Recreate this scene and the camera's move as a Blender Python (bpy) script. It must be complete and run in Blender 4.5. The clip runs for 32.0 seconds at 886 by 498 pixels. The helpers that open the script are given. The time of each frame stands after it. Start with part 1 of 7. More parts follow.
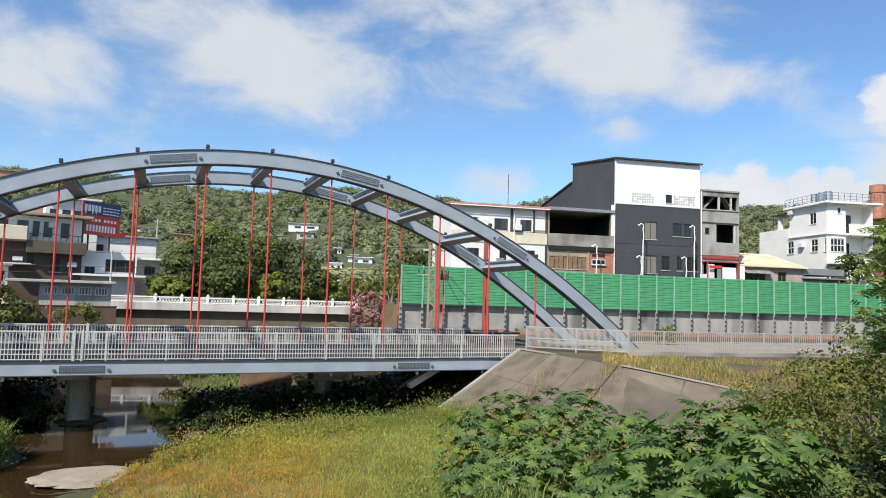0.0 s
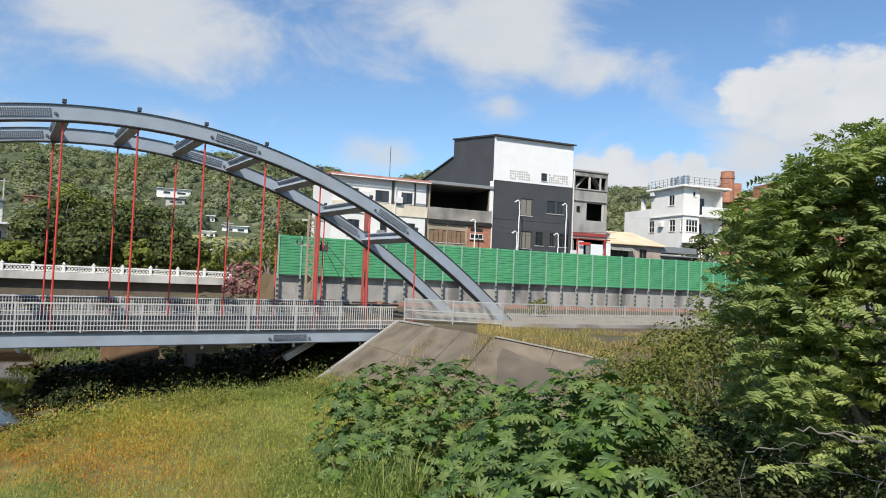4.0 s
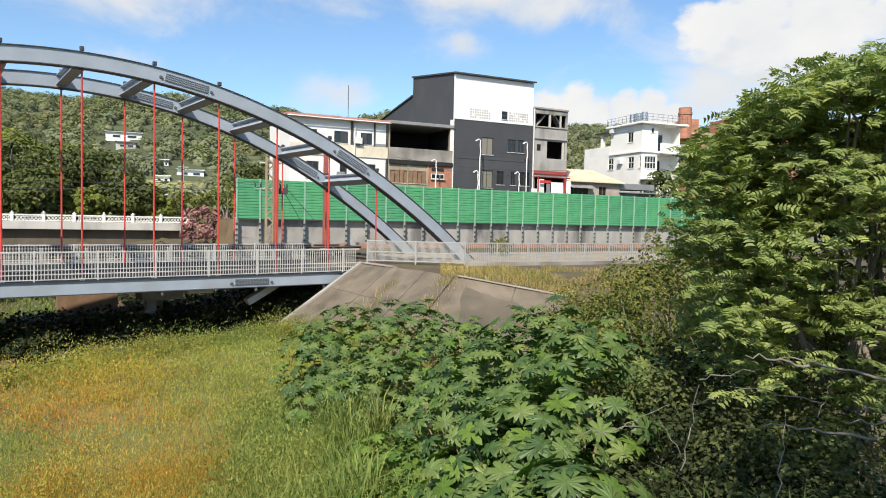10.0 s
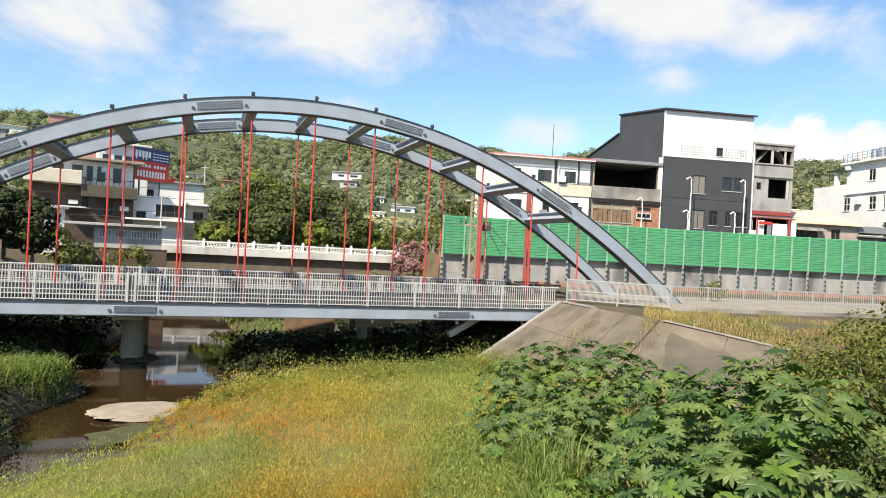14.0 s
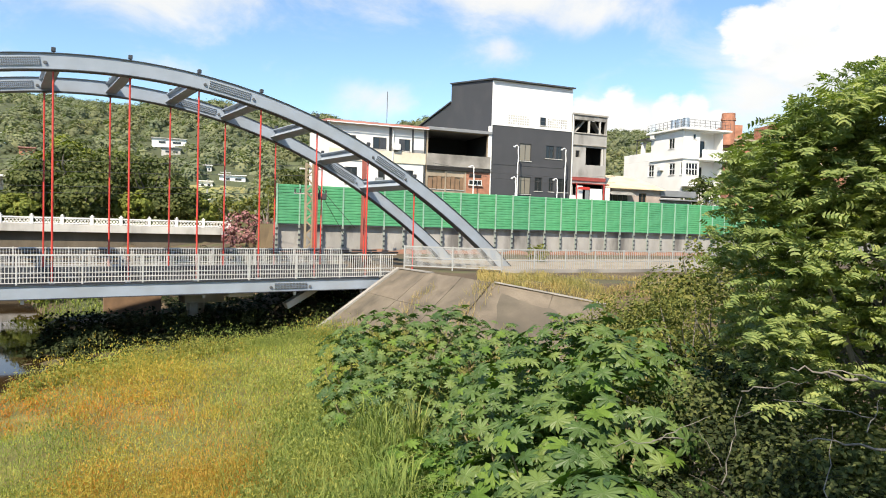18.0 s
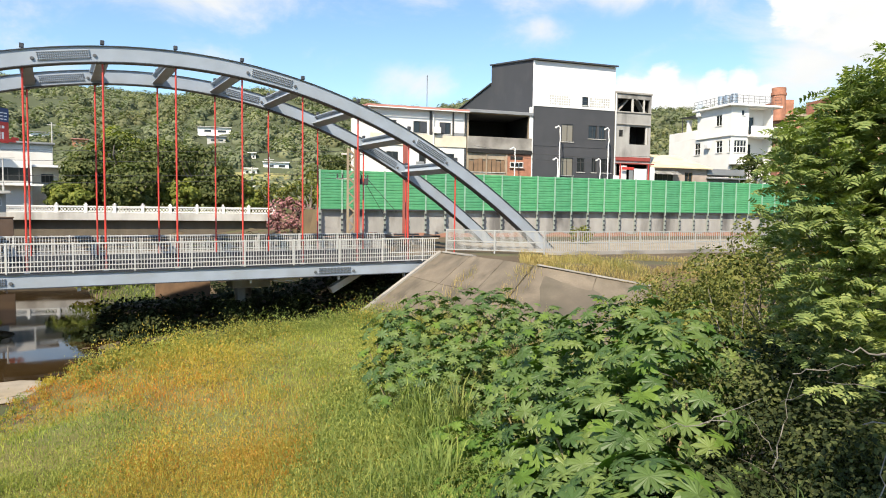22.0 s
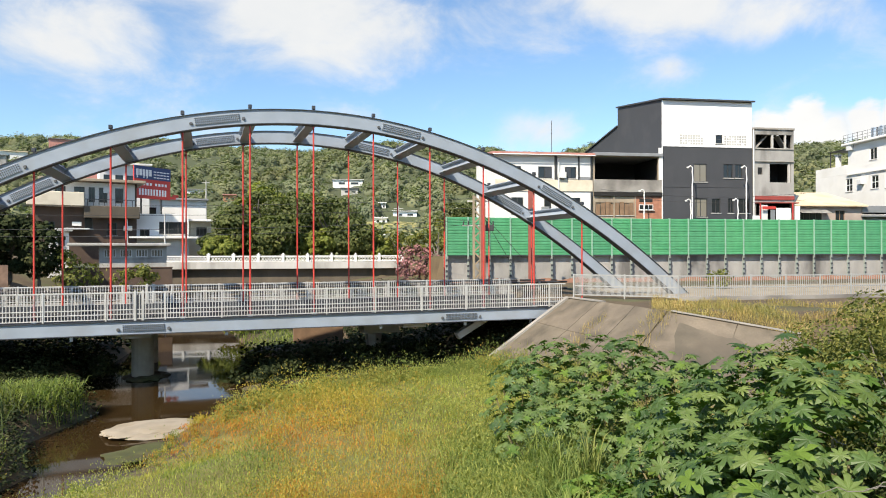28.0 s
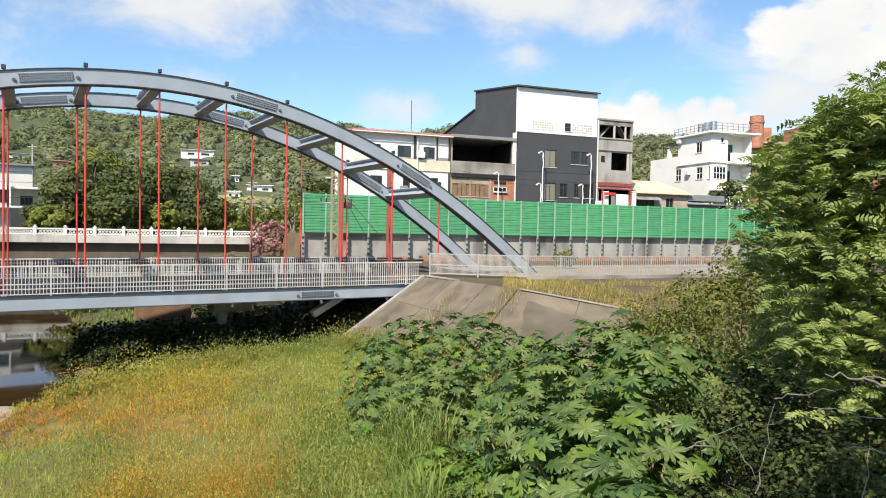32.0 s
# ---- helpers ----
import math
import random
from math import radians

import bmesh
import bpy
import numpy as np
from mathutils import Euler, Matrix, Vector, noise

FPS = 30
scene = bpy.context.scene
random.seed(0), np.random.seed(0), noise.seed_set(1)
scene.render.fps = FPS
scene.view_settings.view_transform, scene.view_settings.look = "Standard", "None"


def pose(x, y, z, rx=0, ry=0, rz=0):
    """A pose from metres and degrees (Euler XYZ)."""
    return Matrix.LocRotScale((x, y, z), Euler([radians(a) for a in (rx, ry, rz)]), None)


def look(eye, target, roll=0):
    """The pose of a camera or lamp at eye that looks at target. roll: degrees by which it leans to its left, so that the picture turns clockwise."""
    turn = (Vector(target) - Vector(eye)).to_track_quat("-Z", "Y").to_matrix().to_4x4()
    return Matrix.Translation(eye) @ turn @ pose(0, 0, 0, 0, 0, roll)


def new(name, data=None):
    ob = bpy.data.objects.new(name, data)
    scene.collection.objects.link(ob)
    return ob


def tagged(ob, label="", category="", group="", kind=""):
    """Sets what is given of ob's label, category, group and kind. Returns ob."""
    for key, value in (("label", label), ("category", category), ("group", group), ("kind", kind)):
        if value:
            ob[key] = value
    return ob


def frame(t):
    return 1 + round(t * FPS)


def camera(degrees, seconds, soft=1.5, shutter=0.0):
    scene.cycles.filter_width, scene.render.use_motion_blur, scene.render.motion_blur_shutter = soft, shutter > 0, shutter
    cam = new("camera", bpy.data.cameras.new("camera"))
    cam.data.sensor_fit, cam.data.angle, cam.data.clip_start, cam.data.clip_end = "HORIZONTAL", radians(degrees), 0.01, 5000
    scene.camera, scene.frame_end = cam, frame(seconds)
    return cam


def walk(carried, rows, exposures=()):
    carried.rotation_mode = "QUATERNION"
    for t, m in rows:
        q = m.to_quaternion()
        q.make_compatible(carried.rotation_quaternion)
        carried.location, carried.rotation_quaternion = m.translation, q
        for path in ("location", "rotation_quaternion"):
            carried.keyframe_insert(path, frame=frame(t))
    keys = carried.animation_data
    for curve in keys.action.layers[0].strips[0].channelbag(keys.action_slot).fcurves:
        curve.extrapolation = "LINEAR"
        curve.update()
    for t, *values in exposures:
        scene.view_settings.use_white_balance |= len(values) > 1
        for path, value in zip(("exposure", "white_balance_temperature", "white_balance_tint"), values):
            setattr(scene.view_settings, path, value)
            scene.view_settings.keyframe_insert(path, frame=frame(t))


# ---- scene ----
import collections

# ---------------- camera: it stands on the bank and turns ----------------
EYE = (0.0, 0.0, 2.93)
TURNS = [  # seconds, yaw, pitch, roll
    (0.0, 0.26, 4.27, -1.70),
    (0.5, -2.42, 3.33, -2.30),
    (1.0, -5.64, 3.17, -1.85),
    (1.5, -8.12, 2.89, -2.80),
    (2.0, -9.57, 2.15, -2.57),
    (2.5, -10.21, 2.66, -2.59),
    (4.5, -9.80, 1.94, -2.42),
    (5.0, -10.67, 1.46, -2.42),
    (5.5, -11.12, 0.91, -1.51),
    (6.0, -12.05, 0.09, -0.78),
    (6.5, -12.81, -0.58, -0.02),
    (7.0, -13.81, -0.31, -0.35),
    (7.5, -13.90, -1.51, -1.11),
    (8.0, -13.65, -2.48, -0.28),
    (8.5, -12.71, -2.04, -0.25),
    (9.0, -13.18, -1.96, -0.51),
    (9.5, -13.24, -2.25, -1.14),
    (10.0, -13.07, -2.61, -1.28),
    (10.5, -11.82, -2.25, -1.32),
    (11.0, -10.20, -2.12, -1.43),
    (11.5, -6.53, -1.32, -1.30),
    (12.0, 0.21, -0.94, -2.92),
    (12.5, 7.96, -0.68, -2.66),
    (13.0, 8.77, 0.21, -2.88),
    (13.5, 5.77, 1.23, -3.44),
    (14.0, 3.74, -0.04, -2.93),
    (14.5, 1.78, -0.37, -2.45),
    (16.5, -7.40, -1.63, -1.82),
    (17.0, -9.86, -2.05, -1.75),
    (17.5, -9.96, -1.94, -1.79),
    (18.0, -9.94, -2.18, -1.66),
    (18.5, -9.92, -2.40, -1.51),
    (19.0, -9.27, -3.25, -1.48),
    (19.5, -8.60, -3.50, -1.64),
    (20.0, -7.25, -3.66, -1.04),
    (20.5, -6.88, -3.80, -0.47),
    (21.0, -6.18, -4.45, -0.70),
    (21.5, -6.42, -3.55, -0.94),
    (22.0, -6.45, -3.66, -0.76),
    (22.5, -8.26, -4.53, -1.09),
    (23.0, -7.14, -3.82, -0.59),
    (23.5, -7.05, -3.16, -0.62),
    (24.0, -6.63, -2.64, -0.28),
    (24.5, -6.20, -2.40, -0.35),
    (25.0, -3.32, -2.04, -0.13),
    (25.5, 0.60, -0.93, 0.08),
    (26.0, 2.75, -0.37, 0.40),
    (26.5, 3.01, 0.39, 0.20),
    (28.5, 4.46, 0.10, 0.35),
    (29.0, 4.31, 1.21, 0.87),
    (29.5, 2.94, 1.02, 1.41),
    (30.0, 4.18, 1.11, 1.01),
    (30.5, 2.22, 1.09, 0.58),
    (31.0, -1.74, 0.25, 0.26),
    (31.5, -5.03, -0.84, -0.42),
    (32.0, -7.82, -1.61, -1.04),
]
cam = camera(66.17, 32.0, 1.0)
walk(cam, [(t, pose(*EYE, 90 + p, r, y)) for t, y, p, r in TURNS],
     [(0.0, 0.45, 6500, 10), (2.0, 0.4, 6500, 10), (5.0, 0.33, 6550, 10), (8.0, 0.5, 6720, 10), (10.5, 0.6, 6860, 10), (13.0, 0.76, 7020, 10), (20.0, 0.84, 7120, 10), (24.5, 0.83, 7120, 10), (26.5, 0.77, 7040, 10), (32.0, 0.7, 6950, 10)])

# ---------------- sky, clouds, sun ----------------
SUN_EL, SUN_AZ = 46.0, -152.0          # degrees; azimuth clockwise from +y
world = bpy.data.worlds.new("sky")
scene.world = world
world.use_nodes = True
wn, wl = world.node_tree.nodes, world.node_tree.links
wn.clear()


def wnode(kind, **kw):
    nd = wn.new(kind)
    for k, v in kw.items():
        nd.inputs[k].default_value = v
    return nd


def wmath(op, a, b=None):
    nd = wn.new("ShaderNodeMath")
    nd.operation = op
    for i, v in enumerate((a, b)):
        if v is None:
            continue
        if isinstance(v, (int, float)):
            nd.inputs[i].default_value = v
        else:
            wl.new(v, nd.inputs[i])
    return nd.outputs[0]


sky = wn.new("ShaderNodeTexSky")
sky.sky_type = 'NISHITA'
sky.sun_disc = False
sky.sun_elevation, sky.sun_rotation = radians(SUN_EL), radians(SUN_AZ)
sky.air_density, sky.dust_density, sky.ozone_density = 1.0, 0.4, 1.5
coord = wn.new("ShaderNodeTexCoord").outputs["Generated"]
sep = wn.new("ShaderNodeSeparateXYZ")
wl.new(coord, sep.inputs[0])
azim = wmath('MULTIPLY', wmath('ARCTAN2', sep.outputs[0], sep.outputs[1]), 57.2958)
elev = wmath('MULTIPLY', wmath('ARCSINE', sep.outputs[2]), 57.2958)
# flattened direction, so that clouds stretch along the horizon
flat = wn.new("ShaderNodeCombineXYZ")
wl.new(wmath('DIVIDE', azim, 22.0), flat.inputs[0])
wl.new(wmath('DIVIDE', elev, 13.0), flat.inputs[1])
cl1 = wnode("ShaderNodeTexNoise", Scale=2.2, Detail=9.0, Roughness=0.6, Distortion=0.35)
cl2 = wnode("ShaderNodeTexNoise", Scale=0.7, Detail=3.0, Roughness=0.5)
wl.new(flat.outputs[0], cl1.inputs["Vector"])
wl.new(flat.outputs[0], cl2.inputs["Vector"])
# cloud banks: azimuth, elevation, half width, half height, weight
BANKS = [(-15, 18.5, 12, 4.5, 1.0), (-24, 21, 10, 4, 0.75), (-33, 16, 7, 4, 0.9), (13, 21, 12, 4.6, 1.05), (2, 25, 10, 3.5, 0.8), (22, 17.5, 7, 2.6, 0.75), (40, 12.5, 8, 3.5, 0.95), (48, 13, 9, 5, 1.0),
         (26.0, 8.8, 5, 2.0, 0.9), (34, 10.2, 4.5, 2.4, 0.95), (41, 9.5, 6, 3.0, 0.9), (4.5, 10.0, 4.0, 2.0, 0.8), (-12, 11.0, 3.0, 1.4, 0.7), (14.5, 14.3, 2.0, 1.2, 0.55), (-46, 17, 8, 5, 0.9), (-10, 27, 14, 3, 0.7), (26, 28, 14, 4, 0.7),
         (-70, 22, 16, 8, 0.8), (75, 20, 18, 9, 0.8), (120, 25, 30, 9, 0.8), (-150, 28, 30, 9, 0.7)]
total = None
for a0, e0, wa, we, wt in BANKS:
    da = wmath('DIVIDE', wmath('SUBTRACT', azim, a0), wa)
    de = wmath('DIVIDE', wmath('SUBTRACT', elev, e0), we)
    r2 = wmath('ADD', wmath('MULTIPLY', da, da), wmath('MULTIPLY', de, de))
    g = wmath('MULTIPLY', wmath('EXPONENT', wmath('MULTIPLY', r2, -1.0)), wt)
    total = g if total is None else wmath('MAXIMUM', total, g)
dens = wmath('ADD', wmath('MULTIPLY', total, 0.5), wmath('ADD', wmath('MULTIPLY', cl1.outputs[0], 1.15), wmath('MULTIPLY', cl2.outputs[0], 0.3)))
ramp = wn.new("ShaderNodeMapRange")
ramp.interpolation_type = 'SMOOTHSTEP'
wl.new(dens, ramp.inputs["Value"])
ramp.inputs["From Min"].default_value, ramp.inputs["From Max"].default_value = 0.77, 1.22
ramp.inputs["To Max"].default_value = 0.95
body_n = wnode("ShaderNodeTexNoise", Scale=3.2, Detail=5.0, Roughness=0.55)
wl.new(flat.outputs[0], body_n.inputs["Vector"])
cloud_col = wn.new("ShaderNodeMix")
cloud_col.data_type = 'RGBA'
wl.new(body_n.outputs[0], cloud_col.inputs[0])
cloud_col.inputs[6].default_value = (4.6, 5.0, 5.5, 1)
cloud_col.inputs[7].default_value = (5.9, 6.0, 6.1, 1)
tint = wn.new("ShaderNodeMix")
tint.data_type, tint.blend_type = 'RGBA', 'MULTIPLY'
tint.inputs[0].default_value = 1.0
wl.new(sky.outputs[0], tint.inputs[6])
tint.inputs[7].default_value = (0.88, 1.08, 1.24, 1)
# heaped clouds with firm edges
HEAPS = [(21.6, 8.8, 1.9, 1.9), (23.9, 9.2, 2.0, 2.3), (25.6, 8.2, 1.4, 1.7), (27.9, 8.9, 1.5, 2.1), (29.7, 8.8, 1.7, 2.1), (31.5, 8.2, 1.5, 1.5), (33.6, 14.6, 3.0, 2.2), (37.4, 15.3, 3.8, 2.6), (42.0, 15.2, 4.8, 2.7), (48.0, 14.8, 6.0, 3.2), (40.0, 13.2, 6.0, 2.4)]
heap = None
for a0, e0, wa, we in HEAPS:
    da = wmath('DIVIDE', wmath('SUBTRACT', azim, a0), wa)
    de = wmath('DIVIDE', wmath('SUBTRACT', elev, e0), we)
    g = wmath('SUBTRACT', 1.0, wmath('ADD', wmath('MULTIPLY', da, da), wmath('MULTIPLY', de, de)))
    heap = g if heap is None else wmath('MAXIMUM', heap, g)
puff = wnode("ShaderNodeTexNoise", Scale=6.0, Detail=6.0, Roughness=0.6)
wl.new(flat.outputs[0], puff.inputs["Vector"])
heap = wmath('ADD', heap, wmath('MULTIPLY', wmath('SUBTRACT', puff.outputs[0], 0.5), 2.2))
firm = wn.new("ShaderNodeMapRange")
firm.interpolation_type = 'SMOOTHSTEP'
wl.new(heap, firm.inputs["Value"])
firm.inputs["From Min"].default_value, firm.inputs["From Max"].default_value, firm.inputs["To Max"].default_value = -0.05, 0.7, 0.97
mixs = wn.new("ShaderNodeMix")
mixs.data_type = 'RGBA'
wl.new(wmath('MAXIMUM', ramp.outputs[0], firm.outputs[0]), mixs.inputs[0])
wl.new(tint.outputs[2], mixs.inputs[6])
wl.new(cloud_col.outputs[2], mixs.inputs[7])
bright = wn.new("ShaderNodeMix")
bright.data_type = 'RGBA'
wl.new(wmath('MULTIPLY', wmath('MULTIPLY', firm.outputs[0], body_n.outputs[0]), 0.9), bright.inputs[0])
wl.new(mixs.outputs[2], bright.inputs[6])
bright.inputs[7].default_value = (6.7, 6.75, 6.85, 1)
bg = wnode("ShaderNodeBackground", Strength=0.1)
wl.new(bright.outputs[2], bg.inputs[0])
wl.new(bg.outputs[0], wn.new("ShaderNodeOutputWorld").inputs[0])

sun = new("sun", bpy.data.lights.new("sun", 'SUN'))
sun.data.energy, sun.data.angle, sun.data.color = 4.4, radians(0.53), (1.0, 0.93, 0.82)
sa, se = radians(SUN_AZ), radians(SUN_EL)
TO_SUN = Vector((math.sin(sa) * math.cos(se), math.cos(sa) * math.cos(se), math.sin(se)))
sun.matrix_world = look((0, 0, 60), Vector((0, 0, 60)) - TO_SUN)


# ---------------- materials ----------------
def material(name, col, rough=0.7, metal=0.0, vary=0.18, scale=6.0, fine=60.0, bump=0.15, stain=None, stain_scale=0.6, stain_amt=0.5, island=0.0, stretch=(1, 1, 1), spec=0.5, obj=0.0, trans=None, thin=0.35, polish=False):
    m = bpy.data.materials.new(name)
    m.use_nodes = True
    nt = m.node_tree
    n, l = nt.nodes, nt.links
    bsdf = n["Principled BSDF"]
    bsdf.inputs["Metallic"].default_value = metal
    bsdf.inputs["Specular IOR Level"].default_value = spec
    tc = n.new("ShaderNodeTexCoord")
    mp = n.new("ShaderNodeMapping")
    mp.inputs["Scale"].default_value = stretch
    l.new(tc.outputs["Object"], mp.inputs[0])

    def noisy(s, detail=4.0):
        t = n.new("ShaderNodeTexNoise")
        t.inputs["Scale"].default_value, t.inputs["Detail"].default_value = s, detail
        l.new(mp.outputs[0], t.inputs["Vector"])
        return t.outputs[0]

    def mix(f, a, b, blend='MIX'):
        x = n.new("ShaderNodeMix")
        x.data_type, x.blend_type = 'RGBA', blend
        for sock, v in ((0, f), (6, a), (7, b)):
            if isinstance(v, (int, float)):
                x.inputs[sock].default_value = v
            elif isinstance(v, tuple):
                x.inputs[sock].default_value = (*v, 1)
            else:
                l.new(v, x.inputs[sock])
        return x.outputs[2]

    def remap(v, a, b, lo=0.0, hi=1.0):
        x = n.new("ShaderNodeMapRange")
        l.new(v, x.inputs[0])
        for i, q in enumerate((a, b, lo, hi)):
            x.inputs[i + 1].default_value = q
        return x.outputs[0]

    coarse, small = noisy(scale), noisy(fine, 3.0)
    dark, light = tuple(c * (1 - vary) for c in col), tuple(min(1, c * (1 + vary)) for c in col)
    c = mix(remap(coarse, 0.3, 0.7), dark, light)
    c = mix(remap(small, 0.2, 0.8, 0.0, 0.45), c, tuple(k * (1 - vary) for k in col))
    if stain:
        c = mix(remap(noisy(stain_scale, 6.0), 0.5, 0.68, 0.0, stain_amt), c, stain)
    for amount, node, sock in ((island, "ShaderNodeNewGeometry", "Random Per Island"), (obj, "ShaderNodeObjectInfo", "Random")):
        if amount:
            g = n.new(node)
            hs = n.new("ShaderNodeHueSaturation")
            l.new(remap(g.outputs[sock], 0, 1, 1 - amount, 1 + amount), hs.inputs["Value"])
            l.new(remap(g.outputs[sock], 0, 1, 0.5 + amount * 0.07, 0.5 - amount * 0.07), hs.inputs["Hue"])
            l.new(c, hs.inputs["Color"])
            c = hs.outputs[0]
    l.new(c, bsdf.inputs["Base Color"])
    l.new(remap(coarse, 0.2, 0.8, max(0, rough - 0.1), rough + 0.02 if polish else min(1, rough + 0.1)), bsdf.inputs["Roughness"])
    if bump:
        b = n.new("ShaderNodeBump")
        b.inputs["Strength"].default_value, b.inputs["Distance"].default_value = bump, 0.02
        l.new(small, b.inputs["Height"])
        l.new(b.outputs[0], bsdf.inputs["Normal"])
    if trans:
        tr = n.new("ShaderNodeBsdfTranslucent")
        l.new(mix(1.0, c, trans, 'MULTIPLY'), tr.inputs[0])
        ad = n.new("ShaderNodeMixShader")
        ad.inputs[0].default_value = thin
        l.new(bsdf.outputs[0], ad.inputs[1])
        l.new(tr.outputs[0], ad.inputs[2])
        l.new(ad.outputs[0], n["Material Output"].inputs[0])
    return m


M = {}
DULL = 0.22          # gloss of leaves and grass
M["steel"] = material("painted steel", (0.33, 0.38, 0.44), 0.45, 0.0, 0.1, 1.2, 30, 0.04, (0.27, 0.28, 0.28), 0.5, 0.45)
M["steel_dark"] = material("dark rimmed steel", (0.05, 0.055, 0.065), 0.5, 0.0, 0.2, 3, 40, 0.05)
M["bolt"] = material("bolted steel", (0.13, 0.135, 0.14), 0.5, 0.2, 0.2, 6, 40, 0.1)
M["red"] = material("red hanger paint", (0.62, 0.06, 0.045), 0.45, 0, 0.15, 2, 30, 0.03, (0.35, 0.06, 0.04), 1.5, 0.5)
M["rail"] = material("galvanised rail", (0.6, 0.595, 0.57), 0.5, 0.15, 0.12, 2, 40, 0.03, (0.25, 0.24, 0.22), 1.0, 0.4)
M["mesh"] = material("pale rail paint", (0.38, 0.385, 0.375), 0.5, 0.1, 0.1, 2, 40, 0.03)
M["concrete"] = material("concrete", (0.33, 0.31, 0.28), 0.9, 0, 0.2, 0.8, 25, 0.3, (0.12, 0.11, 0.1), 0.35, 0.75)
M["concrete_lt"] = material("pale concrete", (0.5, 0.49, 0.46), 0.9, 0, 0.15, 0.9, 25, 0.25, (0.2, 0.19, 0.17), 0.5, 0.7, stretch=(1, 1, 0.35))
M["pier"] = material("tan pier concrete", (0.44, 0.38, 0.29), 0.9, 0, 0.15, 0.9, 20, 0.25, (0.2, 0.16, 0.12), 0.6, 0.6)
M["revet"] = material("weathered revetment concrete", (0.165, 0.136, 0.1), 0.95, 0, 0.35, 0.7, 14, 0.8, (0.085, 0.072, 0.052), 0.9, 0.85, obj=0.07)
# base darkened for the shaded band under the balustrade; stains over it
M["dark_concrete"] = material("dark stained concrete, shade in base", (0.13, 0.108, 0.08), 0.95, 0, 0.25, 0.7, 15, 0.3, (0.06, 0.055, 0.04), 0.5, 0.7, stretch=(1, 1, 0.4))
M["asphalt"] = material("asphalt", (0.05, 0.05, 0.05), 0.95, 0, 0.2, 2, 80, 0.4, spec=0.1)
M["soil"] = material("river soil", (0.11, 0.078, 0.043), 0.95, 0, 0.35, 0.5, 12, 0.6, (0.07, 0.09, 0.03), 0.25, 0.9)
M["red_earth"] = material("reddish earth", (0.27, 0.13, 0.085), 0.95, 0, 0.3, 1.2, 12, 0.5, (0.16, 0.12, 0.07), 0.6, 0.7)
M["sand"] = material("pale sand", (0.33, 0.28, 0.21), 0.95, 0, 0.2, 1.5, 40, 0.5, (0.2, 0.16, 0.1), 0.8, 0.6)
M["green_panel"] = material("green sheet metal", (0.085, 0.33, 0.16), 0.5, 0, 0.14, 1.0, 20, 0.05, (0.03, 0.25, 0.1), 0.4, 0.5, obj=0.08)
M["green_post"] = material("green steel post", (0.26, 0.45, 0.33), 0.5, 0, 0.12, 2, 20, 0.05)
M["post_grey"] = material("grey-green post leg", (0.3, 0.34, 0.3), 0.6, 0, 0.15, 2, 20, 0.05, (0.15, 0.14, 0.12), 1.0, 0.6)
M["white_wall"] = material("white plaster", (0.78, 0.77, 0.74), 0.85, 0, 0.05, 0.8, 20, 0.1, (0.55, 0.53, 0.48), 0.4, 0.35)
M["white_metal"] = material("white ribbed sheet", (0.8, 0.8, 0.8), 0.5, 0, 0.04, 1, 20, 0.03)
M["dark_wall"] = material("charcoal wall", (0.055, 0.058, 0.065), 0.75, 0, 0.12, 0.6, 20, 0.1, (0.08, 0.08, 0.085), 0.4, 0.4)
M["cream"] = material("cream wall", (0.7, 0.63, 0.5), 0.85, 0, 0.08, 0.8, 20, 0.1, (0.4, 0.33, 0.23), 0.5, 0.4)
M["grey_wall"] = material("grimy grey render", (0.36, 0.35, 0.33), 0.9, 0, 0.2, 0.8, 15, 0.2, (0.1, 0.095, 0.09), 0.5, 0.8, stretch=(1, 1, 0.4))
M["tan_wall"] = material("tan stained wall", (0.38, 0.31, 0.23), 0.9, 0, 0.2, 0.8, 15, 0.2, (0.14, 0.11, 0.08), 0.5, 0.7, stretch=(1, 1, 0.4))
M["brick"] = material("red brick face", (0.42, 0.19, 0.12), 0.9, 0, 0.25, 2, 20, 0.2, (0.25, 0.1, 0.06), 0.6, 0.5)
M["brick_pale"] = material("sun-bleached brick", (0.4, 0.25, 0.17), 0.9, 0, 0.25, 2.5, 20, 0.3, (0.2, 0.13, 0.09), 0.7, 0.7)
# brown base darkened so that the brown house reads as shaded
M["brown"] = material("brown wall", (0.11, 0.074, 0.055), 0.9, 0, 0.25, 1, 20, 0.2)
M["wood"] = material("weathered wood", (0.24, 0.15, 0.09), 0.85, 0, 0.25, 2, 30, 0.2)
M["red_roof"] = material("red sheet roof", (0.5, 0.23, 0.19), 0.6, 0, 0.2, 1, 20, 0.1)
M["yellow_roof"] = material("ochre sheet roof", (0.76, 0.62, 0.42), 0.6, 0, 0.1, 1, 20, 0.1, (0.5, 0.35, 0.2), 0.5, 0.5)
M["grey_roof"] = material("grey sheet roof", (0.25, 0.26, 0.27), 0.6, 0.1, 0.15, 1, 20, 0.1)
M["rust"] = material("dark red oxide", (0.3, 0.085, 0.065), 0.7, 0, 0.2, 2, 20, 0.05)
M["dull_red"] = material("faded red awning", (0.3, 0.06, 0.05), 0.8, 0, 0.2, 2, 20, 0.05)
M["tan_steel"] = material("tan painted steel", (0.3, 0.24, 0.16), 0.7, 0, 0.2, 2, 20, 0.05)
# near-black base: the shade inside openings is put into the colour
M["void"] = material("near-black shaded openings and lintel", (0.02, 0.019, 0.018), 0.95, 0, 0.3, 1, 10, 0.1)
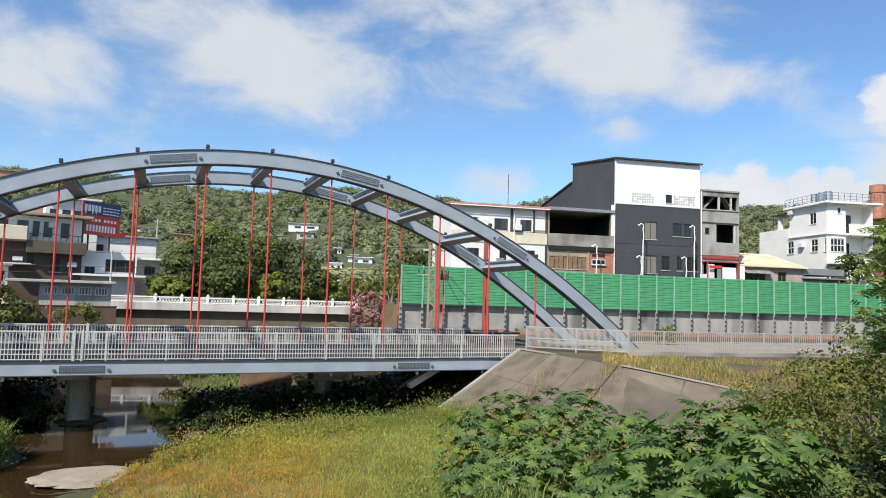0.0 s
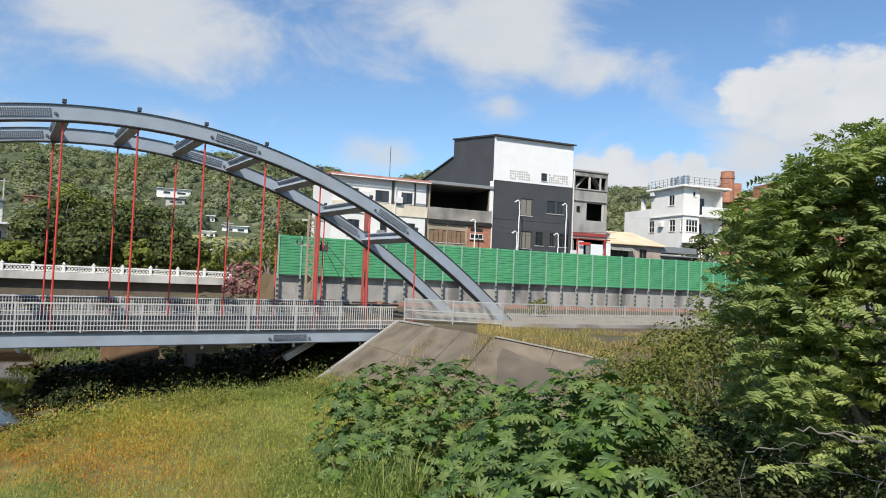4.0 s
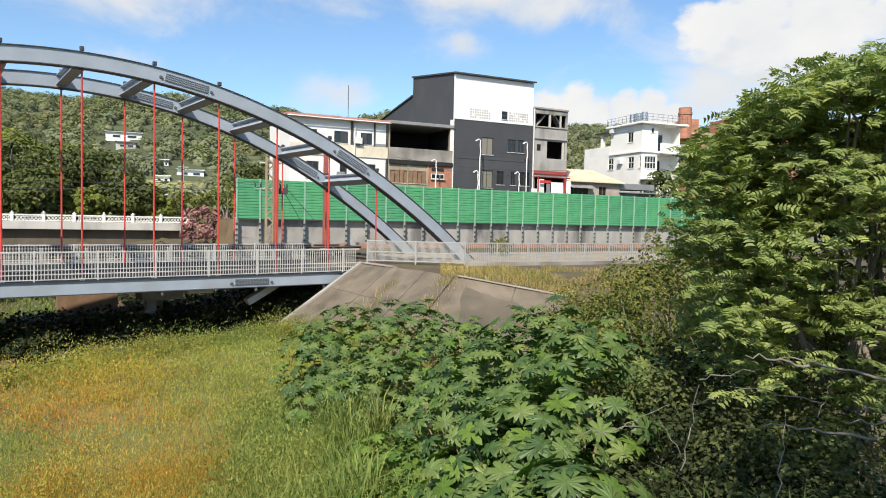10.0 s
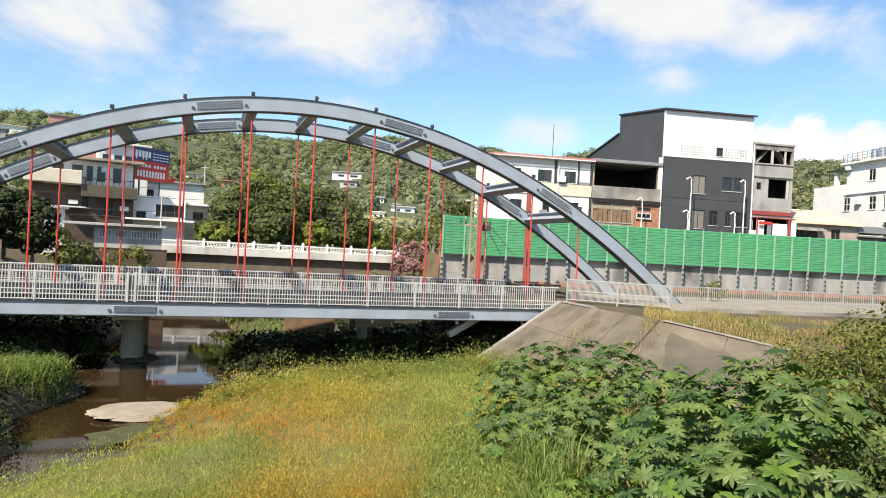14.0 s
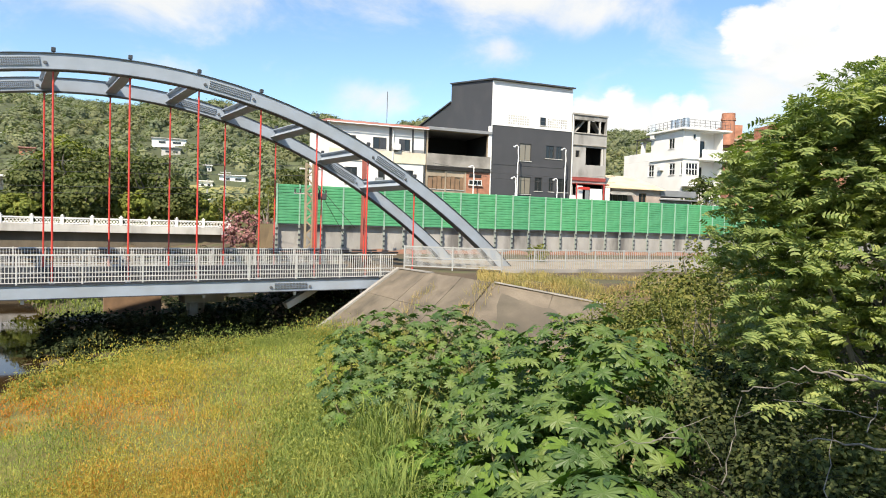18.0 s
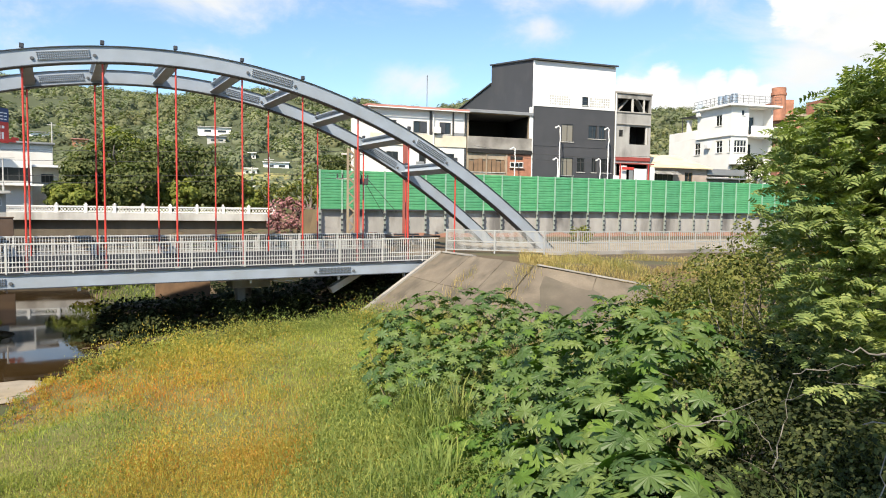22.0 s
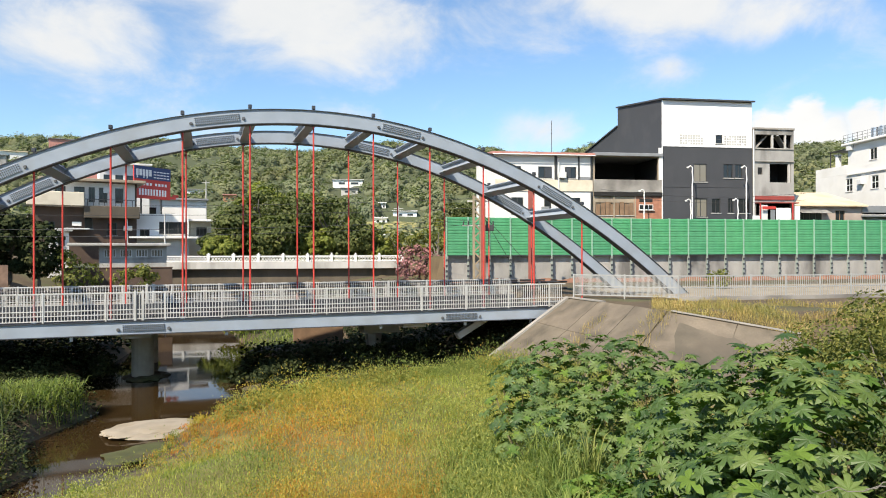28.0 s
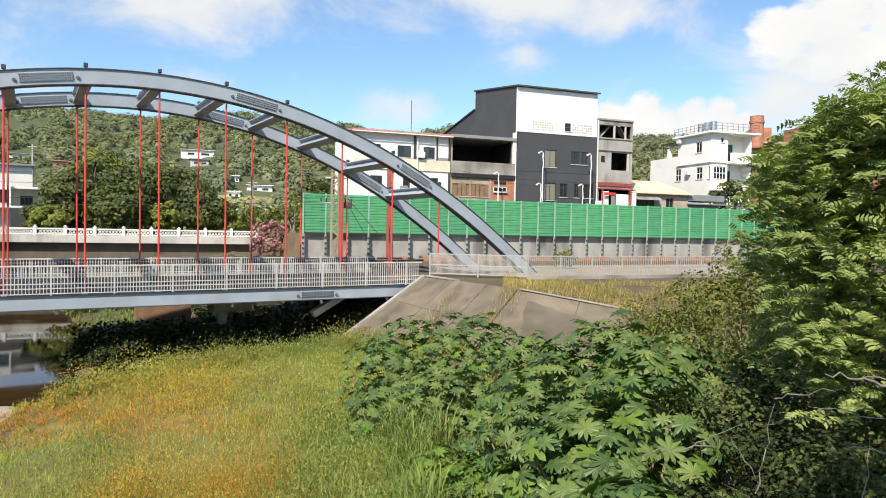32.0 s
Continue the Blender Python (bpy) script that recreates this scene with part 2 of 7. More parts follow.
M["frame"] = material("dark window frame", (0.06, 0.06, 0.06), 0.5, 0.2, 0.1, 2, 20, 0.02)
M["frame_lt"] = material("white window frame", (0.7, 0.7, 0.68), 0.5, 0, 0.08, 2, 20, 0.02)
M["signred"] = material("red sign face", (0.55, 0.05, 0.04), 0.5, 0, 0.08, 1, 20, 0.0)
M["signblue"] = material("navy sign face", (0.035, 0.06, 0.16), 0.5, 0, 0.08, 1, 20, 0.0)
M["paint_white"] = material("white lettering", (0.8, 0.8, 0.8), 0.6, 0, 0.04, 2, 20, 0.0)
M["steel_roof"] = material("stainless tank", (0.55, 0.56, 0.57), 0.3, 0.8, 0.1, 2, 20, 0.02)
M["water"] = material("brown river water", (0.036, 0.022, 0.009), 0.055, 0, 0.3, 0.5, 3, 0.004, spec=0.16, polish=True)
M["grass_gold"] = material("golden grass", (0.5, 0.42, 0.085), 0.8, 0, 0.2, 0.35, 9, 0.0, (0.52, 0.3, 0.06), 0.13, 0.7, island=0.35, trans=(1.0, 0.9, 0.5), thin=0.45, spec=DULL)
M["grass_green"] = material("green grass", (0.4, 0.45, 0.11), 0.8, 0, 0.25, 0.4, 9, 0.0, (0.46, 0.4, 0.1), 0.2, 0.7, island=0.35, trans=(0.9, 1.0, 0.4), thin=0.45, spec=DULL)
M["grass_orange"] = material("orange grass", (0.6, 0.28, 0.05), 0.8, 0, 0.2, 0.35, 9, 0.0, (0.45, 0.36, 0.08), 0.5, 0.6, island=0.3, trans=(1.0, 0.8, 0.4), thin=0.45, spec=DULL)
M["reed"] = material("long grey-green blades", (0.1, 0.14, 0.045), 0.75, 0, 0.25, 0.6, 9, 0.0, island=0.35, trans=(0.9, 1.0, 0.5), spec=DULL)
M["long_grass"] = material("long arching grass", (0.24, 0.31, 0.085), 0.75, 0, 0.25, 0.6, 9, 0.0, (0.3, 0.3, 0.1), 0.4, 0.6, island=0.35, trans=(0.9, 1.0, 0.4), thin=0.45, spec=DULL)
M["dry"] = material("dry stalks", (0.5, 0.41, 0.16), 0.9, 0, 0.25, 1, 9, 0.0, (0.27, 0.29, 0.09), 0.5, 0.7, island=0.3, trans=(1.0, 0.9, 0.5), spec=0.2)
M["castor"] = material("castor leaf", (0.1, 0.168, 0.044), 0.5, 0, 0.2, 1.2, 12, 0.0, island=0.25, obj=0.4, trans=(0.8, 1.0, 0.3))
M["castor_lt"] = material("young castor leaf", (0.13, 0.22, 0.04), 0.55, 0, 0.2, 1.2, 12, 0.0, island=0.25, obj=0.25, trans=(0.8, 1.0, 0.3), spec=DULL)
M["yellow_leaf"] = material("yellowed leaf", (0.62, 0.42, 0.06), 0.6, 0, 0.2, 3, 12, 0.0, obj=0.2)
M["feather"] = material("feathery leaf", (0.245, 0.31, 0.105), 0.6, 0, 0.25, 0.5, 9, 0.0, (0.34, 0.36, 0.12), 0.5, 0.5, island=0.28, trans=(0.85, 1.0, 0.35), thin=0.38, spec=DULL)
M["bark"] = material("grey bark", (0.2, 0.175, 0.145), 0.9, 0, 0.3, 3, 20, 0.4)
M["bark_dark"] = material("dark furrowed bark", (0.07, 0.052, 0.04), 0.95, 0, 0.35, 4, 25, 0.6)
M["moss"] = material("mossy mud", (0.07, 0.075, 0.022), 0.8, 0, 0.35, 1.5, 20, 0.5, (0.06, 0.04, 0.02), 0.8, 0.7)
M["weed"] = material("pale weed leaf", (0.35, 0.39, 0.11), 0.7, 0, 0.25, 0.5, 9, 0.0, (0.34, 0.3, 0.07), 0.3, 0.7, island=0.35, trans=(0.9, 1.0, 0.4), thin=0.45, spec=DULL)
M["twig"] = material("pale dead twig", (0.22, 0.2, 0.17), 0.9, 0, 0.25, 3, 20, 0.1)
M["stem"] = material("green-brown stem", (0.2, 0.17, 0.08), 0.8, 0, 0.2, 3, 20, 0.1)
M["leaf_dark"] = material("dark tree foliage", (0.125, 0.15, 0.052), 0.7, 0, 0.25, 0.2, 2, 0.0, (0.19, 0.2, 0.05), 0.12, 0.8, island=0.3, trans=(0.8, 1.0, 0.3), spec=DULL)
M["leaf_bright"] = material("yellow-green tree foliage", (0.24, 0.27, 0.06), 0.7, 0, 0.25, 0.2, 2, 0.0, (0.16, 0.2, 0.05), 0.15, 0.6, island=0.25, trans=(0.85, 1.0, 0.3), spec=DULL)
# hill greens are lightened and greyed, distance haze put into the colour
M["leaf_hill"] = material("hill woodland", (0.235, 0.255, 0.155), 0.85, 0, 0.2, 0.05, 1, 0.0, (0.23, 0.22, 0.1), 0.02, 0.5, island=0.07, trans=(0.8, 1.0, 0.4), spec=0.1)
M["leaf_hill_lime"] = material("lime hill woodland", (0.285, 0.3, 0.17), 0.85, 0, 0.2, 0.05, 1, 0.0, (0.28, 0.26, 0.11), 0.02, 0.5, island=0.07, trans=(0.8, 1.0, 0.4), spec=0.1)
M["leaf_hill_dark"] = material("dark hill woodland", (0.185, 0.21, 0.13), 0.85, 0, 0.2, 0.05, 1, 0.0, (0.15, 0.16, 0.07), 0.02, 0.5, island=0.07, trans=(0.8, 1.0, 0.4), spec=0.1)
M["leaf_olive"] = material("olive shrub foliage", (0.19, 0.21, 0.055), 0.7, 0, 0.3, 0.3, 3, 0.0, (0.2, 0.18, 0.06), 0.2, 0.6, island=0.4, trans=(0.9, 1.0, 0.4), spec=DULL)
# darkened leaf colour stands in for shade on undergrowth and banks
M["leaf_deep"] = material("near-black leaf for shade and evergreens", (0.035, 0.048, 0.017), 0.8, 0, 0.3, 0.8, 6, 0.0, (0.075, 0.075, 0.03), 0.8, 0.6, island=0.4, spec=0.15)
M["leaf_pink"] = material("dusty pink blossom", (0.3, 0.14, 0.13), 0.8, 0, 0.3, 0.6, 4, 0.0, island=0.4)
M["thatch"] = material("meadow thatch", (0.17, 0.15, 0.04), 0.95, 0, 0.35, 1.2, 30, 0.6, (0.12, 0.15, 0.04), 0.5, 0.7)
M["straw"] = material("straw field grass", (0.3, 0.27, 0.1), 0.9, 0, 0.3, 0.15, 2, 0.3, (0.17, 0.2, 0.06), 0.08, 0.7)
M["earth"] = material("hill ground", (0.085, 0.1, 0.045), 0.95, 0, 0.3, 0.02, 0.4, 0.0, (0.07, 0.085, 0.035), 0.01, 0.7)


def glass(name, col, rough=0.05):
    m = bpy.data.materials.new(name)
    m.use_nodes = True
    b = m.node_tree.nodes["Principled BSDF"]
    b.inputs["Base Color"].default_value = (*col, 1)
    b.inputs["Roughness"].default_value = rough
    b.inputs["Specular IOR Level"].default_value = 0.6
    return m


M["glass"] = glass("dark window glass", (0.02, 0.024, 0.028))
M["glass_lt"] = glass("curtained window glass", (0.22, 0.2, 0.16), 0.15)


# ---------------- building tools ----------------
def thing(name, m, label="", category="", group="", kind=""):
    ob = new(name)
    ob.empty_display_size = 0.2
    ob.matrix_basis = m
    return tagged(ob, label, category, group, kind)


def mesh_of(name, bm, mat):
    me = bpy.data.meshes.new(name)
    bmesh.ops.recalc_face_normals(bm, faces=bm.faces)
    bm.to_mesh(me)
    bm.free()
    me.materials.append(mat)
    return me


def part(name, bm, mat, parent=None, label="", m=None):
    me = bm if isinstance(bm, bpy.types.Mesh) else mesh_of(name, bm, mat)
    ob = new(name, me)
    ob.parent = parent
    if m is not None:
        ob.matrix_basis = m
    return tagged(ob, label)


def box(bm, x0, x1, y0, y1, z0, z1, bevel=0.0):
    made = bmesh.ops.create_cube(bm, size=1.0, matrix=Matrix.Translation(((x0 + x1) / 2, (y0 + y1) / 2, (z0 + z1) / 2)) @ Matrix.Diagonal((x1 - x0, y1 - y0, z1 - z0, 1)))
    if bevel:
        edges = list({e for v in made["verts"] for e in v.link_edges})
        bmesh.ops.bevel(bm, geom=edges, offset=bevel, segments=1, affect='EDGES')
    return bm


def boxes(*rows, bevel=0.0):
    bm = bmesh.new()
    for r in rows:
        box(bm, *r, bevel=bevel)
    return bm


def bar(bm, a, b, r, seg=6, r2=None):
    a, b = Vector(a), Vector(b)
    v = b - a
    q = v.to_track_quat('Z', 'Y').to_matrix().to_4x4()
    bmesh.ops.create_cone(bm, cap_ends=True, segments=seg, radius1=r, radius2=r if r2 is None else r2, depth=v.length, matrix=Matrix.Translation((a + b) / 2) @ q)
    return bm


def tube(bm, pts, radii, seg=6):
    """One connected round tube along the points."""
    pts = [Vector(p) for p in pts]
    rings = []
    for i, p in enumerate(pts):
        d = (pts[min(i + 1, len(pts) - 1)] - pts[max(i - 1, 0)]).normalized()
        side = d.cross(Vector((0, 0, 1)))
        side = side.normalized() if side.length > 1e-3 else Vector((1, 0, 0))
        up = side.cross(d)
        rings.append([bm.verts.new(p + (side * math.cos(2 * math.pi * k / seg) + up * math.sin(2 * math.pi * k / seg)) * radii[i]) for k in range(seg)])
    for a, b in zip(rings, rings[1:]):
        for k in range(seg):
            bm.faces.new([a[k], a[(k + 1) % seg], b[(k + 1) % seg], b[k]])
    bm.faces.new(rings[0][::-1])
    bm.faces.new(rings[-1])
    return bm


def beam(bm, a, b, w, h):
    """A rectangular bar from a to b, w across level, h deep."""
    a, b = Vector(a), Vector(b)
    d = (b - a).normalized()
    side = d.cross(Vector((0, 0, 1)))
    side = side.normalized() if side.length > 1e-3 else Vector((1, 0, 0))
    up = side.cross(d)
    vs = [bm.verts.new(p + side * (sx * w / 2) + up * (sz * h / 2)) for p in (a, b) for sx, sz in ((-1, -1), (1, -1), (1, 1), (-1, 1))]
    for f in ((0, 1, 2, 3), (7, 6, 5, 4), (0, 4, 5, 1), (1, 5, 6, 2), (2, 6, 7, 3), (3, 7, 4, 0)):
        bm.faces.new([vs[i] for i in f])
    return bm


def holed(x0, x1, z0, z1, t, holes=()):
    """A wall in the xz plane, its face at y=0 and t thick, with rectangular openings (x0, x1, z0, z1)."""
    xs = sorted({x0, x1, *[min(max(h[i], x0), x1) for h in holes for i in (0, 1)]})
    zs = sorted({z0, z1, *[min(max(h[i], z0), z1) for h in holes for i in (2, 3)]})
    bm = bmesh.new()
    vert = {}

    def v(i, k, y):
        if (i, k, y) not in vert:
            vert[i, k, y] = bm.verts.new((xs[i], y, zs[k]))
        return vert[i, k, y]

    def solid(i, k):
        if not (0 <= i < len(xs) - 1 and 0 <= k < len(zs) - 1):
            return False
        cx, cz = (xs[i] + xs[i + 1]) / 2, (zs[k] + zs[k + 1]) / 2
        return not any(h[0] < cx < h[1] and h[2] < cz < h[3] for h in holes)

    for i in range(len(xs) - 1):
        for k in range(len(zs) - 1):
            if not solid(i, k):
                continue
            for y in (0, t):
                bm.faces.new([v(i, k, y), v(i + 1, k, y), v(i + 1, k + 1, y), v(i, k + 1, y)])
            for di, dk, p, q in ((-1, 0, (i, k), (i, k + 1)), (1, 0, (i + 1, k), (i + 1, k + 1)), (0, -1, (i, k), (i + 1, k)), (0, 1, (i, k + 1), (i + 1, k + 1))):
                if not solid(i + di, k + dk):
                    bm.faces.new([v(*p, 0), v(*q, 0), v(*q, t), v(*p, t)])
    return bm


def window(parent, x0, x1, z0, z1, y=0.0, cols=2, rows=1, frame_mat="frame", pane_mat="glass", fw=0.06, sill=True, label=""):
    """A window set 8 cm into the wall face at y: frame with mullions, panes, sill."""
    bm = bmesh.new()
    ya, yb = y + 0.06, y + 0.13
    transoms = []
    box(bm, x0, x0 + fw, ya, yb, z0, z1)
    box(bm, x1 - fw, x1, ya, yb, z0, z1)
    box(bm, x0 + fw, x1 - fw, ya, yb, z0, z0 + fw)
    box(bm, x0 + fw, x1 - fw, ya, yb, z1 - fw, z1)
    for c in range(1, cols):
        cx = x0 + (x1 - x0) * c / cols
        if cols < 3:
            box(bm, cx - fw / 2, cx + fw / 2, ya + 0.005, yb - 0.005, z0 + fw, z1 - fw)
    for r in range(1, rows):
        cz = z0 + (z1 - z0) * r / rows
        transoms.append(boxes((x0 + fw, x1 - fw, ya + 0.01, yb - 0.01, cz - fw / 2, cz + fw / 2)))
    w = part("window", bm, M[frame_mat], parent, label)
    for tb in transoms:
        part("transom", tb, M[frame_mat], w)
    for c in range(1, cols if cols > 2 else 1):
        cx = x0 + (x1 - x0) * c / cols
        part("mullion", boxes((cx - fw / 2, cx + fw / 2, ya + 0.005, yb - 0.005, z0 + fw, z1 - fw)), M[frame_mat], w)
    part("pane", boxes((x0 + fw * 0.5, x1 - fw * 0.5, y + 0.09, y + 0.1, z0 + fw * 0.5, z1 - fw * 0.5)), M[pane_mat], w)
    if sill:
        part("sill", boxes((x0 - 0.08, x1 + 0.08, y - 0.07, y + 0.05, z0 - 0.08, z0), bevel=0.01), M["concrete_lt"], w)
    return w


def raw_mesh(name, verts, faces_flat, counts, mat, smooth=False):
    me = bpy.data.meshes.new(name)
    verts = np.asarray(verts, dtype=np.float32).reshape(-1, 3)
    faces_flat, counts = np.asarray(faces_flat, dtype=np.int32), np.asarray(counts, dtype=np.int32)
    me.vertices.add(len(verts))
    me.vertices.foreach_set("co", verts.ravel())
    me.loops.add(len(faces_flat))
    me.loops.foreach_set("vertex_index", faces_flat)
    me.polygons.add(len(counts))
    me.polygons.foreach_set("loop_start", np.concatenate(([0], np.cumsum(counts)[:-1])).astype(np.int32))
    if smooth:
        me.polygons.foreach_set("use_smooth", np.ones(len(counts), dtype=bool))
    me.update(calc_edges=True)
    me.materials.append(mat)
    return me


rng = np.random.default_rng(7)


def unit(v):
    return v / np.maximum(np.linalg.norm(v, axis=-1, keepdims=True), 1e-9)


def scatter(name, mat, base_v, base_f, pos, size, yaw, lean, lean_dir):
    """One mesh with a copy of a small leaf or blade (base_v, quads or triangles base_f) at each place."""
    n, k = len(pos), len(base_v)
    b = np.asarray(base_v, float)
    size = np.asarray(size, float)
    size = size[:, None] if size.ndim == 1 else size
    v = b[None] * size[:, None, :] if size.shape[1] == 3 else b[None] * size[:, :, None]
    cy, sy = np.cos(yaw)[:, None], np.sin(yaw)[:, None]
    v = np.stack((v[..., 0] * cy - v[..., 1] * sy, v[..., 0] * sy + v[..., 1] * cy, v[..., 2]), -1)
    # lean: turn about a level axis
    ax = np.stack((-np.sin(lean_dir), np.cos(lean_dir), np.zeros(n)), -1)[:, None, :]
    c, s = np.cos(lean)[:, None, None], np.sin(lean)[:, None, None]
    dot = (v * ax).sum(-1, keepdims=True)
    v = v * c + np.cross(np.broadcast_to(ax, v.shape), v) * s + ax * dot * (1 - c)
    v += np.asarray(pos)[:, None, :]
    flat, cnt = [], []
    for f in base_f:
        flat.extend(f)
        cnt.append(len(f))
    flat = np.asarray(flat)
    allf = (flat[None] + (np.arange(n) * k)[:, None]).ravel()
    return raw_mesh(name, v, allf, np.tile(cnt, n), mat)


def facing(name, mat, base_v, base_f, pos, size, normal):
    """Like scatter, but each copy lies square to its own normal, turned at random about it."""
    n, k = len(pos), len(base_v)
    b = np.asarray(base_v, float) - np.array((0, 0.5, 0))
    w = unit(np.asarray(normal, float))
    u = unit(np.cross(w, rng.normal(size=(n, 3))))
    q = np.cross(w, u)
    v = (b[None, :, 0:1] * u[:, None] + b[None, :, 1:2] * q[:, None] + b[None, :, 2:3] * w[:, None]) * np.asarray(size)[:, None, None] + np.asarray(pos)[:, None, :]
    flat = np.concatenate([np.asarray(f) for f in base_f])
    return raw_mesh(name, v, (flat[None] + (np.arange(n) * k)[:, None]).ravel(), np.tile([len(f) for f in base_f], n), mat)


# ---------------- lie of the land ----------------
# bridge axes: s along it, n away from the camera
TH = radians(23.4)
BU, BN = Vector((math.cos(TH), math.sin(TH), 0)), Vector((-math.sin(TH), math.cos(TH), 0))
NEAR, WIDE = 31.4, 5.9                      # near face of the bridge; distance between its two arches
WATER = -3.1
EDGE_A, EDGE_B, EDGE_C = (4.0, 35.2), (7.06, 27.6), (10.9, 25.9)


def bridge_pose(s, n, z):
    p = BU * s + BN * n
    return pose(p.x, p.y, z, 0, 0, 23.4)


def smooth(a, b, x):
    t = np.clip((x - a) / (b - a), 0, 1)
    return t * t * (3 - 2 * t)


def wave(x, y, k, seed):
    r = np.random.default_rng(seed)
    out = np.zeros_like(x, dtype=float)
    for i in range(6):
        a, ph, f = r.uniform(0, 6.28), r.uniform(0, 6.28), k * r.uniform(0.6, 1.8)
        out = out + np.sin((x * math.cos(a) + y * math.sin(a)) * f + ph)
    return out / 6


def river_edges(n):
    right = np.interp(n, [8, 14, 17.2, 18.5, 19.5, 20.5, 22, 25, 30, 35, 42, 80, 150], [-10, -7.0, -4.7, -3.4, -2.1, -1.5, -1.3, -0.9, 0.3, 1.6, 2.2, 3, 3])
    left = np.interp(n, [8, 15, 18.5, 19.8, 21.1, 21.8, 24.5, 26.1, 28.2, 29.6, 31, 33, 45, 60, 150], [-13, -8.4, -6.0, -5.3, -4.8, -5.4, -5.7, -5.0, -4.2, -5.2, -6.3, -6.0, -4.6, -6, -8])
    return left, right


def revet_out(x, y):
    """How far a place lies outside the top edge of the paved embankment."""
    def out(p, q, ref):
        dx, dy = q[0] - p[0], q[1] - p[1]
        k = math.hypot(dx, dy)
        nx, ny = dy / k, -dx / k
        if (ref[0] - p[0]) * nx + (ref[1] - p[1]) * ny > 0:
            nx, ny = -nx, -ny
        return (x - p[0]) * nx + (y - p[1]) * ny
    inner = (14.0, 36.0)
    return np.maximum(out(EDGE_A, EDGE_B, inner), out(EDGE_B, EDGE_C, inner))


def MEADOW(s):
    return np.interp(s, [-2, 0, 1.5, 3.5, 7, 10, 13], [21.5, 23.8, 24.8, 25.5, 26.6, 28.0, 29.0])


def ground_z(x, y):
    x, y = np.asarray(x, float), np.asarray(y, float)
    s, n = x * BU.x + y * BU.y, x * BN.x + y * BN.y
    r = np.hypot(x, y)
    z = -2.35 + 0.14 * wave(x, y, 0.5, 3) + 0.07 * wave(x, y, 1.7, 4)
    left, right = river_edges(n)
    # the meadow dips towards the stream
    z = z - 0.55 * smooth(5.0, 0.2, s - right) * smooth(25.5, 22.5, n) * (s > right - 1)
    # far banks
    z = z + smooth(5, 16, s - right) * smooth(40, 52, n) * 2.4
    z = z + smooth(2, 14, left - s) * (1.2 + smooth(30, 60, n) * 1.6)
    # river bed
    inside = smooth(-0.3, 1.1, np.minimum(s - left, right - s))
    z = z * (1 - inside) + (-3.75 + 0.1 * wave(x, y, 0.9, 5)) * inside
    # the meadow falls away to a wet strip before the bridge
    z = np.where(s > right - 2, z - 0.75 * smooth(MEADOW(s), MEADOW(s) + 2.2, n) * smooth(52, 44, n), z)
    # paved embankment and level ground behind it
    d = revet_out(x, y)
    z = np.where(d < 9, np.maximum(z, 0.4 - 0.2 * smooth(-0.4, 0.4, d) - 0.6 * smooth(7.3, 11.0, x) * smooth(-2.6, -0.1, d) - np.maximum(d, 0) * 0.72), z)
    # the camera's own bank
    q = np.hypot(np.where(x > 0, x * 0.62, x), np.where(y > 0, y * 0.8, y))
    z = np.maximum(z, 1.35 - np.maximum(0, q - 1.6) * 0.5)
    # built-up ground behind the barrier
    fn = -x * math.sin(radians(15.5)) + y * math.cos(radians(15.5))
    z = np.where((fn > 40) & (d < 0), np.minimum(z, 0.45 - 0.35 * smooth(40, 55, fn)), z)
    fs = x * math.cos(radians(15.5)) + y * math.sin(radians(15.5))
    z = np.where((fn > 59.2) & (fs > 11.6), 2.4, z)
    z = np.where((r > 62) & (z < 1.0) & (s < 12) & ((s < left) | (n > 75)), z + smooth(62, 85, r) * 2.0, z)
    # hills
    azm = np.degrees(np.arctan2(x, y))
    crest = np.interp(azm, [-180, -90, -45, -38, -33, -30, -22, -12, -8.5, -4, 0, 1.5, 5, 8.5, 14, 24, 27, 34, 60, 120, 180], [40, 46, 49, 55, 60, 62, 62, 60, 64, 61, 60, 56, 54, 60, 58, 52, 51, 50, 56, 50, 40])
    hill = crest * smooth(125, 430, r) * (1 + 0.05 * wave(x, y, 0.012, 8) + 0.04 * wave(x, y, 0.04, 9))
    hill = np.where(r > 430, hill * (1 + 0.2 * smooth(430, 1200, r)), hill)
    return z + hill


def axis(*spans):
    out = []
    for a, b, step in spans:
        out.extend(np.arange(a, b, step))
    return np.array(out + [spans[-1][1]])


gx = axis((-3000, -600, 240), (-600, -120, 24), (-120, -40, 4), (-40, 80, 0.5), (80, 120, 4), (120, 600, 24), (600, 3000, 240))
gy = axis((-3000, -600, 240), (-600, -20, 40), (-20, 0, 2), (0, 84, 0.5), (84, 120, 3), (120, 600, 20), (600, 3000, 240))
GX, GY = np.meshgrid(gx, gy)
GZ = ground_z(GX, GY)
nx_, ny_ = len(gx), len(gy)
idx = np.arange(nx_ * ny_).reshape(ny_, nx_)
quads = np.stack((idx[:-1, :-1], idx[:-1, 1:], idx[1:, 1:], idx[1:, :-1]), -1).reshape(-1)
ground = new("ground", raw_mesh("ground", np.stack((GX, GY, GZ), -1), quads, np.full(len(quads) // 4, 4), M["soil"], True))
ground.data.materials.append(M["earth"])
far_face = (np.hypot(GX, GY) > 95)[:-1, :-1].ravel()
GS, GN = GX * BU.x + GY * BU.y, GX * BN.x + GY * BN.y
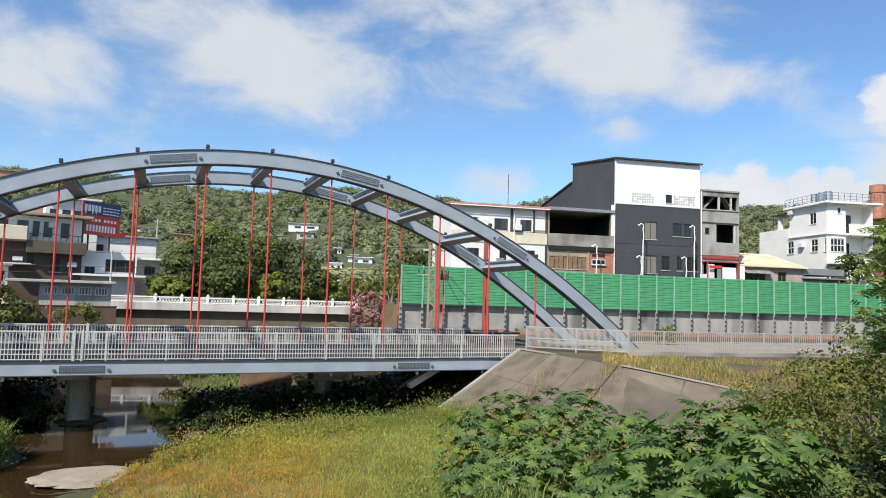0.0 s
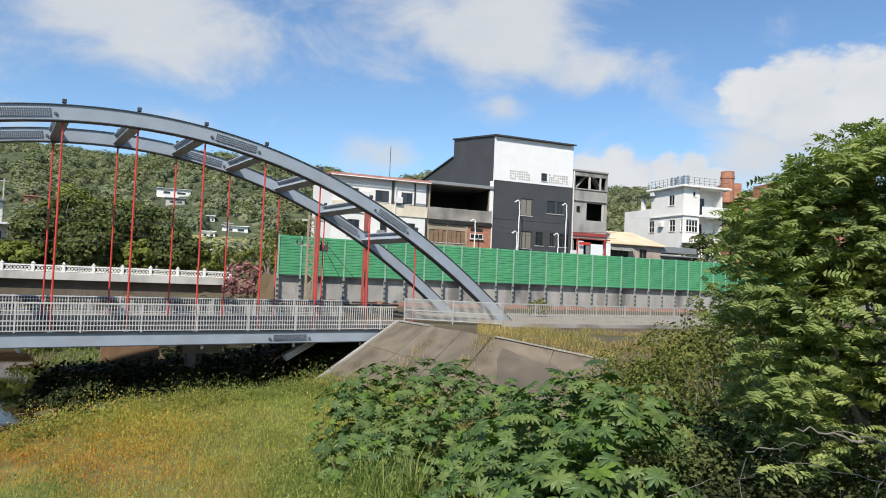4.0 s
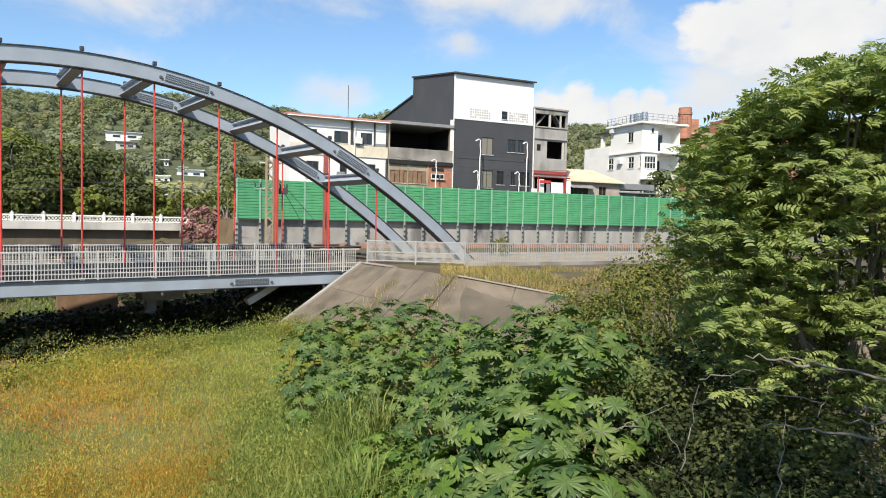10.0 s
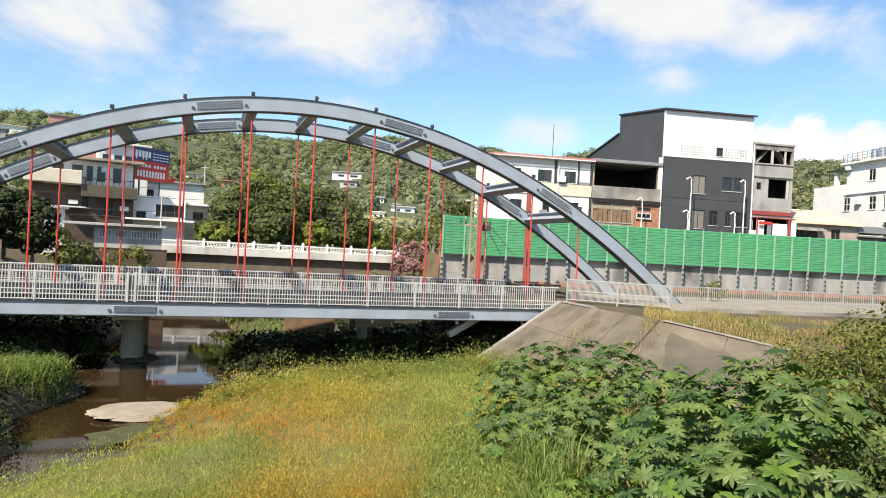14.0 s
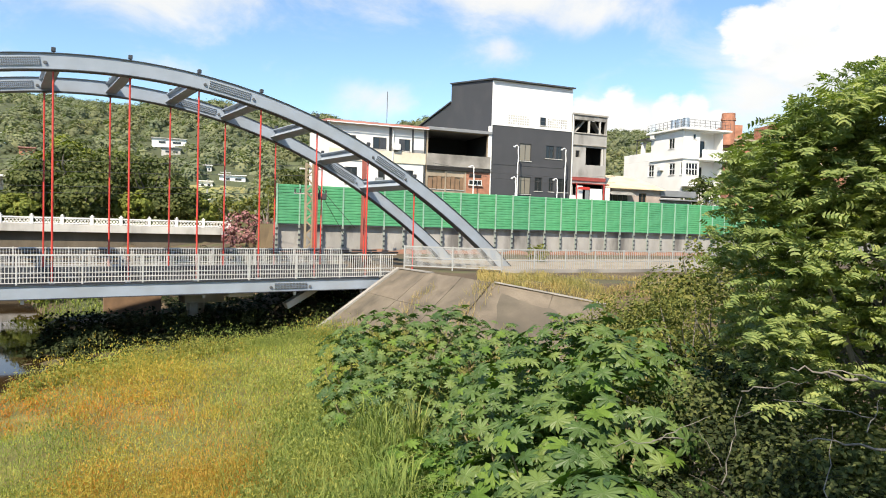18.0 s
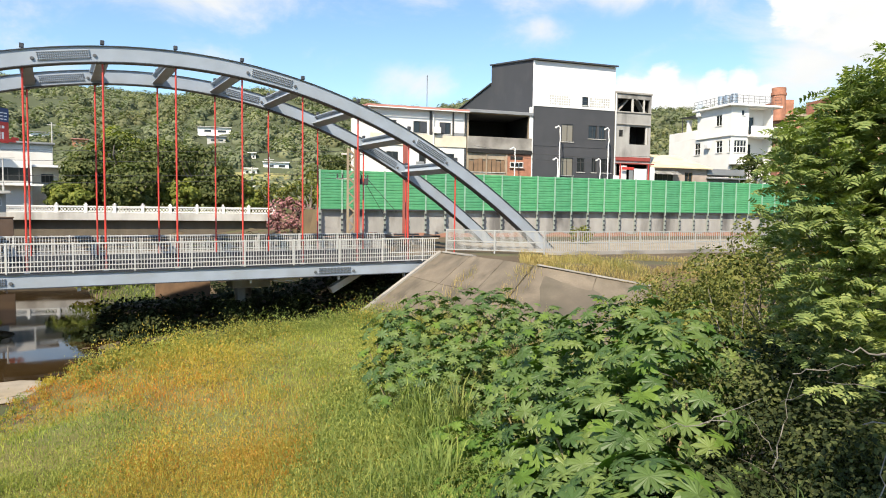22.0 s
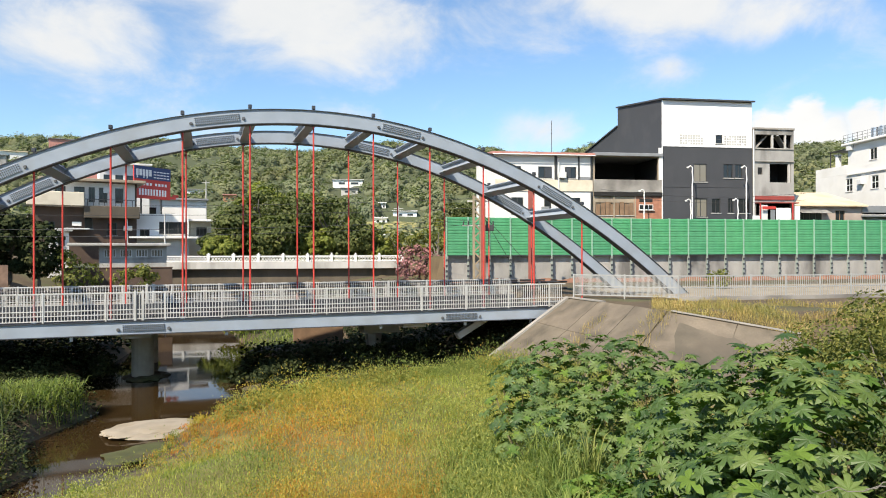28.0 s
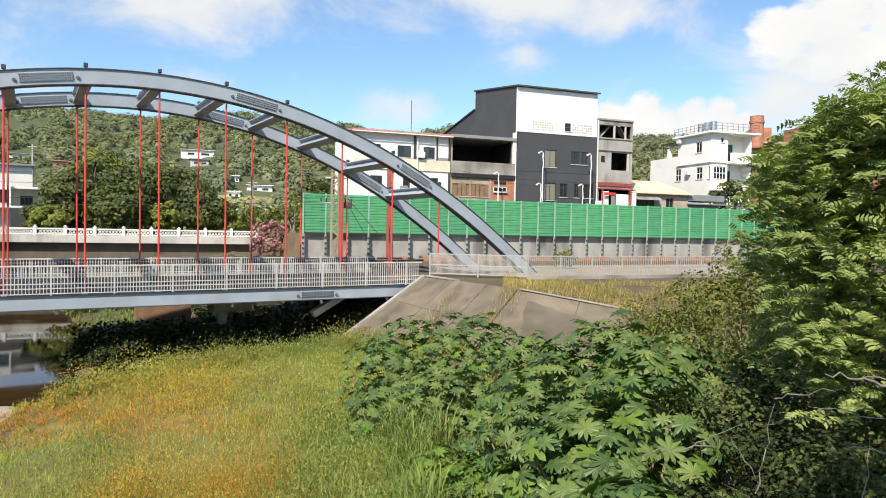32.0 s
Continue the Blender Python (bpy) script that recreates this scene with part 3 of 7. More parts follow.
thatch = ((GS > river_edges(GN)[1] + 0.6) & (GN < MEADOW(GS) + 1.0) & (GN > 4) & (revet_out(GX, GY) > 3.5) & (GX < 8))[:-1, :-1].ravel()
ground.data.materials.append(M["thatch"])
ground.data.polygons.foreach_set("material_index", np.where(far_face, 1, np.where(thatch, 2, 0)).astype(np.int32))
tagged(ground, "brown and green river soil running up to wooded hills", "ground", kind="structure")

wx, wy = np.linspace(-45, 10, 56), np.linspace(10, 110, 101)
WX, WY = np.meshgrid(wx, wy)
wi = np.arange(WX.size).reshape(WX.shape)
wq = np.stack((wi[:-1, :-1], wi[:-1, 1:], wi[1:, 1:], wi[1:, :-1]), -1).reshape(-1)
water = new("water", raw_mesh("water", np.stack((WX, WY, np.full(WX.shape, WATER) + 0.0004 * wave(WX, WY, 2.2, 12)), -1), wq, np.full(len(wq) // 4, 4), M["water"], True))
tagged(water, "shallow brown river water reflecting the sky", "river", kind="structure")

# paved faces of the embankment: thick slabs on a bed, parted by joints
def slab(name, corners, label, us, vs, thick=0.16):
    A, B, C, D = [Vector(c) for c in corners]

    def at(u, v):
        return A.lerp(B, u).lerp(D.lerp(C, u), v)
    bed = bmesh.new()
    up = [bed.verts.new(q - Vector((0, 0, 0.07))) for q in (A, B, C, D)]
    dn = [bed.verts.new(q - Vector((0, 0, 0.3))) for q in (A, B, C, D)]
    bed.faces.new(up)
    bed.faces.new(dn[::-1])
    for i in range(4):
        bed.faces.new([up[i], dn[i], dn[(i + 1) % 4], up[(i + 1) % 4]])
    ob = tagged(new(name, mesh_of(name, bed, M["dark_concrete"])), label, "embankment", kind="structure")
    wide, high = (B - A).length, (D - A).length
    for u0, u1 in zip(us, us[1:]):
        for v0, v1 in zip(vs, vs[1:]):
            du, dv, n = 0.018 / wide, 0.018 / high, 9
            lift = 0.015 * noise.noise(Vector((u0 * 7, v0 * 9, wide)))
            bm = bmesh.new()
            grid = []
            for a in range(n):
                row = []
                for b in range(n):
                    q = at(u0 + du + (u1 - u0 - 2 * du) * a / (n - 1), v0 + dv + (v1 - v0 - 2 * dv) * b / (n - 1))
                    chip = 0.03 * max(0.0, noise.noise(q * 2.3)) if a in (0, n - 1) or b in (0, n - 1) else 0.0
                    row.append(bm.verts.new(q + Vector((0, 0, lift + 0.03 * noise.noise(q * 0.7) + 0.008 * noise.noise(q * 4) - chip))))
                grid.append(row)
            for a in range(n - 1):
                for b in range(n - 1):
                    bm.faces.new([grid[a][b], grid[a + 1][b], grid[a + 1][b + 1], grid[a][b + 1]])
            rim = [e for e in bm.edges if e.is_boundary]
            ex = bmesh.ops.extrude_edge_only(bm, edges=rim)
            for g in ex["geom"]:
                if isinstance(g, bmesh.types.BMVert):
                    g.co.z -= thick
            part("slab", bm, M["revet"], ob)
    return ob


slab("embankment_face", [(4.0, 35.2, 0.52), (7.0, 27.75, 0.52), (3.55, 24.3, -2.5), (-0.2, 33.6, -2.4)], "weathered brown concrete river embankment with grass in its cracks", (0, 0.36, 0.72, 1), (0, 0.42, 1))
slab("embankment_face_corner", [(7.03, 27.72, 0.51), (11.2, 25.6, -0.14), (9.6, 21.2, -2.6), (3.58, 24.28, -2.5)], "grey-brown concrete embankment face with a pale top edge", (0, 0.55, 1), (0, 1))
kerb = bmesh.new()
beam(kerb, (4.0, 35.2, 0.53), (5.2, 32.3, 0.53), 0.25, 0.06)
beam(kerb, (7.1, 27.6, 0.53), (11.2, 25.6, -0.11), 0.14, 0.05)
beam(kerb, (3.9, 35.3, 0.5), (-0.2, 33.6, -2.4), 0.28, 0.16)
tagged(new("embankment_kerb", mesh_of("embankment_kerb", kerb, M["concrete"])), "pale concrete kerb along the embankment edge", "kerb", kind="structure")


# ---------------- arch bridge ----------------
MID, RISE, CURVE = 4.55, 9.37, 0.0201      # middle of the span, height of the crown, shape of the arch
S_LEFT, S_RIGHT, S_RAIL = -18.0, 26.5, 17.75


def arch_z(s):
    return RISE - CURVE * (s - MID) ** 2


bridge = thing("arch_bridge", bridge_pose(0, NEAR, 0), "grey-blue painted steel tied-arch footbridge with thin red hangers", "bridge")


def rib(depth, wide, top_off, y0):
    bm = bmesh.new()
    rings = []
    for s in np.linspace(MID - 21.6, MID + 21.6, 97):
        slope = -2 * CURVE * (s - MID)
        nrm = Vector((-slope, 0, 1)).normalized()
        c = Vector((s, 0, arch_z(s)))
        rings.append([bm.verts.new(c + nrm * o + Vector((0, y, 0))) for o, y in ((top_off, y0), (top_off, y0 + wide), (top_off - depth, y0 + wide), (top_off - depth, y0))])
    for a, b in zip(rings, rings[1:]):
        for i in range(4):
            bm.faces.new([a[i], a[(i + 1) % 4], b[(i + 1) % 4], b[i]])
    bm.faces.new(rings[0])
    bm.faces.new(rings[-1][::-1])
    return bm


def bolted_plate(name, parent, m, length, high, rows, cols):
    p = part(name, boxes((-length / 2, length / 2, -0.02, 0.0, -high / 2, high / 2), bevel=0.006), M["steel"], parent, "bolted splice plate", m)
    bm = bmesh.new()
    for i in range(cols):
        for k in range(rows):
            x, z = -length / 2 + length * (i + 0.5) / cols, -high / 2 + high * (k + 0.5) / rows
            bmesh.ops.create_cone(bm, cap_ends=True, segments=6, radius1=0.03, radius2=0.024, depth=0.035, matrix=pose(x, -0.034, z, 90))
    for x in (-length / 2 - 0.16, length / 2 + 0.16):
        bmesh.ops.create_cone(bm, cap_ends=True, segments=10, radius1=0.075, radius2=0.06, depth=0.05, matrix=pose(x, -0.03, -high * 0.2, 90))
    tagged(part("bolts", bm, M["bolt"], p), kind="stuff")
    return p


HANG = [4.745 + 2.826 * k for k in range(-6, 6)]
for side, y in (("near", 0.0), ("far", WIDE)):
    r = part("arch_rib", rib(0.6, 0.42, -0.02, y), M["steel"], bridge, "grey-blue welded box arch rib")
    part("flange", rib(0.035, 0.52, 0.015, y - 0.05), M["steel_dark"], r, "dark top flange")
    part("lower_flange", rib(0.035, 0.5, -0.62, y - 0.04), M["steel_dark"], r)
    part("girder", boxes((S_LEFT, S_RIGHT, y, y + 0.4, -0.56, -0.03), bevel=0.008), M["steel"], bridge, "grey-blue edge girder")
    part("girder_flange", boxes((S_LEFT, S_RIGHT, y - 0.06, y + 0.46, -0.03, 0.0)), M["steel_dark"], bridge)
    part("girder_flange", boxes((S_LEFT, S_RIGHT, y - 0.05, y + 0.45, -0.59, -0.56)), M["steel_dark"], bridge)
    for s in (MID - 7.0, MID + 7.4, MID - 20.4 + 5.2):
        bolted_plate("splice_plate", bridge, Matrix.Translation((s, y - 0.003, -0.3)), 1.65, 0.3, 4, 22)
    for s in (MID - 4.08, MID + 4.4, MID + 12.85, MID - 12.55):
        z, sl = arch_z(s), -2 * CURVE * (s - MID)
        bolted_plate("splice_plate", bridge, Matrix.Translation((s, y - 0.003, z)) @ pose(0, 0, 0, 0, -math.degrees(math.atan(sl)), 0) @ Matrix.Translation((0, 0, -0.33)), 1.9, 0.36, 4, 24)
    for k, s in enumerate(HANG):
        z = arch_z(s) - 0.6
        if z < 0.8:
            continue
        h = part("hanger", bar(bmesh.new(), (s, y + 0.2, 0.0), (s, y + 0.2, z), 0.04, 8), M["red"], bridge, "red hanger rod")
        part("hanger_cap", boxes((s - 0.11, s + 0.11, y + 0.1, y + 0.3, z - 0.1, z + 0.06), bevel=0.01), M["bolt"], h)
        part("hanger_foot", boxes((s - 0.1, s + 0.1, y + 0.1, y + 0.3, 0.0, 0.1), bevel=0.01), M["steel"], h)
    for k, s in enumerate(HANG):
        z = arch_z(s) + 0.02
        if z > 1.5:
            lamp = part("lamp", boxes((s - 0.08, s + 0.08, y + 0.1, y + 0.26, z + 0.06, z + 0.24), bevel=0.02), M["steel_dark"], bridge, "small dark floodlight")
            part("bracket", boxes((s - 0.02, s + 0.02, y + 0.15, y + 0.21, z - 0.02, z + 0.07)), M["bolt"], lamp)
# braces between the ribs
for s in [h for h in HANG if arch_z(h) > 4.2]:
    z, sl = arch_z(s), -2 * CURVE * (s - MID)
    bm = bmesh.new()
    box(bm, -0.24, 0.24, 0.42, WIDE, -0.52, -0.48)
    box(bm, -0.24, 0.24, 0.42, WIDE, -0.1, -0.06)
    box(bm, -0.04, 0.04, 0.42, WIDE, -0.48, -0.1)
    part("cross_brace", bm, M["steel"], bridge, "welded cross brace", Matrix.Translation((s, 0, z)) @ pose(0, 0, 0, 0, -math.degrees(math.atan(sl)), 0))
deck = part("deck", boxes((S_LEFT, S_RIGHT, 0.4, WIDE, -0.28, -0.04)), M["asphalt"], bridge, "dark walkway deck")
# added strips supply the dark seen between the lower balusters
for y in (0.44, WIDE - 0.06):
    part("toe_board", boxes((S_LEFT, S_RAIL, y, y + 0.04, -0.04, 0.3)), M["steel_dark"], bridge, "dark strip added behind the lower railing")
for k in range(16):
    s = S_LEFT + 1.5 + k * 2.79
    part("floor_beam", boxes((s - 0.1, s + 0.1, 0.4, WIDE, -0.5, -0.28)), M["steel"], bridge)
for s in (-12.0, -5.2, 0.9, 7.9, 12.2, 15.8):
    d_ = part("drain", boxes((s - 0.06, s + 0.06, 0.08, 0.2, -0.78, -0.59), bevel=0.01), M["rail"], bridge, "small downpipe")

# railings: posts, three rails and balusters, in 2.3 m bays
BAL = mesh_of("baluster", boxes((-0.014, 0.014, -0.014, 0.014, 0.08, 1.16)), M["rail"])
POST = mesh_of("post", boxes((-0.03, 0.03, -0.035, 0.035, 0.0, 1.24), bevel=0.006), M["rail"])
for y, tag in ((-0.02, "near"), (WIDE + 0.4, "far")):
    rail = part("railing", boxes((S_LEFT + 0.3, S_RAIL, y - 0.03, y + 0.03, 1.16, 1.22), bevel=0.006), M["rail"], bridge, "galvanised pedestrian railing")
    for z0 in (0.06, 0.27, 0.46):
        part("lower_rail", boxes((S_LEFT + 0.3, S_RAIL, y - 0.02, y + 0.02, z0, z0 + 0.04), bevel=0.006), M["rail"], rail)
    s = S_LEFT + 0.3
    while s < S_RAIL:
        part("post", POST, None, rail, "", Matrix.Translation((s, y, 0)))
        s += 2.3
    for i in range(int((S_RAIL - S_LEFT - 0.4) / 0.122)):
        part("baluster", BAL, None, rail, "", Matrix.Translation((S_LEFT + 0.38 + i * 0.122, y, 0)))
    for sx in (-2.78, -2.48):
        part("end_post", boxes((sx - 0.05, sx + 0.05, y - 0.05, y + 0.05, 0, 1.27), bevel=0.01), M["rail"], rail)
    part("expansion_box", boxes((-2.73, -2.53, y - 0.01, y + 0.03, 0.1, 1.1)), M["steel_dark"], rail, "dark gap cover")


# ---------------- green noise barrier ----------------
FA = 15.5
FU, FN = Vector((math.cos(radians(FA)), math.sin(radians(FA)), 0)), Vector((-math.sin(radians(FA)), math.cos(radians(FA)), 0))


def fence_pose(s, n, z):
    p = FU * s + FN * n
    return pose(p.x, p.y, z, 0, 0, FA)


barrier = thing("noise_barrier", fence_pose(12.0, 58.0, 0), "green ribbed sheet-metal noise barrier on steel posts before a concrete wall", "noise barrier")
PITCH, PANELS = 1.93, 34


def ribbed(w):
    bm = bmesh.new()
    rows, prof = [], []
    for k in range(14):
        z0 = 2.5 + k * 0.239
        prof += [(z0, 0.0), (z0 + 0.035, -0.035), (z0 + 0.2, -0.035), (z0 + 0.235, 0.0)]
    for zz, yy in prof:
        rows.append([bm.verts.new((0.06, yy, zz)), bm.verts.new((w - 0.06, yy, zz))])
    for a, b in zip(rows, rows[1:]):
        bm.faces.new([a[0], a[1], b[1], b[0]])
    box(bm, 0.05, w - 0.05, 0.01, 0.08, 2.5, 5.84)
    return mesh_of("panel", bm, M["green_panel"])


PANEL = ribbed(PITCH)
FPOST = mesh_of("post", boxes((-0.05, 0.05, -0.09, 0.07, 2.42, 5.88), (-0.07, 0.07, -0.105, -0.09, 2.42, 5.88), bevel=0.005), M["green_post"])
FLEG = mesh_of("post_leg", boxes((-0.06, 0.06, -0.09, 0.07, 0.0, 2.42), (-0.085, 0.085, -0.105, -0.09, 0.0, 2.42), bevel=0.005), M["post_grey"])
FBRK = mesh_of("bracket", boxes((-0.1, 0.1, -0.16, -0.1, -0.08, 0.08), bevel=0.01), M["steel_dark"])
for i in range(PANELS + 1):
    p_ = part("post", FPOST, None, barrier, "", Matrix.Translation((i * PITCH, 0, 0)))
    part("post_leg", FLEG, None, p_)
    for zb in (0.7, 1.15, 1.6, 2.1):
        part("bracket", FBRK, None, p_, "", Matrix.Translation((0, 0, zb)))
    if i < PANELS:
        part("panel", PANEL, None, barrier, "", Matrix.Translation((i * PITCH, 0, 0)))
part("trim_rail", boxes((0, PANELS * PITCH, -0.05, 0.02, 2.42, 2.5)), M["steel_dark"], barrier)
wall_f = new("wall_retaining", mesh_of("wall_retaining", boxes((-0.1, PANELS * PITCH + 20, 0.35, 0.7, -0.5, 2.62)), M["grey_wall"]))
wall_f.matrix_basis = fence_pose(12.0, 58.0, 0)
tagged(wall_f, "streaked grey concrete retaining wall behind the barrier posts", "wall", kind="structure")


# ---------------- row of town houses ----------------
HA = 13.0
HU, HN = Vector((math.cos(radians(HA)), math.sin(radians(HA)), 0)), Vector((-math.sin(radians(HA)), math.cos(radians(HA)), 0))
FACE = 64.21


def row_pose(s, back=0.0, z=0.0):
    p = HU * s + HN * (FACE + back)
    return pose(p.x, p.y, z, 0, 0, HA)


def side_wall(bm, x0, x1, prof):
    """A wall in the depth direction: prof is its outline (depth, z)."""
    a = [bm.verts.new((x0, d, z)) for d, z in prof]
    b = [bm.verts.new((x1, d, z)) for d, z in prof]
    bm.faces.new(a)
    bm.faces.new(b[::-1])
    for i in range(len(prof)):
        j = (i + 1) % len(prof)
        bm.faces.new([a[i], b[i], b[j], a[j]])
    return bm


# charcoal house with the white top
dark_house = thing("town_house", row_pose(32.5, 0, 2.4), "tall charcoal house with a white upper wall and stepped side", "house", "town houses")
W = 9.8
z_ = lambda z: z - 2.4
WIN = [(3.35, 4.75, 9.86, 11.7), (6.6, 7.65, 10.3, 11.7), (7.9, 8.7, 10.3, 11.7), (3.4, 4.8, 6.3, 8.17), (5.3, 6.25, 6.7, 8.17), (7.1, 7.7, 6.7, 8.2), (8.2, 9.5, 6.7, 8.2)]
part("wall", holed(0, W, 0, z_(13.36), 0.25, [(a, b, z_(c), z_(d)) for a, b, c, d in WIN]), M["dark_wall"], dark_house, "charcoal front wall")
VENT = [(5.75, 6.5, 13.8, 14.68)]
upper = part("upper_wall", holed(0, W, z_(13.36), z_(18.05), 0.25, [(a, b, z_(c), z_(d)) for a, b, c, d in VENT]), M["white_metal"], dark_house, "white upper wall")
for a, b, c, d in WIN:
    window(dark_house, a, b, z_(c), z_(d), 0.0, 2, 1, "frame", "glass_lt" if a in (3.35, 3.4) else "glass")
window(dark_house, 5.75, 6.5, z_(13.8), z_(14.68), 0, 1, 2, "frame", "glass")
for x0, x1 in ((1.85, 4.4), (6.7, 9.2)):
    for i in range(9):
        for k in range(4):
            if (i * 7 + k * 3 + int(x0)) % 11 == 0:
                continue
            xa, za = x0 + i * (x1 - x0) / 9, 13.66 + k * 0.26
            part("vent_block", boxes((xa, xa + 0.2, -0.015, 0.01, z_(za), z_(za + 0.18))), M["concrete_lt"], upper)
prof = [(0.25, 0), (0.25, z_(18.1)), (11.1, z_(19.5)), (11.1, z_(17.3)), (21.5, z_(15.7)), (21.5, 0)]
part("side_wall", side_wall(bmesh.new(), 0, 0.25, prof), M["dark_wall"], dark_house, "charcoal stepped side wall")
part("side_wall", side_wall(bmesh.new(), W - 0.25, W, prof), M["dark_wall"], dark_house)
roof = bmesh.new()
for d0, z0, d1, z1 in ((-0.35, 18.06, 11.3, 19.56), (11.1, 17.35, 21.8, 15.72)):
    vs = [roof.verts.new((x, d, z_(z) + o)) for o in (0, 0.16) for x, d, z in ((-0.15, d0, z0), (W + 0.15, d0, z0), (W + 0.15, d1, z1), (-0.15, d1, z1))]
    for f in ((0, 1, 2, 3), (7, 6, 5, 4), (0, 4, 5, 1), (1, 5, 6, 2), (2, 6, 7, 3), (3, 7, 4, 0)):
        roof.faces.new([vs[i] for i in f])
part("roof", roof, M["frame"], dark_house, "dark sheet roof")
part("downpipe", bar(bmesh.new(), (-0.12, -0.1, 0), (-0.12, -0.1, z_(13.3)), 0.07, 8), M["frame_lt"], dark_house, "white downpipe")
part("back_wall", boxes((0.25, W - 0.25, 21.2, 21.5, 0, z_(15.6)), (0.25, W - 0.25, 10.9, 11.1, z_(15), z_(19.4))), M["dark_wall"], dark_house)
part("floor_band", boxes((0, W, -0.03, 0.0, z_(9.3), z_(9.42))), M["dark_wall"], dark_house)
part("trim", boxes((0, W, -0.02, 0.0, z_(13.33), z_(13.4))), M["frame"], dark_house)
# house with an open, dark upper floor
open_house = thing("town_house", row_pose(25.15, 0, 2.4), "grimy house with a dark open upper floor and brick ground", "house", "town houses")
W2 = 7.2
part("wall", holed(0, W2, 0, z_(12.6), 0.3, [(0.15, 6.85, z_(9.92), z_(12.25)), (0.2, 4.2, z_(6.4), z_(7.68)), (4.75, 6.25, z_(6.96), z_(7.5))]), M["tan_wall"], open_house, "stained tan wall")
part("parapet", boxes((0.0, W2, -0.12, -0.003, z_(8.72), z_(9.95)), bevel=0.02), M["concrete"], open_house, "grey concrete parapet")
# inside walls coloured near-black to give the shade of the open floor
part("interior", boxes((0.1, W2 - 0.1, 6.0, 6.2, z_(8.5), z_(12.4)), (0.1, W2 - 0.1, 0.3, 6.0, z_(9.2), z_(9.3)), (0.02, 0.1, 0.3, 6.0, z_(9.2), z_(12.4)), (W2 - 0.1, W2 - 0.02, 0.3, 6.0, z_(9.2), z_(12.4))), M["void"], open_house, "inside walls near-black in place of shade")
part("slab", boxes((-0.05, W2 + 0.02, -0.3, 11, z_(12.3), z_(12.62)), bevel=0.02), M["grey_roof"], open_house, "dark roof slab")
part("brick_wall", boxes((4.3, W2, -0.05, -0.003, z_(6.0), z_(8.3))), M["brick"], open_house, "brick infill")
window(open_house, 0.2, 4.2, z_(6.4), z_(7.68), 0, 5, 1, "wood", "glass_lt", 0.09)
window(open_house, 4.75, 6.25, z_(6.96), z_(7.5), -0.16, 3, 1, "frame_lt", "glass")
part("body", boxes((0.0, W2, 6.3, 12, 0, z_(12.3))), M["tan_wall"], open_house)
part("pillar", boxes((6.86, 7.16, -0.16, -0.003, z_(9.96), z_(13.2)), bevel=0.02), M["white_wall"], open_house, "white stained corner pillar")
part("lintel", boxes((0.0, W2, -0.2, -0.06, z_(8.3), z_(8.7)), bevel=0.02), M["void"], open_house, "near-black lintel")
for i in range(8):
    part("plank", boxes((0.25 + i * 0.5, 0.68 + i * 0.5, -0.045, -0.008, z_(6.3), z_(7.5 + 0.12 * (i % 3))), bevel=0.008), M["wood"], open_house)
# flat near-black plate paints the dark of a slot
part("vent_slot", boxes((4.8, 6.2, -0.07, -0.052, z_(7.75), z_(8.1))), M["void"], open_house, "near-black plate for a vent slot")
for x in (2.05, 4.3):
    part("post", boxes((x, x + 0.14, -0.1, -0.05, z_(6.0), z_(8.3))), M["tan_wall"], open_house)
# white house with red roof edge
white_house = thing("town_house", row_pose(15.2, 0, 2.4), "white and cream two-storey house under a red sheet roof", "house", "town houses")
W3 = 9.85
WIN3 = [(4.3, 5.7, 10.0, 11.15), (7.0, 8.2, 10.0, 11.15), (1.2, 2.6, 10.0, 11.15), (4.9, 6.2, 6.5, 8.13), (7.4, 8.6, 6.9, 8.1), (1.6, 2.8, 6.5, 8.1)]
part("wall", holed(0, W3, 0, z_(12.3), 0.25, [(a, b, z_(c), z_(d)) for a, b, c, d in WIN3]), M["white_wall"], white_house, "white plaster wall")
for a, b, c, d in WIN3:
    window(white_house, a, b, z_(c), z_(d), 0, 2, 1, "frame", "glass", 0.09)
part("band", boxes((0, W3, -0.1, -0.003, z_(8.73), z_(9.85)), bevel=0.02), M["cream"], white_house, "cream balcony band")
for x0, x1, e0 in ((5.95, 6.2, 9.85), (8.35, 8.5, 9.85), (9.65, 9.8, 6)):
    part("column", boxes((x0, x1, -0.08, -0.003, z_(e0), z_(12.2))), M["frame"], white_house, "dark pilaster")
rf_ = bmesh.new()
vs = [rf_.verts.new((x, d, z_(z) + o)) for o in (0, 0.2) for x, d, z in ((-0.4, -0.55, 12.28), (W3 + 0.1, -0.55, 12.28), (W3 + 0.1, 9, 13.1), (-0.4, 9, 13.1))]
for f in ((0, 1, 2, 3), (7, 6, 5, 4), (0, 4, 5, 1), (1, 5, 6, 2), (2, 6, 7, 3), (3, 7, 4, 0)):
    rf_.faces.new([vs[i] for i in f])
part("roof", rf_, M["red_roof"], white_house, "pitched red sheet roof")
part("gutter", boxes((-0.4, W3 + 0.1, -0.65, -0.56, z_(12.18), z_(12.27)), bevel=0.02), M["white_metal"], white_house, "pale gutter")
for x0, x1, z0, z1 in ((5.0, 5.66, 10.06, 11.1), (7.04, 7.6, 10.06, 11.1), (5.6, 6.14, 6.56, 8.08)):
    part("shutter", boxes((x0, x1, -0.05, -0.006, z_(z0), z_(z1)), bevel=0.008), M["steel_dark"] if z0 > 9 else M["frame_lt"], white_house, "louvred grey shutter" if z0 > 9 else "white shutter")
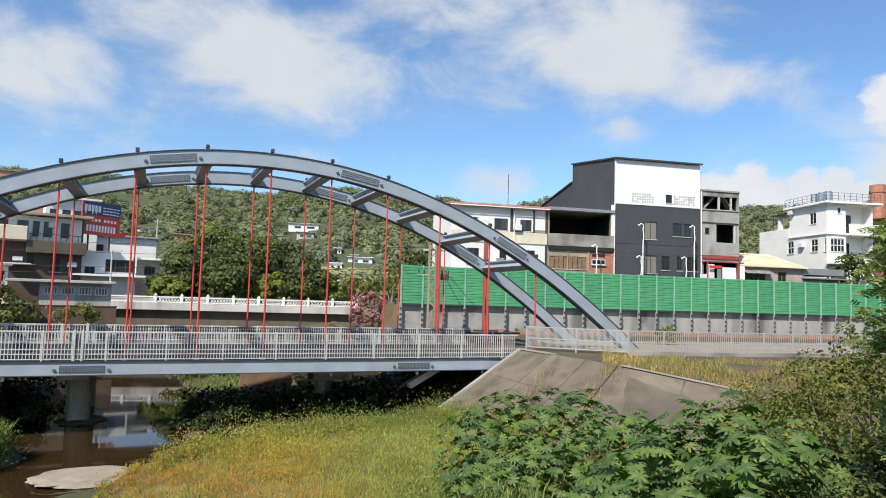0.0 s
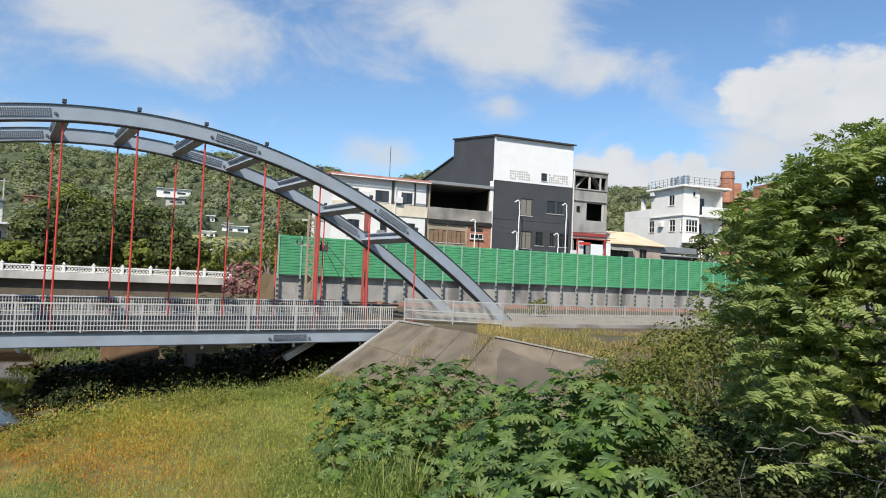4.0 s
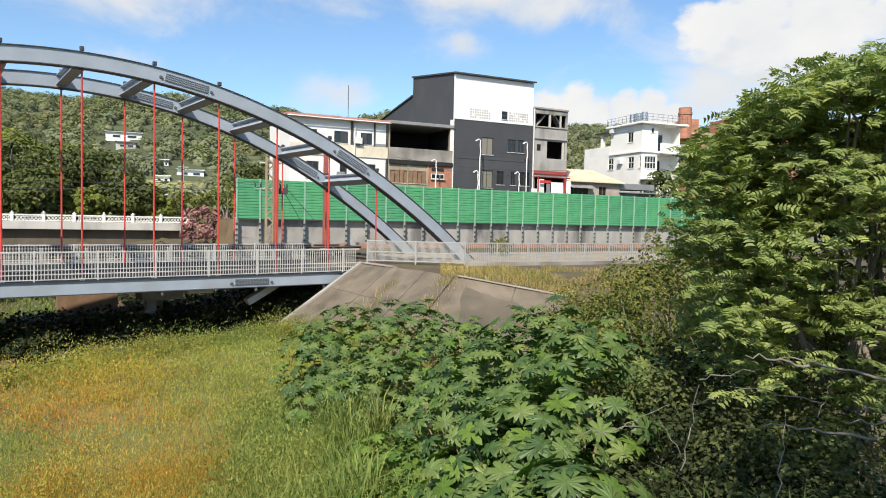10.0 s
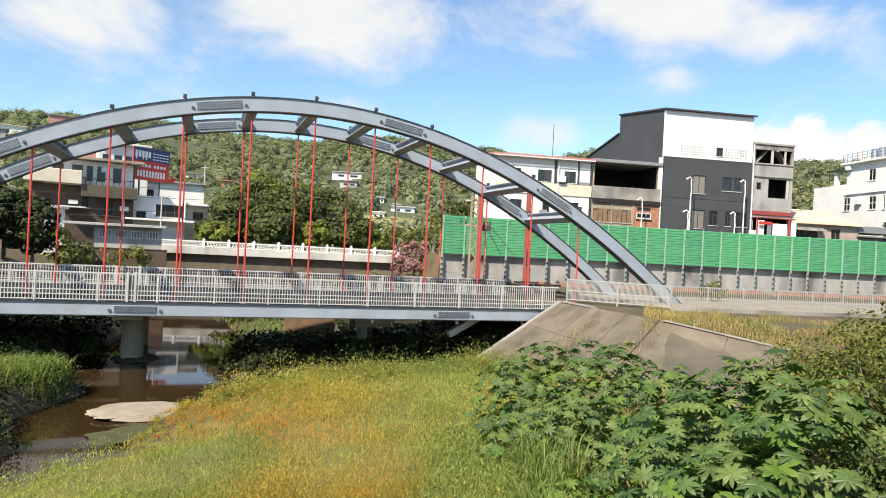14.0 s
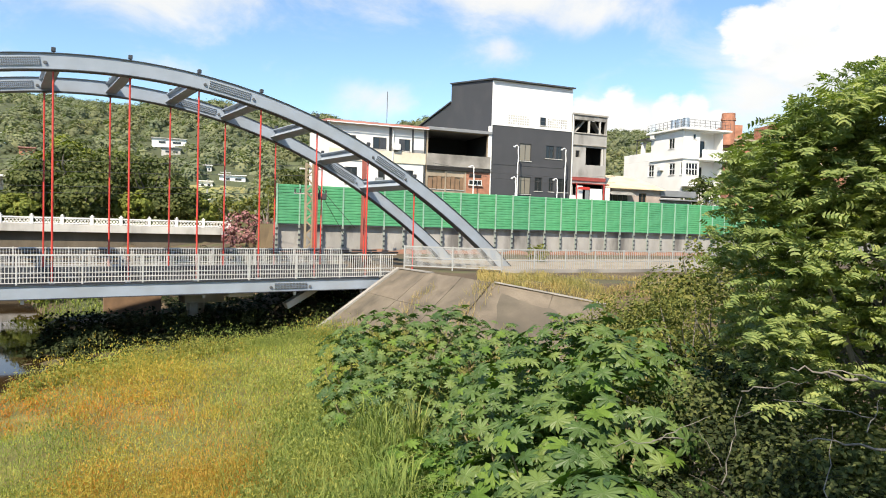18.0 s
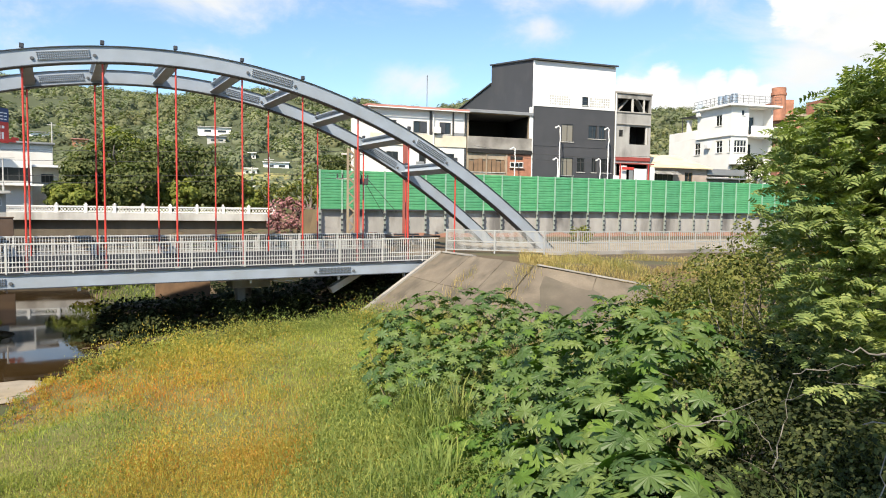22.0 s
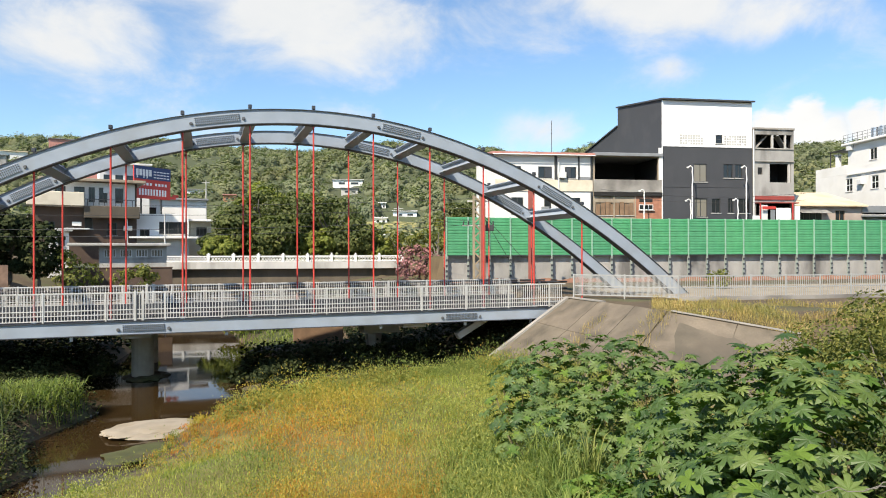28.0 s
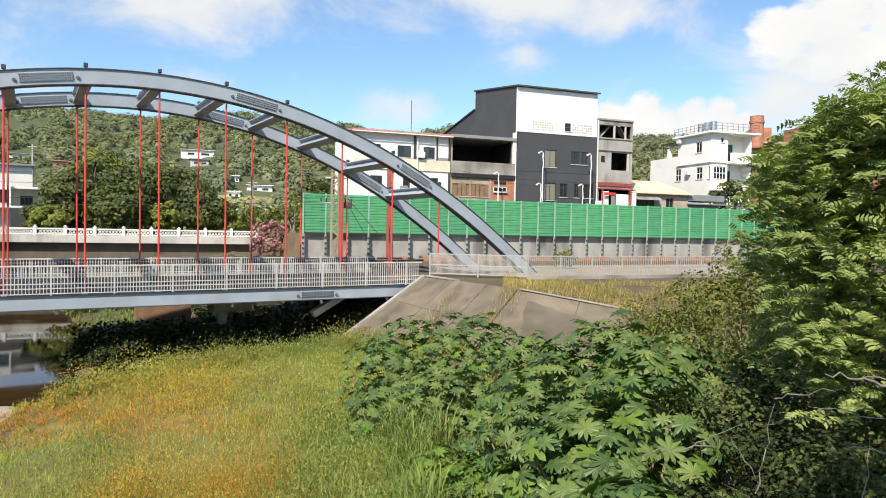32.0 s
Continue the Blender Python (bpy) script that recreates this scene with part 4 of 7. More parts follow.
for x0, z0 in ((4.55, 6.6), (6.3, 10.0), (2.9, 10.3)):
    part("air_conditioner", boxes((x0, x0 + 0.75, -0.42, -0.1, z_(z0), z_(z0 + 0.6)), bevel=0.03), M["frame_lt"] if z0 > 9 else M["grey_roof"], white_house, "box air conditioner")
for x0, x1 in ((6.25, 6.9), (8.55, 9.6)):
    part("plinth", boxes((x0, x1, -0.07, -0.006, z_(9.86), z_(10.17))), M["grey_roof"], white_house, "dark panel base")
part("downpipe", bar(bmesh.new(), (6.35, -0.16, z_(8.8)), (6.35, -0.16, z_(12.2)), 0.06, 8), M["frame_lt"], white_house, "white downpipe")
part("body", boxes((0, 0.25, 0.25, 9, 0, z_(12.3)), (0.25, W3, 8.7, 9, 0, z_(12.3))), M["white_wall"], white_house)
# narrow concrete house
grey_house = thing("town_house", row_pose(42.42, 0, 2.4), "narrow bare concrete house with dark openings", "house", "town houses")
W4 = 4.6
HOL = [(0.25, 4.4, 13.46, 14.85), (0.5, 1.05, 10.7, 11.44), (1.85, 4.3, 9.91, 11.85), (0.3, 4.3, 5.0, 7.8)]
part("wall", holed(0, W4, 0, z_(15.35), 0.25, [(a, b, z_(c), z_(d)) for a, b, c, d in HOL]), M["grey_wall"], grey_house, "bare grimy concrete wall")
# inner walls and floors near-black, shade painted into them
part("interior", boxes((0.1, W4 - 0.1, 2.5, 2.7, 0, z_(15.2)), (0.02, 0.1, 0.25, 2.5, 0, z_(15.2)), (W4 - 0.1, W4 - 0.02, 0.25, 2.5, 0, z_(15.2)), (0.1, W4 - 0.1, 0.25, 2.5, z_(12.6), z_(12.75)), (0.1, W4 - 0.1, 0.25, 2.5, z_(8.9), z_(9.05))), M["void"], grey_house, "rooms near-black in place of shade")
for x0, x1, e0, e1 in ((2.1, 2.3, 13.46, 14.85), (3.6, 3.75, 13.46, 14.85), (4.0, 4.2, 9.91, 11.85)):
    part("pillar", boxes((x0, x1, 0.02, 0.2, z_(e0), z_(e1))), M["concrete_lt"], grey_house)
st_ = bmesh.new()
beam(st_, (0.5, 0.9, z_(13.4)), (1.9, 0.9, z_(14.85)), 0.8, 0.16)
beam(st_, (4.3, 0.9, z_(13.4)), (3.2, 0.9, z_(14.85)), 0.8, 0.14)
part("stair_flight", st_, M["concrete"], grey_house, "raking concrete stair flight")
part("downpipe", bar(bmesh.new(), (-0.02, -0.12, 0), (-0.02, -0.12, z_(15.3)), 0.07, 8), M["frame_lt"], grey_house, "white downpipe")
part("ledge", boxes((0.0, W4, -0.14, -0.003, z_(12.0), z_(12.12)), (0.0, W4, -0.1, -0.003, z_(13.3), z_(13.42)), bevel=0.02), M["concrete"], grey_house, "stained storey ledge")
part("window_grille", boxes(*[(0.55 + 0.12 * i, 0.58 + 0.12 * i, -0.02, 0.02, z_(10.72), z_(11.42)) for i in range(4)]), M["frame"], grey_house, "dark window grille")
part("roof", boxes((-0.05, W4 + 0.05, -0.12, 9, z_(15.35), z_(15.55)), bevel=0.02), M["concrete"], grey_house, "concrete roof slab")
part("body", boxes((0, W4, 2.75, 9, 0, z_(15.3))), M["grey_wall"], grey_house)
part("awning", boxes((0.1, W4 + 0.1, -0.7, 0.0, z_(7.7), z_(7.82)), (0.1, W4, -0.12, -0.004, z_(8.1), z_(8.5)), bevel=0.02), M["dull_red"], grey_house, "faded red shop awning")
# ochre-roofed low house
def polar(az, d, z=0.0):
    a = radians(az)
    return (d * math.sin(a), d * math.cos(a), z)


def at_polar(az, d, z, turn):
    p = polar(az, d, z)
    return pose(*p, 0, 0, turn)


low_house = thing("low_house", row_pose(47.3, 0.6, 2.4), "low pinkish house under an ochre sheet roof with an awning", "house")
part("wall", holed(0, 8.2, 0, z_(7.55), 0.25, [(0.6, 3.4, z_(5.0), z_(7.0)), (5.0, 6.1, z_(5.9), z_(7.1))]), material("pink-grey plaster", (0.42, 0.34, 0.29), 0.9, 0, 0.15, 0.8, 20, 0.15, (0.25, 0.2, 0.17), 0.5, 0.5), low_house, "pinkish plaster wall")
window(low_house, 0.6, 3.4, z_(5.0), z_(7.0), 0, 4, 2, "frame", "glass", 0.05)
window(low_house, 5.0, 6.1, z_(5.9), z_(7.1), 0, 2, 1, "wood", "glass", 0.07)
bm = bmesh.new()
vs = [bm.verts.new(p) for p in ((-0.3, -0.5, z_(7.5)), (8.5, -0.5, z_(7.5)), (8.5, 6, z_(9.4)), (-0.3, 6, z_(9.4)), (-0.3, -0.5, z_(7.62)), (8.5, -0.5, z_(7.62)), (8.5, 6, z_(9.52)), (-0.3, 6, z_(9.52)))]
for f in ((0, 1, 2, 3), (7, 6, 5, 4), (0, 4, 5, 1), (1, 5, 6, 2), (2, 6, 7, 3), (3, 7, 4, 0)):
    bm.faces.new([vs[i] for i in f])
part("roof", bm, M["yellow_roof"], low_house, "ochre sheet roof")
bm = bmesh.new()
vs = [bm.verts.new(p) for p in ((0.3, -1.1, z_(6.75)), (3.8, -1.1, z_(6.75)), (3.8, 0.0, z_(7.25)), (0.3, 0.0, z_(7.25)))]
bm.faces.new(vs)
bmesh.ops.solidify(bm, geom=bm.faces, thickness=0.05)
part("awning", bm, M["concrete_lt"], low_house, "faded white awning")
part("body", boxes((0, 8.2, 0.25, 6.5, 0, z_(7.4)), (0, 2.6, 6.5, 9.5, 0, z_(11.6))), M["cream"], low_house, "pale cream rear wing")
part("roof", boxes((-0.1, 2.75, 6.3, 9.7, z_(11.6), z_(11.78))), M["concrete"], low_house)
part("chimney", boxes((1.35, 1.95, 7.0, 7.6, z_(11.78), z_(13.3)), (1.2, 2.1, 6.9, 7.7, z_(13.1), z_(13.3)), bevel=0.03), M["white_wall"], low_house, "white roof chimney")
lean = thing("lean_to", row_pose(55.6, 1.0, 2.4), "grey corrugated lean-to roof over a dark shed", "shed")
part("wall", boxes((0, 5.0, 0, 3, 0, z_(6.4))), M["grey_wall"], lean)
part("roof", boxes((-0.2, 5.2, -0.5, 3.2, z_(6.9), z_(7.6)), (-0.3, 5.4, -0.7, 3.2, z_(6.45), z_(6.6))), M["grey_roof"], lean)

# white corner house with terraces: its corner stands towards the river, x along one street face, y along the other
white_villa = thing("corner_house", at_polar(29.15, 94.0, 2.4, 9.3), "white three-storey corner house with flared roof slab and terraces", "house")
LOW_T, FLOOR_T, TOP_T = z_(13.6), z_(12.42), z_(15.95)
SIDE = pose(0, 13.2, 0, 0, 0, -90)            # the y face: u runs from its far end to the corner


def side_window(parent, y0, y1, z0, z1, **kw):
    w_ = window(parent, 13.2 - y1, 13.2 - y0, z0, z1, **kw)
    w_.matrix_basis = SIDE
    return w_


SW = [(1.82, 3.0, z_(13.67), z_(15.1))]
LW = [(6.04, 7.22, z_(10.2), z_(11.85)), (1.58, 2.78, z_(10.19), z_(11.77)), (0.12, 0.46, z_(10.1), z_(11.76))]
part("side_wall", holed(13.2 - 6.8, 13.2, FLOOR_T, TOP_T, 0.25, [(13.2 - b, 13.2 - a, c, d) for a, b, c, d in SW]), M["white_wall"], white_villa, "white side wall", SIDE)
part("side_wall", holed(0, 13.2, 0, FLOOR_T, 0.25, [(13.2 - b, 13.2 - a, c, d) for a, b, c, d in LW]), M["white_wall"], white_villa, "white lower side wall", SIDE)
part("parapet", boxes((0, 0.2, 6.85, 13.2, FLOOR_T, LOW_T), (0.2, 7, 13.0, 13.2, FLOOR_T, LOW_T), bevel=0.02), M["white_wall"], white_villa, "white roof terrace parapet")
for a, b, c, d in SW + LW:
    side_window(white_villa, a, b, c, d, cols=1 if b - a < 0.6 else 2, rows=2 if d - c > 1.5 else 1, frame_mat="frame_lt", fw=0.08)
FW = [(1.5, 2.0, z_(14.83), z_(15.55))]
FL = [(0.53, 2.43, z_(10.1), z_(11.76))]
part("wall", holed(0.25, 2.6, FLOOR_T, TOP_T, 0.25, FW), M["white_wall"], white_villa, "white front wall")
part("wall", holed(0.25, 2.6, 0, FLOOR_T, 0.25, FL), M["white_wall"], white_villa, "white lower front wall")
window(white_villa, *FW[0], 0, 1, 1, "frame_lt", "glass", 0.07)
window(white_villa, *FL[0], 0, 4, 2, "frame_lt", "glass", 0.09)
part("terrace_wall", holed(2.6, 6.3, 0, TOP_T, 0.2, [(3.4, 4.6, FLOOR_T + 0.1, z_(14.9)), (3.2, 4.3, z_(9.2), z_(11.4))]), M["white_wall"], white_villa, "white wall behind the terraces", Matrix.Translation((0, 1.5, 0)))
part("terrace_door", boxes((3.4, 4.6, 1.58, 1.64, FLOOR_T + 0.1, z_(14.9)), (3.2, 4.3, 1.58, 1.64, z_(9.2), z_(11.4))), M["glass"], white_villa, "dark terrace door")
part("end_wall", boxes((6.1, 6.3, 0.0, 1.5, FLOOR_T, TOP_T), (6.1, 6.3, 0.0, 1.5, 0, FLOOR_T - 0.3), (2.4, 2.6, 0.25, 1.5, 0, TOP_T)), M["white_wall"], white_villa)
part("balcony", boxes((2.4, 7.3, -0.75, 1.5, FLOOR_T - 0.28, FLOOR_T), (2.5, 7.3, -0.75, -0.6, FLOOR_T, z_(13.5)), (7.15, 7.3, -0.6, 1.4, FLOOR_T, z_(13.5)), bevel=0.02), M["white_wall"], white_villa, "white terrace front")
part("ledge", boxes((-0.18, 2.4, -0.18, -0.003, FLOOR_T - 0.2, FLOOR_T), (-0.18, -0.003, -0.003, 6.9, FLOOR_T - 0.2, FLOOR_T), bevel=0.02), M["white_wall"], white_villa, "white storey ledge")
part("roof_slab", boxes((-0.55, 7.25, -0.65, 7.4, TOP_T, TOP_T + 0.28), bevel=0.05), M["white_wall"], white_villa, "white flared roof slab")
part("body", boxes((0.3, 6.3, 1.75, 6.7, FLOOR_T, TOP_T), (0.3, 6.9, 1.75, 13.0, 0, FLOOR_T - 0.02)), M["white_wall"], white_villa)
for k, (x0, y0, x1, y1) in enumerate(((-0.35, 7.2, -0.35, -0.45), (-0.35, -0.45, 7.05, -0.45))):
    rl = bmesh.new()
    for i in range(10):
        x, y = x0 + (x1 - x0) * i / 9, y0 + (y1 - y0) * i / 9
        bar(rl, (x, y, TOP_T + 0.28), (x, y, TOP_T + 1.35), 0.025, 5)
    for zr in (0.6, 0.95, 1.33):
        bar(rl, (x0, y0, TOP_T + zr), (x1, y1, TOP_T + zr), 0.018, 5)
    part("roof_railing", rl, M["frame"], white_villa, "thin dark roof railing")
for y in (0.9, 2.1, 3.4):
    tk = bmesh.new()
    bmesh.ops.create_cone(tk, cap_ends=True, segments=14, radius1=0.42, radius2=0.4, depth=1.2, matrix=Matrix.Translation((1.0, y, TOP_T + 1.1)))
    box(tk, 0.7, 1.3, y - 0.3, y + 0.3, TOP_T + 0.28, TOP_T + 0.52)
    part("water_tank", tk, M["steel_roof"], white_villa, "stainless roof water tank")
for y, z in ((6.2, 15.3), (4.3, 10.9)):
    part("air_conditioner", boxes((-0.45, -0.02, y - 0.4, y + 0.4, z_(z), z_(z) + 0.6), bevel=0.03), M["frame_lt"], white_villa, "white air conditioner")
part("pergola", boxes((0.1, 0.2, 10.3, 10.4, LOW_T, z_(15.6)), (3.0, 3.1, 10.3, 10.4, LOW_T, z_(15.6)), (0.0, 3.3, 6.9, 10.6, z_(15.6), z_(15.68))), M["frame"], white_villa, "dark terrace pergola")
part("flue", boxes((0.4, 0.9, 9.3, 9.8, FLOOR_T, z_(15.1)), (0.3, 1.0, 9.2, 9.9, z_(15.1), z_(15.25)), bevel=0.02), M["white_wall"], white_villa, "white terrace flue")
part("awning", boxes((-0.3, 3.2, -1.3, -0.004, z_(8.55), z_(8.67)), (3.4, 6.2, -1.1, -0.004, z_(9.1), z_(9.2)), bevel=0.02), M["frame_lt"], white_villa, "pale sheet awning")
# orange brick block behind
brick_block = thing("brick_building", at_polar(34.0, 118.0, 2.31, -4.0) @ Matrix.Scale(1.19, 4), "orange brick apartment block with a round stair tower", "building")
bz = lambda el: 2.93 + 99.0 * math.tan(radians(el)) - 2.4
part("wall", holed(-3.0, 14.0, 0, bz(7.0), 0.3, [(i * 2.2 - 2.2, i * 2.2 - 0.9, bz(5.4), bz(6.1)) for i in range(7)]), M["brick"], brick_block, "orange brick wall")
for i in range(7):
    window(brick_block, i * 2.2 - 2.2, i * 2.2 - 0.9, bz(5.4), bz(6.1), 0, 2, 1, "frame_lt", "glass", 0.07)
for x0, x1, e1 in ((-2.6, -1.1, 8.1), (3.9, 5.5, 8.4)):
    part("upper_storey", boxes((x0, x1, 0.2, 6, bz(7.0), bz(e1))), M["brick"], brick_block)
tw = bmesh.new()
bmesh.ops.create_cone(tw, cap_ends=True, segments=20, radius1=0.85, radius2=0.85, depth=bz(8.85) - bz(6.5), matrix=Matrix.Translation((-3.45, -0.4, (bz(8.85) + bz(6.5)) / 2)))
bmesh.ops.create_cone(tw, cap_ends=True, segments=20, radius1=0.93, radius2=0.93, depth=0.3, matrix=Matrix.Translation((-3.45, -0.4, bz(8.4))))
part("stair_tower", tw, M["brick"], brick_block, "round orange tower")
part("body", boxes((-2.9, 13.9, 0.3, 9, 0, bz(6.95))), M["brick"], brick_block)
for e0 in (4.5, 5.25, 6.3, 6.9):
    part("ledge", boxes((-3.05, 14.05, -0.18, 0.3 if e0 > 7 else -0.003, bz(e0), bz(e0) + 0.22), bevel=0.02), M["tan_wall"], brick_block, "pale storey ledge")
# balcony recesses are only dark plates on the wall, painted shade
for e0 in (3.6, 4.6):
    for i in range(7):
        part("recess", boxes((i * 2.2 - 2.3, i * 2.2 - 0.8, -0.03, -0.004, bz(e0 + 0.12), bz(e0 + 0.58))), M["void"], brick_block, "flat near-black plate painting the shade of a balcony recess")

# white street-lamp poles before the dark house
for k, (s_, top) in enumerate(((35.0, 11.3), (40.85, 11.4), (34.8, 8.0), (39.9, 8.1), (29.9, 8.9))):
    lamp = thing("street_pole", row_pose(s_, -1.2, 2.4), "thin white street pole with a bent top", "pole", "street poles")
    bm = bmesh.new()
    pts = [(0, 0, 0), (0, 0, z_(top) - 1.9), (0.07, 0, z_(top) - 1.4), (0.0, 0, z_(top) - 0.6), (0.03, 0, z_(top) - 0.15), (-0.18, 0, z_(top)), (-0.42, -0.05, z_(top) - 0.12)]
    tube(bm, pts, [0.06] * len(pts), 8)
    part("pole", bm, M["paint_white"], lamp)
    part("lamp_head", boxes((-0.6, -0.38, -0.12, 0.02, z_(top) - 0.26, z_(top) - 0.1), bevel=0.03), M["frame_lt"], lamp)
# shop clutter under the grey house
stall = thing("shop_stall", row_pose(43.0, -1.0, 2.4), "white shop boards and boxes under the awning", "stall")
part("board", boxes((1.3, 2.9, -0.05, 0.05, z_(5.2), z_(7.2)), bevel=0.02), M["paint_white"], stall, "white board")
part("door", boxes((-0.4, 0.5, 0.2, 0.26, z_(3), z_(7.5)), bevel=0.02), M["frame_lt"], stall)
for x0, x1, z0, z1, mt in ((0.6, 1.1, 5.0, 7.0, "grey_roof"), (3.3, 3.9, 5.4, 7.4, "paint_white"), (-1.4, -0.6, 5.2, 6.4, "frame_lt"), (-0.3, 1.2, 7.05, 7.35, "signred")):
    part("board", boxes((x0, x1, -0.12, -0.06, z_(z0), z_(z1)), bevel=0.02), M[mt], stall)
part("post", boxes((3.1, 3.2, -0.05, 0.05, 0, z_(7.7)), (-0.5, -0.42, -0.05, 0.05, 0, z_(7.7))), M["signred"], stall)
antenna = thing("antenna", at_polar(5.0, 72.0, 12.4, 0), "tall thin roof antenna mast", "antenna")
part("mast", bar(bmesh.new(), (0, 0, 0), (0, 0, 4.1), 0.035, 6), M["frame"], antenna)

# ---------------- far bank to the left ----------------
# old road bridge just behind the arch bridge
road_bridge = thing("road_bridge", bridge_pose(0, 38.6, 0), "low grey concrete road bridge on round piers with post-and-rail parapets", "bridge")
part("deck", boxes((-40, 22, 0, 3.2, -0.55, -0.15), (-40, 22, -0.1, 0.3, -0.15, 0.12), (-40, 22, 2.9, 3.3, -0.15, 0.12), bevel=0.02), M["concrete"], road_bridge, "stained concrete deck")
part("roadway", boxes((-40, 22, 0.3, 2.9, -0.146, -0.1)), M["asphalt"], road_bridge)
GP = mesh_of("parapet_post", boxes((-0.08, 0.08, -0.08, 0.08, 0.12, 1.0), bevel=0.02), M["concrete"])
for yy in (0.1, 3.1):
    for i in range(30):
        part("parapet_post", GP, None, road_bridge, "", Matrix.Translation((-38 + i * 2.0, yy, 0)))
    for zr in (0.5, 0.92):
        part("parapet_rail", bar(bmesh.new(), (-40, yy, zr), (22, yy, zr), 0.06, 8), M["frame"], road_bridge, "dark pipe rail")
for s_, n_ in ((-2.8, -3.2), (-2.9, 1.6), (9.8, 2.4), (-17, 1.2)):
    bm = bmesh.new()
    bmesh.ops.create_cone(bm, cap_ends=True, segments=18, radius1=0.5, radius2=0.5, depth=3.0, matrix=Matrix.Translation((s_, n_, -2.3)))
    part("pier", bm, M["pier"], road_bridge, "pale round concrete pier")
for s_ in (-2.8, 9.8, -17):
    part("pier_cap", boxes((s_ - 0.6, s_ + 0.6, -6.4, 3.2, -0.85, -0.55), bevel=0.03), M["concrete_lt"], road_bridge)
part("pier_cap", boxes((8.0, 10.0, -2.9, -1.6, -1.5, -0.8), bevel=0.03), M["concrete_lt"], road_bridge, "pale concrete cap")
part("pier", boxes((8.3, 8.75, -2.6, -2.1, -3.2, -1.5), bevel=0.03), M["concrete_lt"], road_bridge, "slim pale concrete pier")
# leaning concrete strut under the bridge end
strut = bmesh.new()
beam(strut, tuple(BU * 12.3 + BN * 33.0 + Vector((0, 0, -1.48))), tuple(BU * 13.9 + BN * 33.0 + Vector((0, 0, -0.6))), 0.5, 0.32)
tagged(new("concrete_strut", mesh_of("concrete_strut", strut, M["concrete_lt"])), "leaning pale concrete strut under the bridge", "strut", kind="structure")
lo = bmesh.new()
box(lo, 7.4, 10.6, 4.5, 4.9, -3.2, -1.95)
w_ = new("wall_brown", mesh_of("wall_brown", lo, M["wood"]))
w_.matrix_basis = bridge_pose(-2, 40, 0)
tagged(w_, "low tan revetment wall across the water", "wall", kind="structure")

# white balustrade on an elevated road edge
a_, b_ = Vector(polar(-27.0, 80.0)), Vector(polar(-7.2, 77.5))
turn = math.degrees(math.atan2(b_.y - a_.y, b_.x - a_.x))
length = (b_ - a_).length
balus = thing("balustrade", pose(a_.x, a_.y, 0, 0, 0, turn), "white moulded concrete balustrade along a raised road edge", "balustrade")
part("beam", boxes((0, length, -0.2, 0.5, 0.95, 1.72), bevel=0.03), M["concrete_lt"], balus, "pale weathered concrete edge beam")
# the shade below the beam is painted as dark concrete
part("wall", boxes((0, length - 0.3, 0.5, 0.9, -1.2, 0.95)), M["dark_concrete"], balus, "concrete wall with shade painted into its dark colour")
BP = mesh_of("baluster_post", boxes((-0.16, 0.16, -0.14, 0.14, 1.72, 2.5), (-0.2, 0.2, -0.18, 0.18, 2.5, 2.58), (-0.08, 0.08, -0.08, 0.08, 2.58, 2.72), bevel=0.03), M["white_wall"])
BR = bmesh.new()
box(BR, 0.16, 2.5, -0.09, 0.09, 2.28, 2.42)
box(BR, 0.16, 2.5, -0.07, 0.07, 1.76, 1.86)
for i in range(7):
    xa = 0.3 + i * 0.31
    beam(BR, (xa, 0, 1.86), (xa + 0.31, 0, 2.28), 0.08, 0.07)
    beam(BR, (xa + 0.31, 0, 1.86), (xa, 0, 2.28), 0.08, 0.07)
BR = mesh_of("balustrade_panel", BR, M["white_wall"])
for i in range(int(length / 2.66) + 1):
    part("baluster_post", BP, None, balus, "", Matrix.Translation((i * 2.66 + 0.2, 0, 0)))
    if i < int(length / 2.66):
        part("balustrade_panel", BR, None, balus, "", Matrix.Translation((i * 2.66 + 0.2, 0, 0)))


def el_z(el, d):
    return 2.93 + d * math.tan(radians(el))


def block(name, az0, az1, d, el0, el1, turn, depth, mat, label, category, wins=(), roof=None, roof_over=0.3, base=1.6, sash=("frame", "glass")):
    """A house seen between two bearings; wins are (fraction from, to, elevation from, to, columns)."""
    a, b = Vector(polar(az0, d)), Vector(polar(az1, d))
    wide = (b - a).length
    top = el_z(el1, d) - base
    ob = thing(name, pose(a.x, a.y, base, 0, 0, math.degrees(math.atan2(b.y - a.y, b.x - a.x)) + turn), label, category)
    ws = [(f0 * wide, f1 * wide, el_z(e0, d) - base, el_z(e1, d) - base, c) for f0, f1, e0, e1, c in wins]
    part("wall", holed(0, wide, 0, top, 0.25, [w[:4] for w in ws]), M[mat], ob)
    part("body", boxes((0, wide, 0.6, depth, 0, top - 0.05), (0, 0.2, 0.25, 0.6, 0, top - 0.05), (wide - 0.2, wide, 0.25, 0.6, 0, top - 0.05)), M[mat], ob)
    for x0, x1, za, zb, c in ws:
        window(ob, x0, x1, za, zb, 0, c, 1, sash[0], sash[1], 0.08)
    if roof:
        part("roof", boxes((-roof_over, wide + roof_over, -roof_over * 2, depth + 0.2, top, top + 0.25), bevel=0.03), M[roof], ob)
    return ob, wide, top


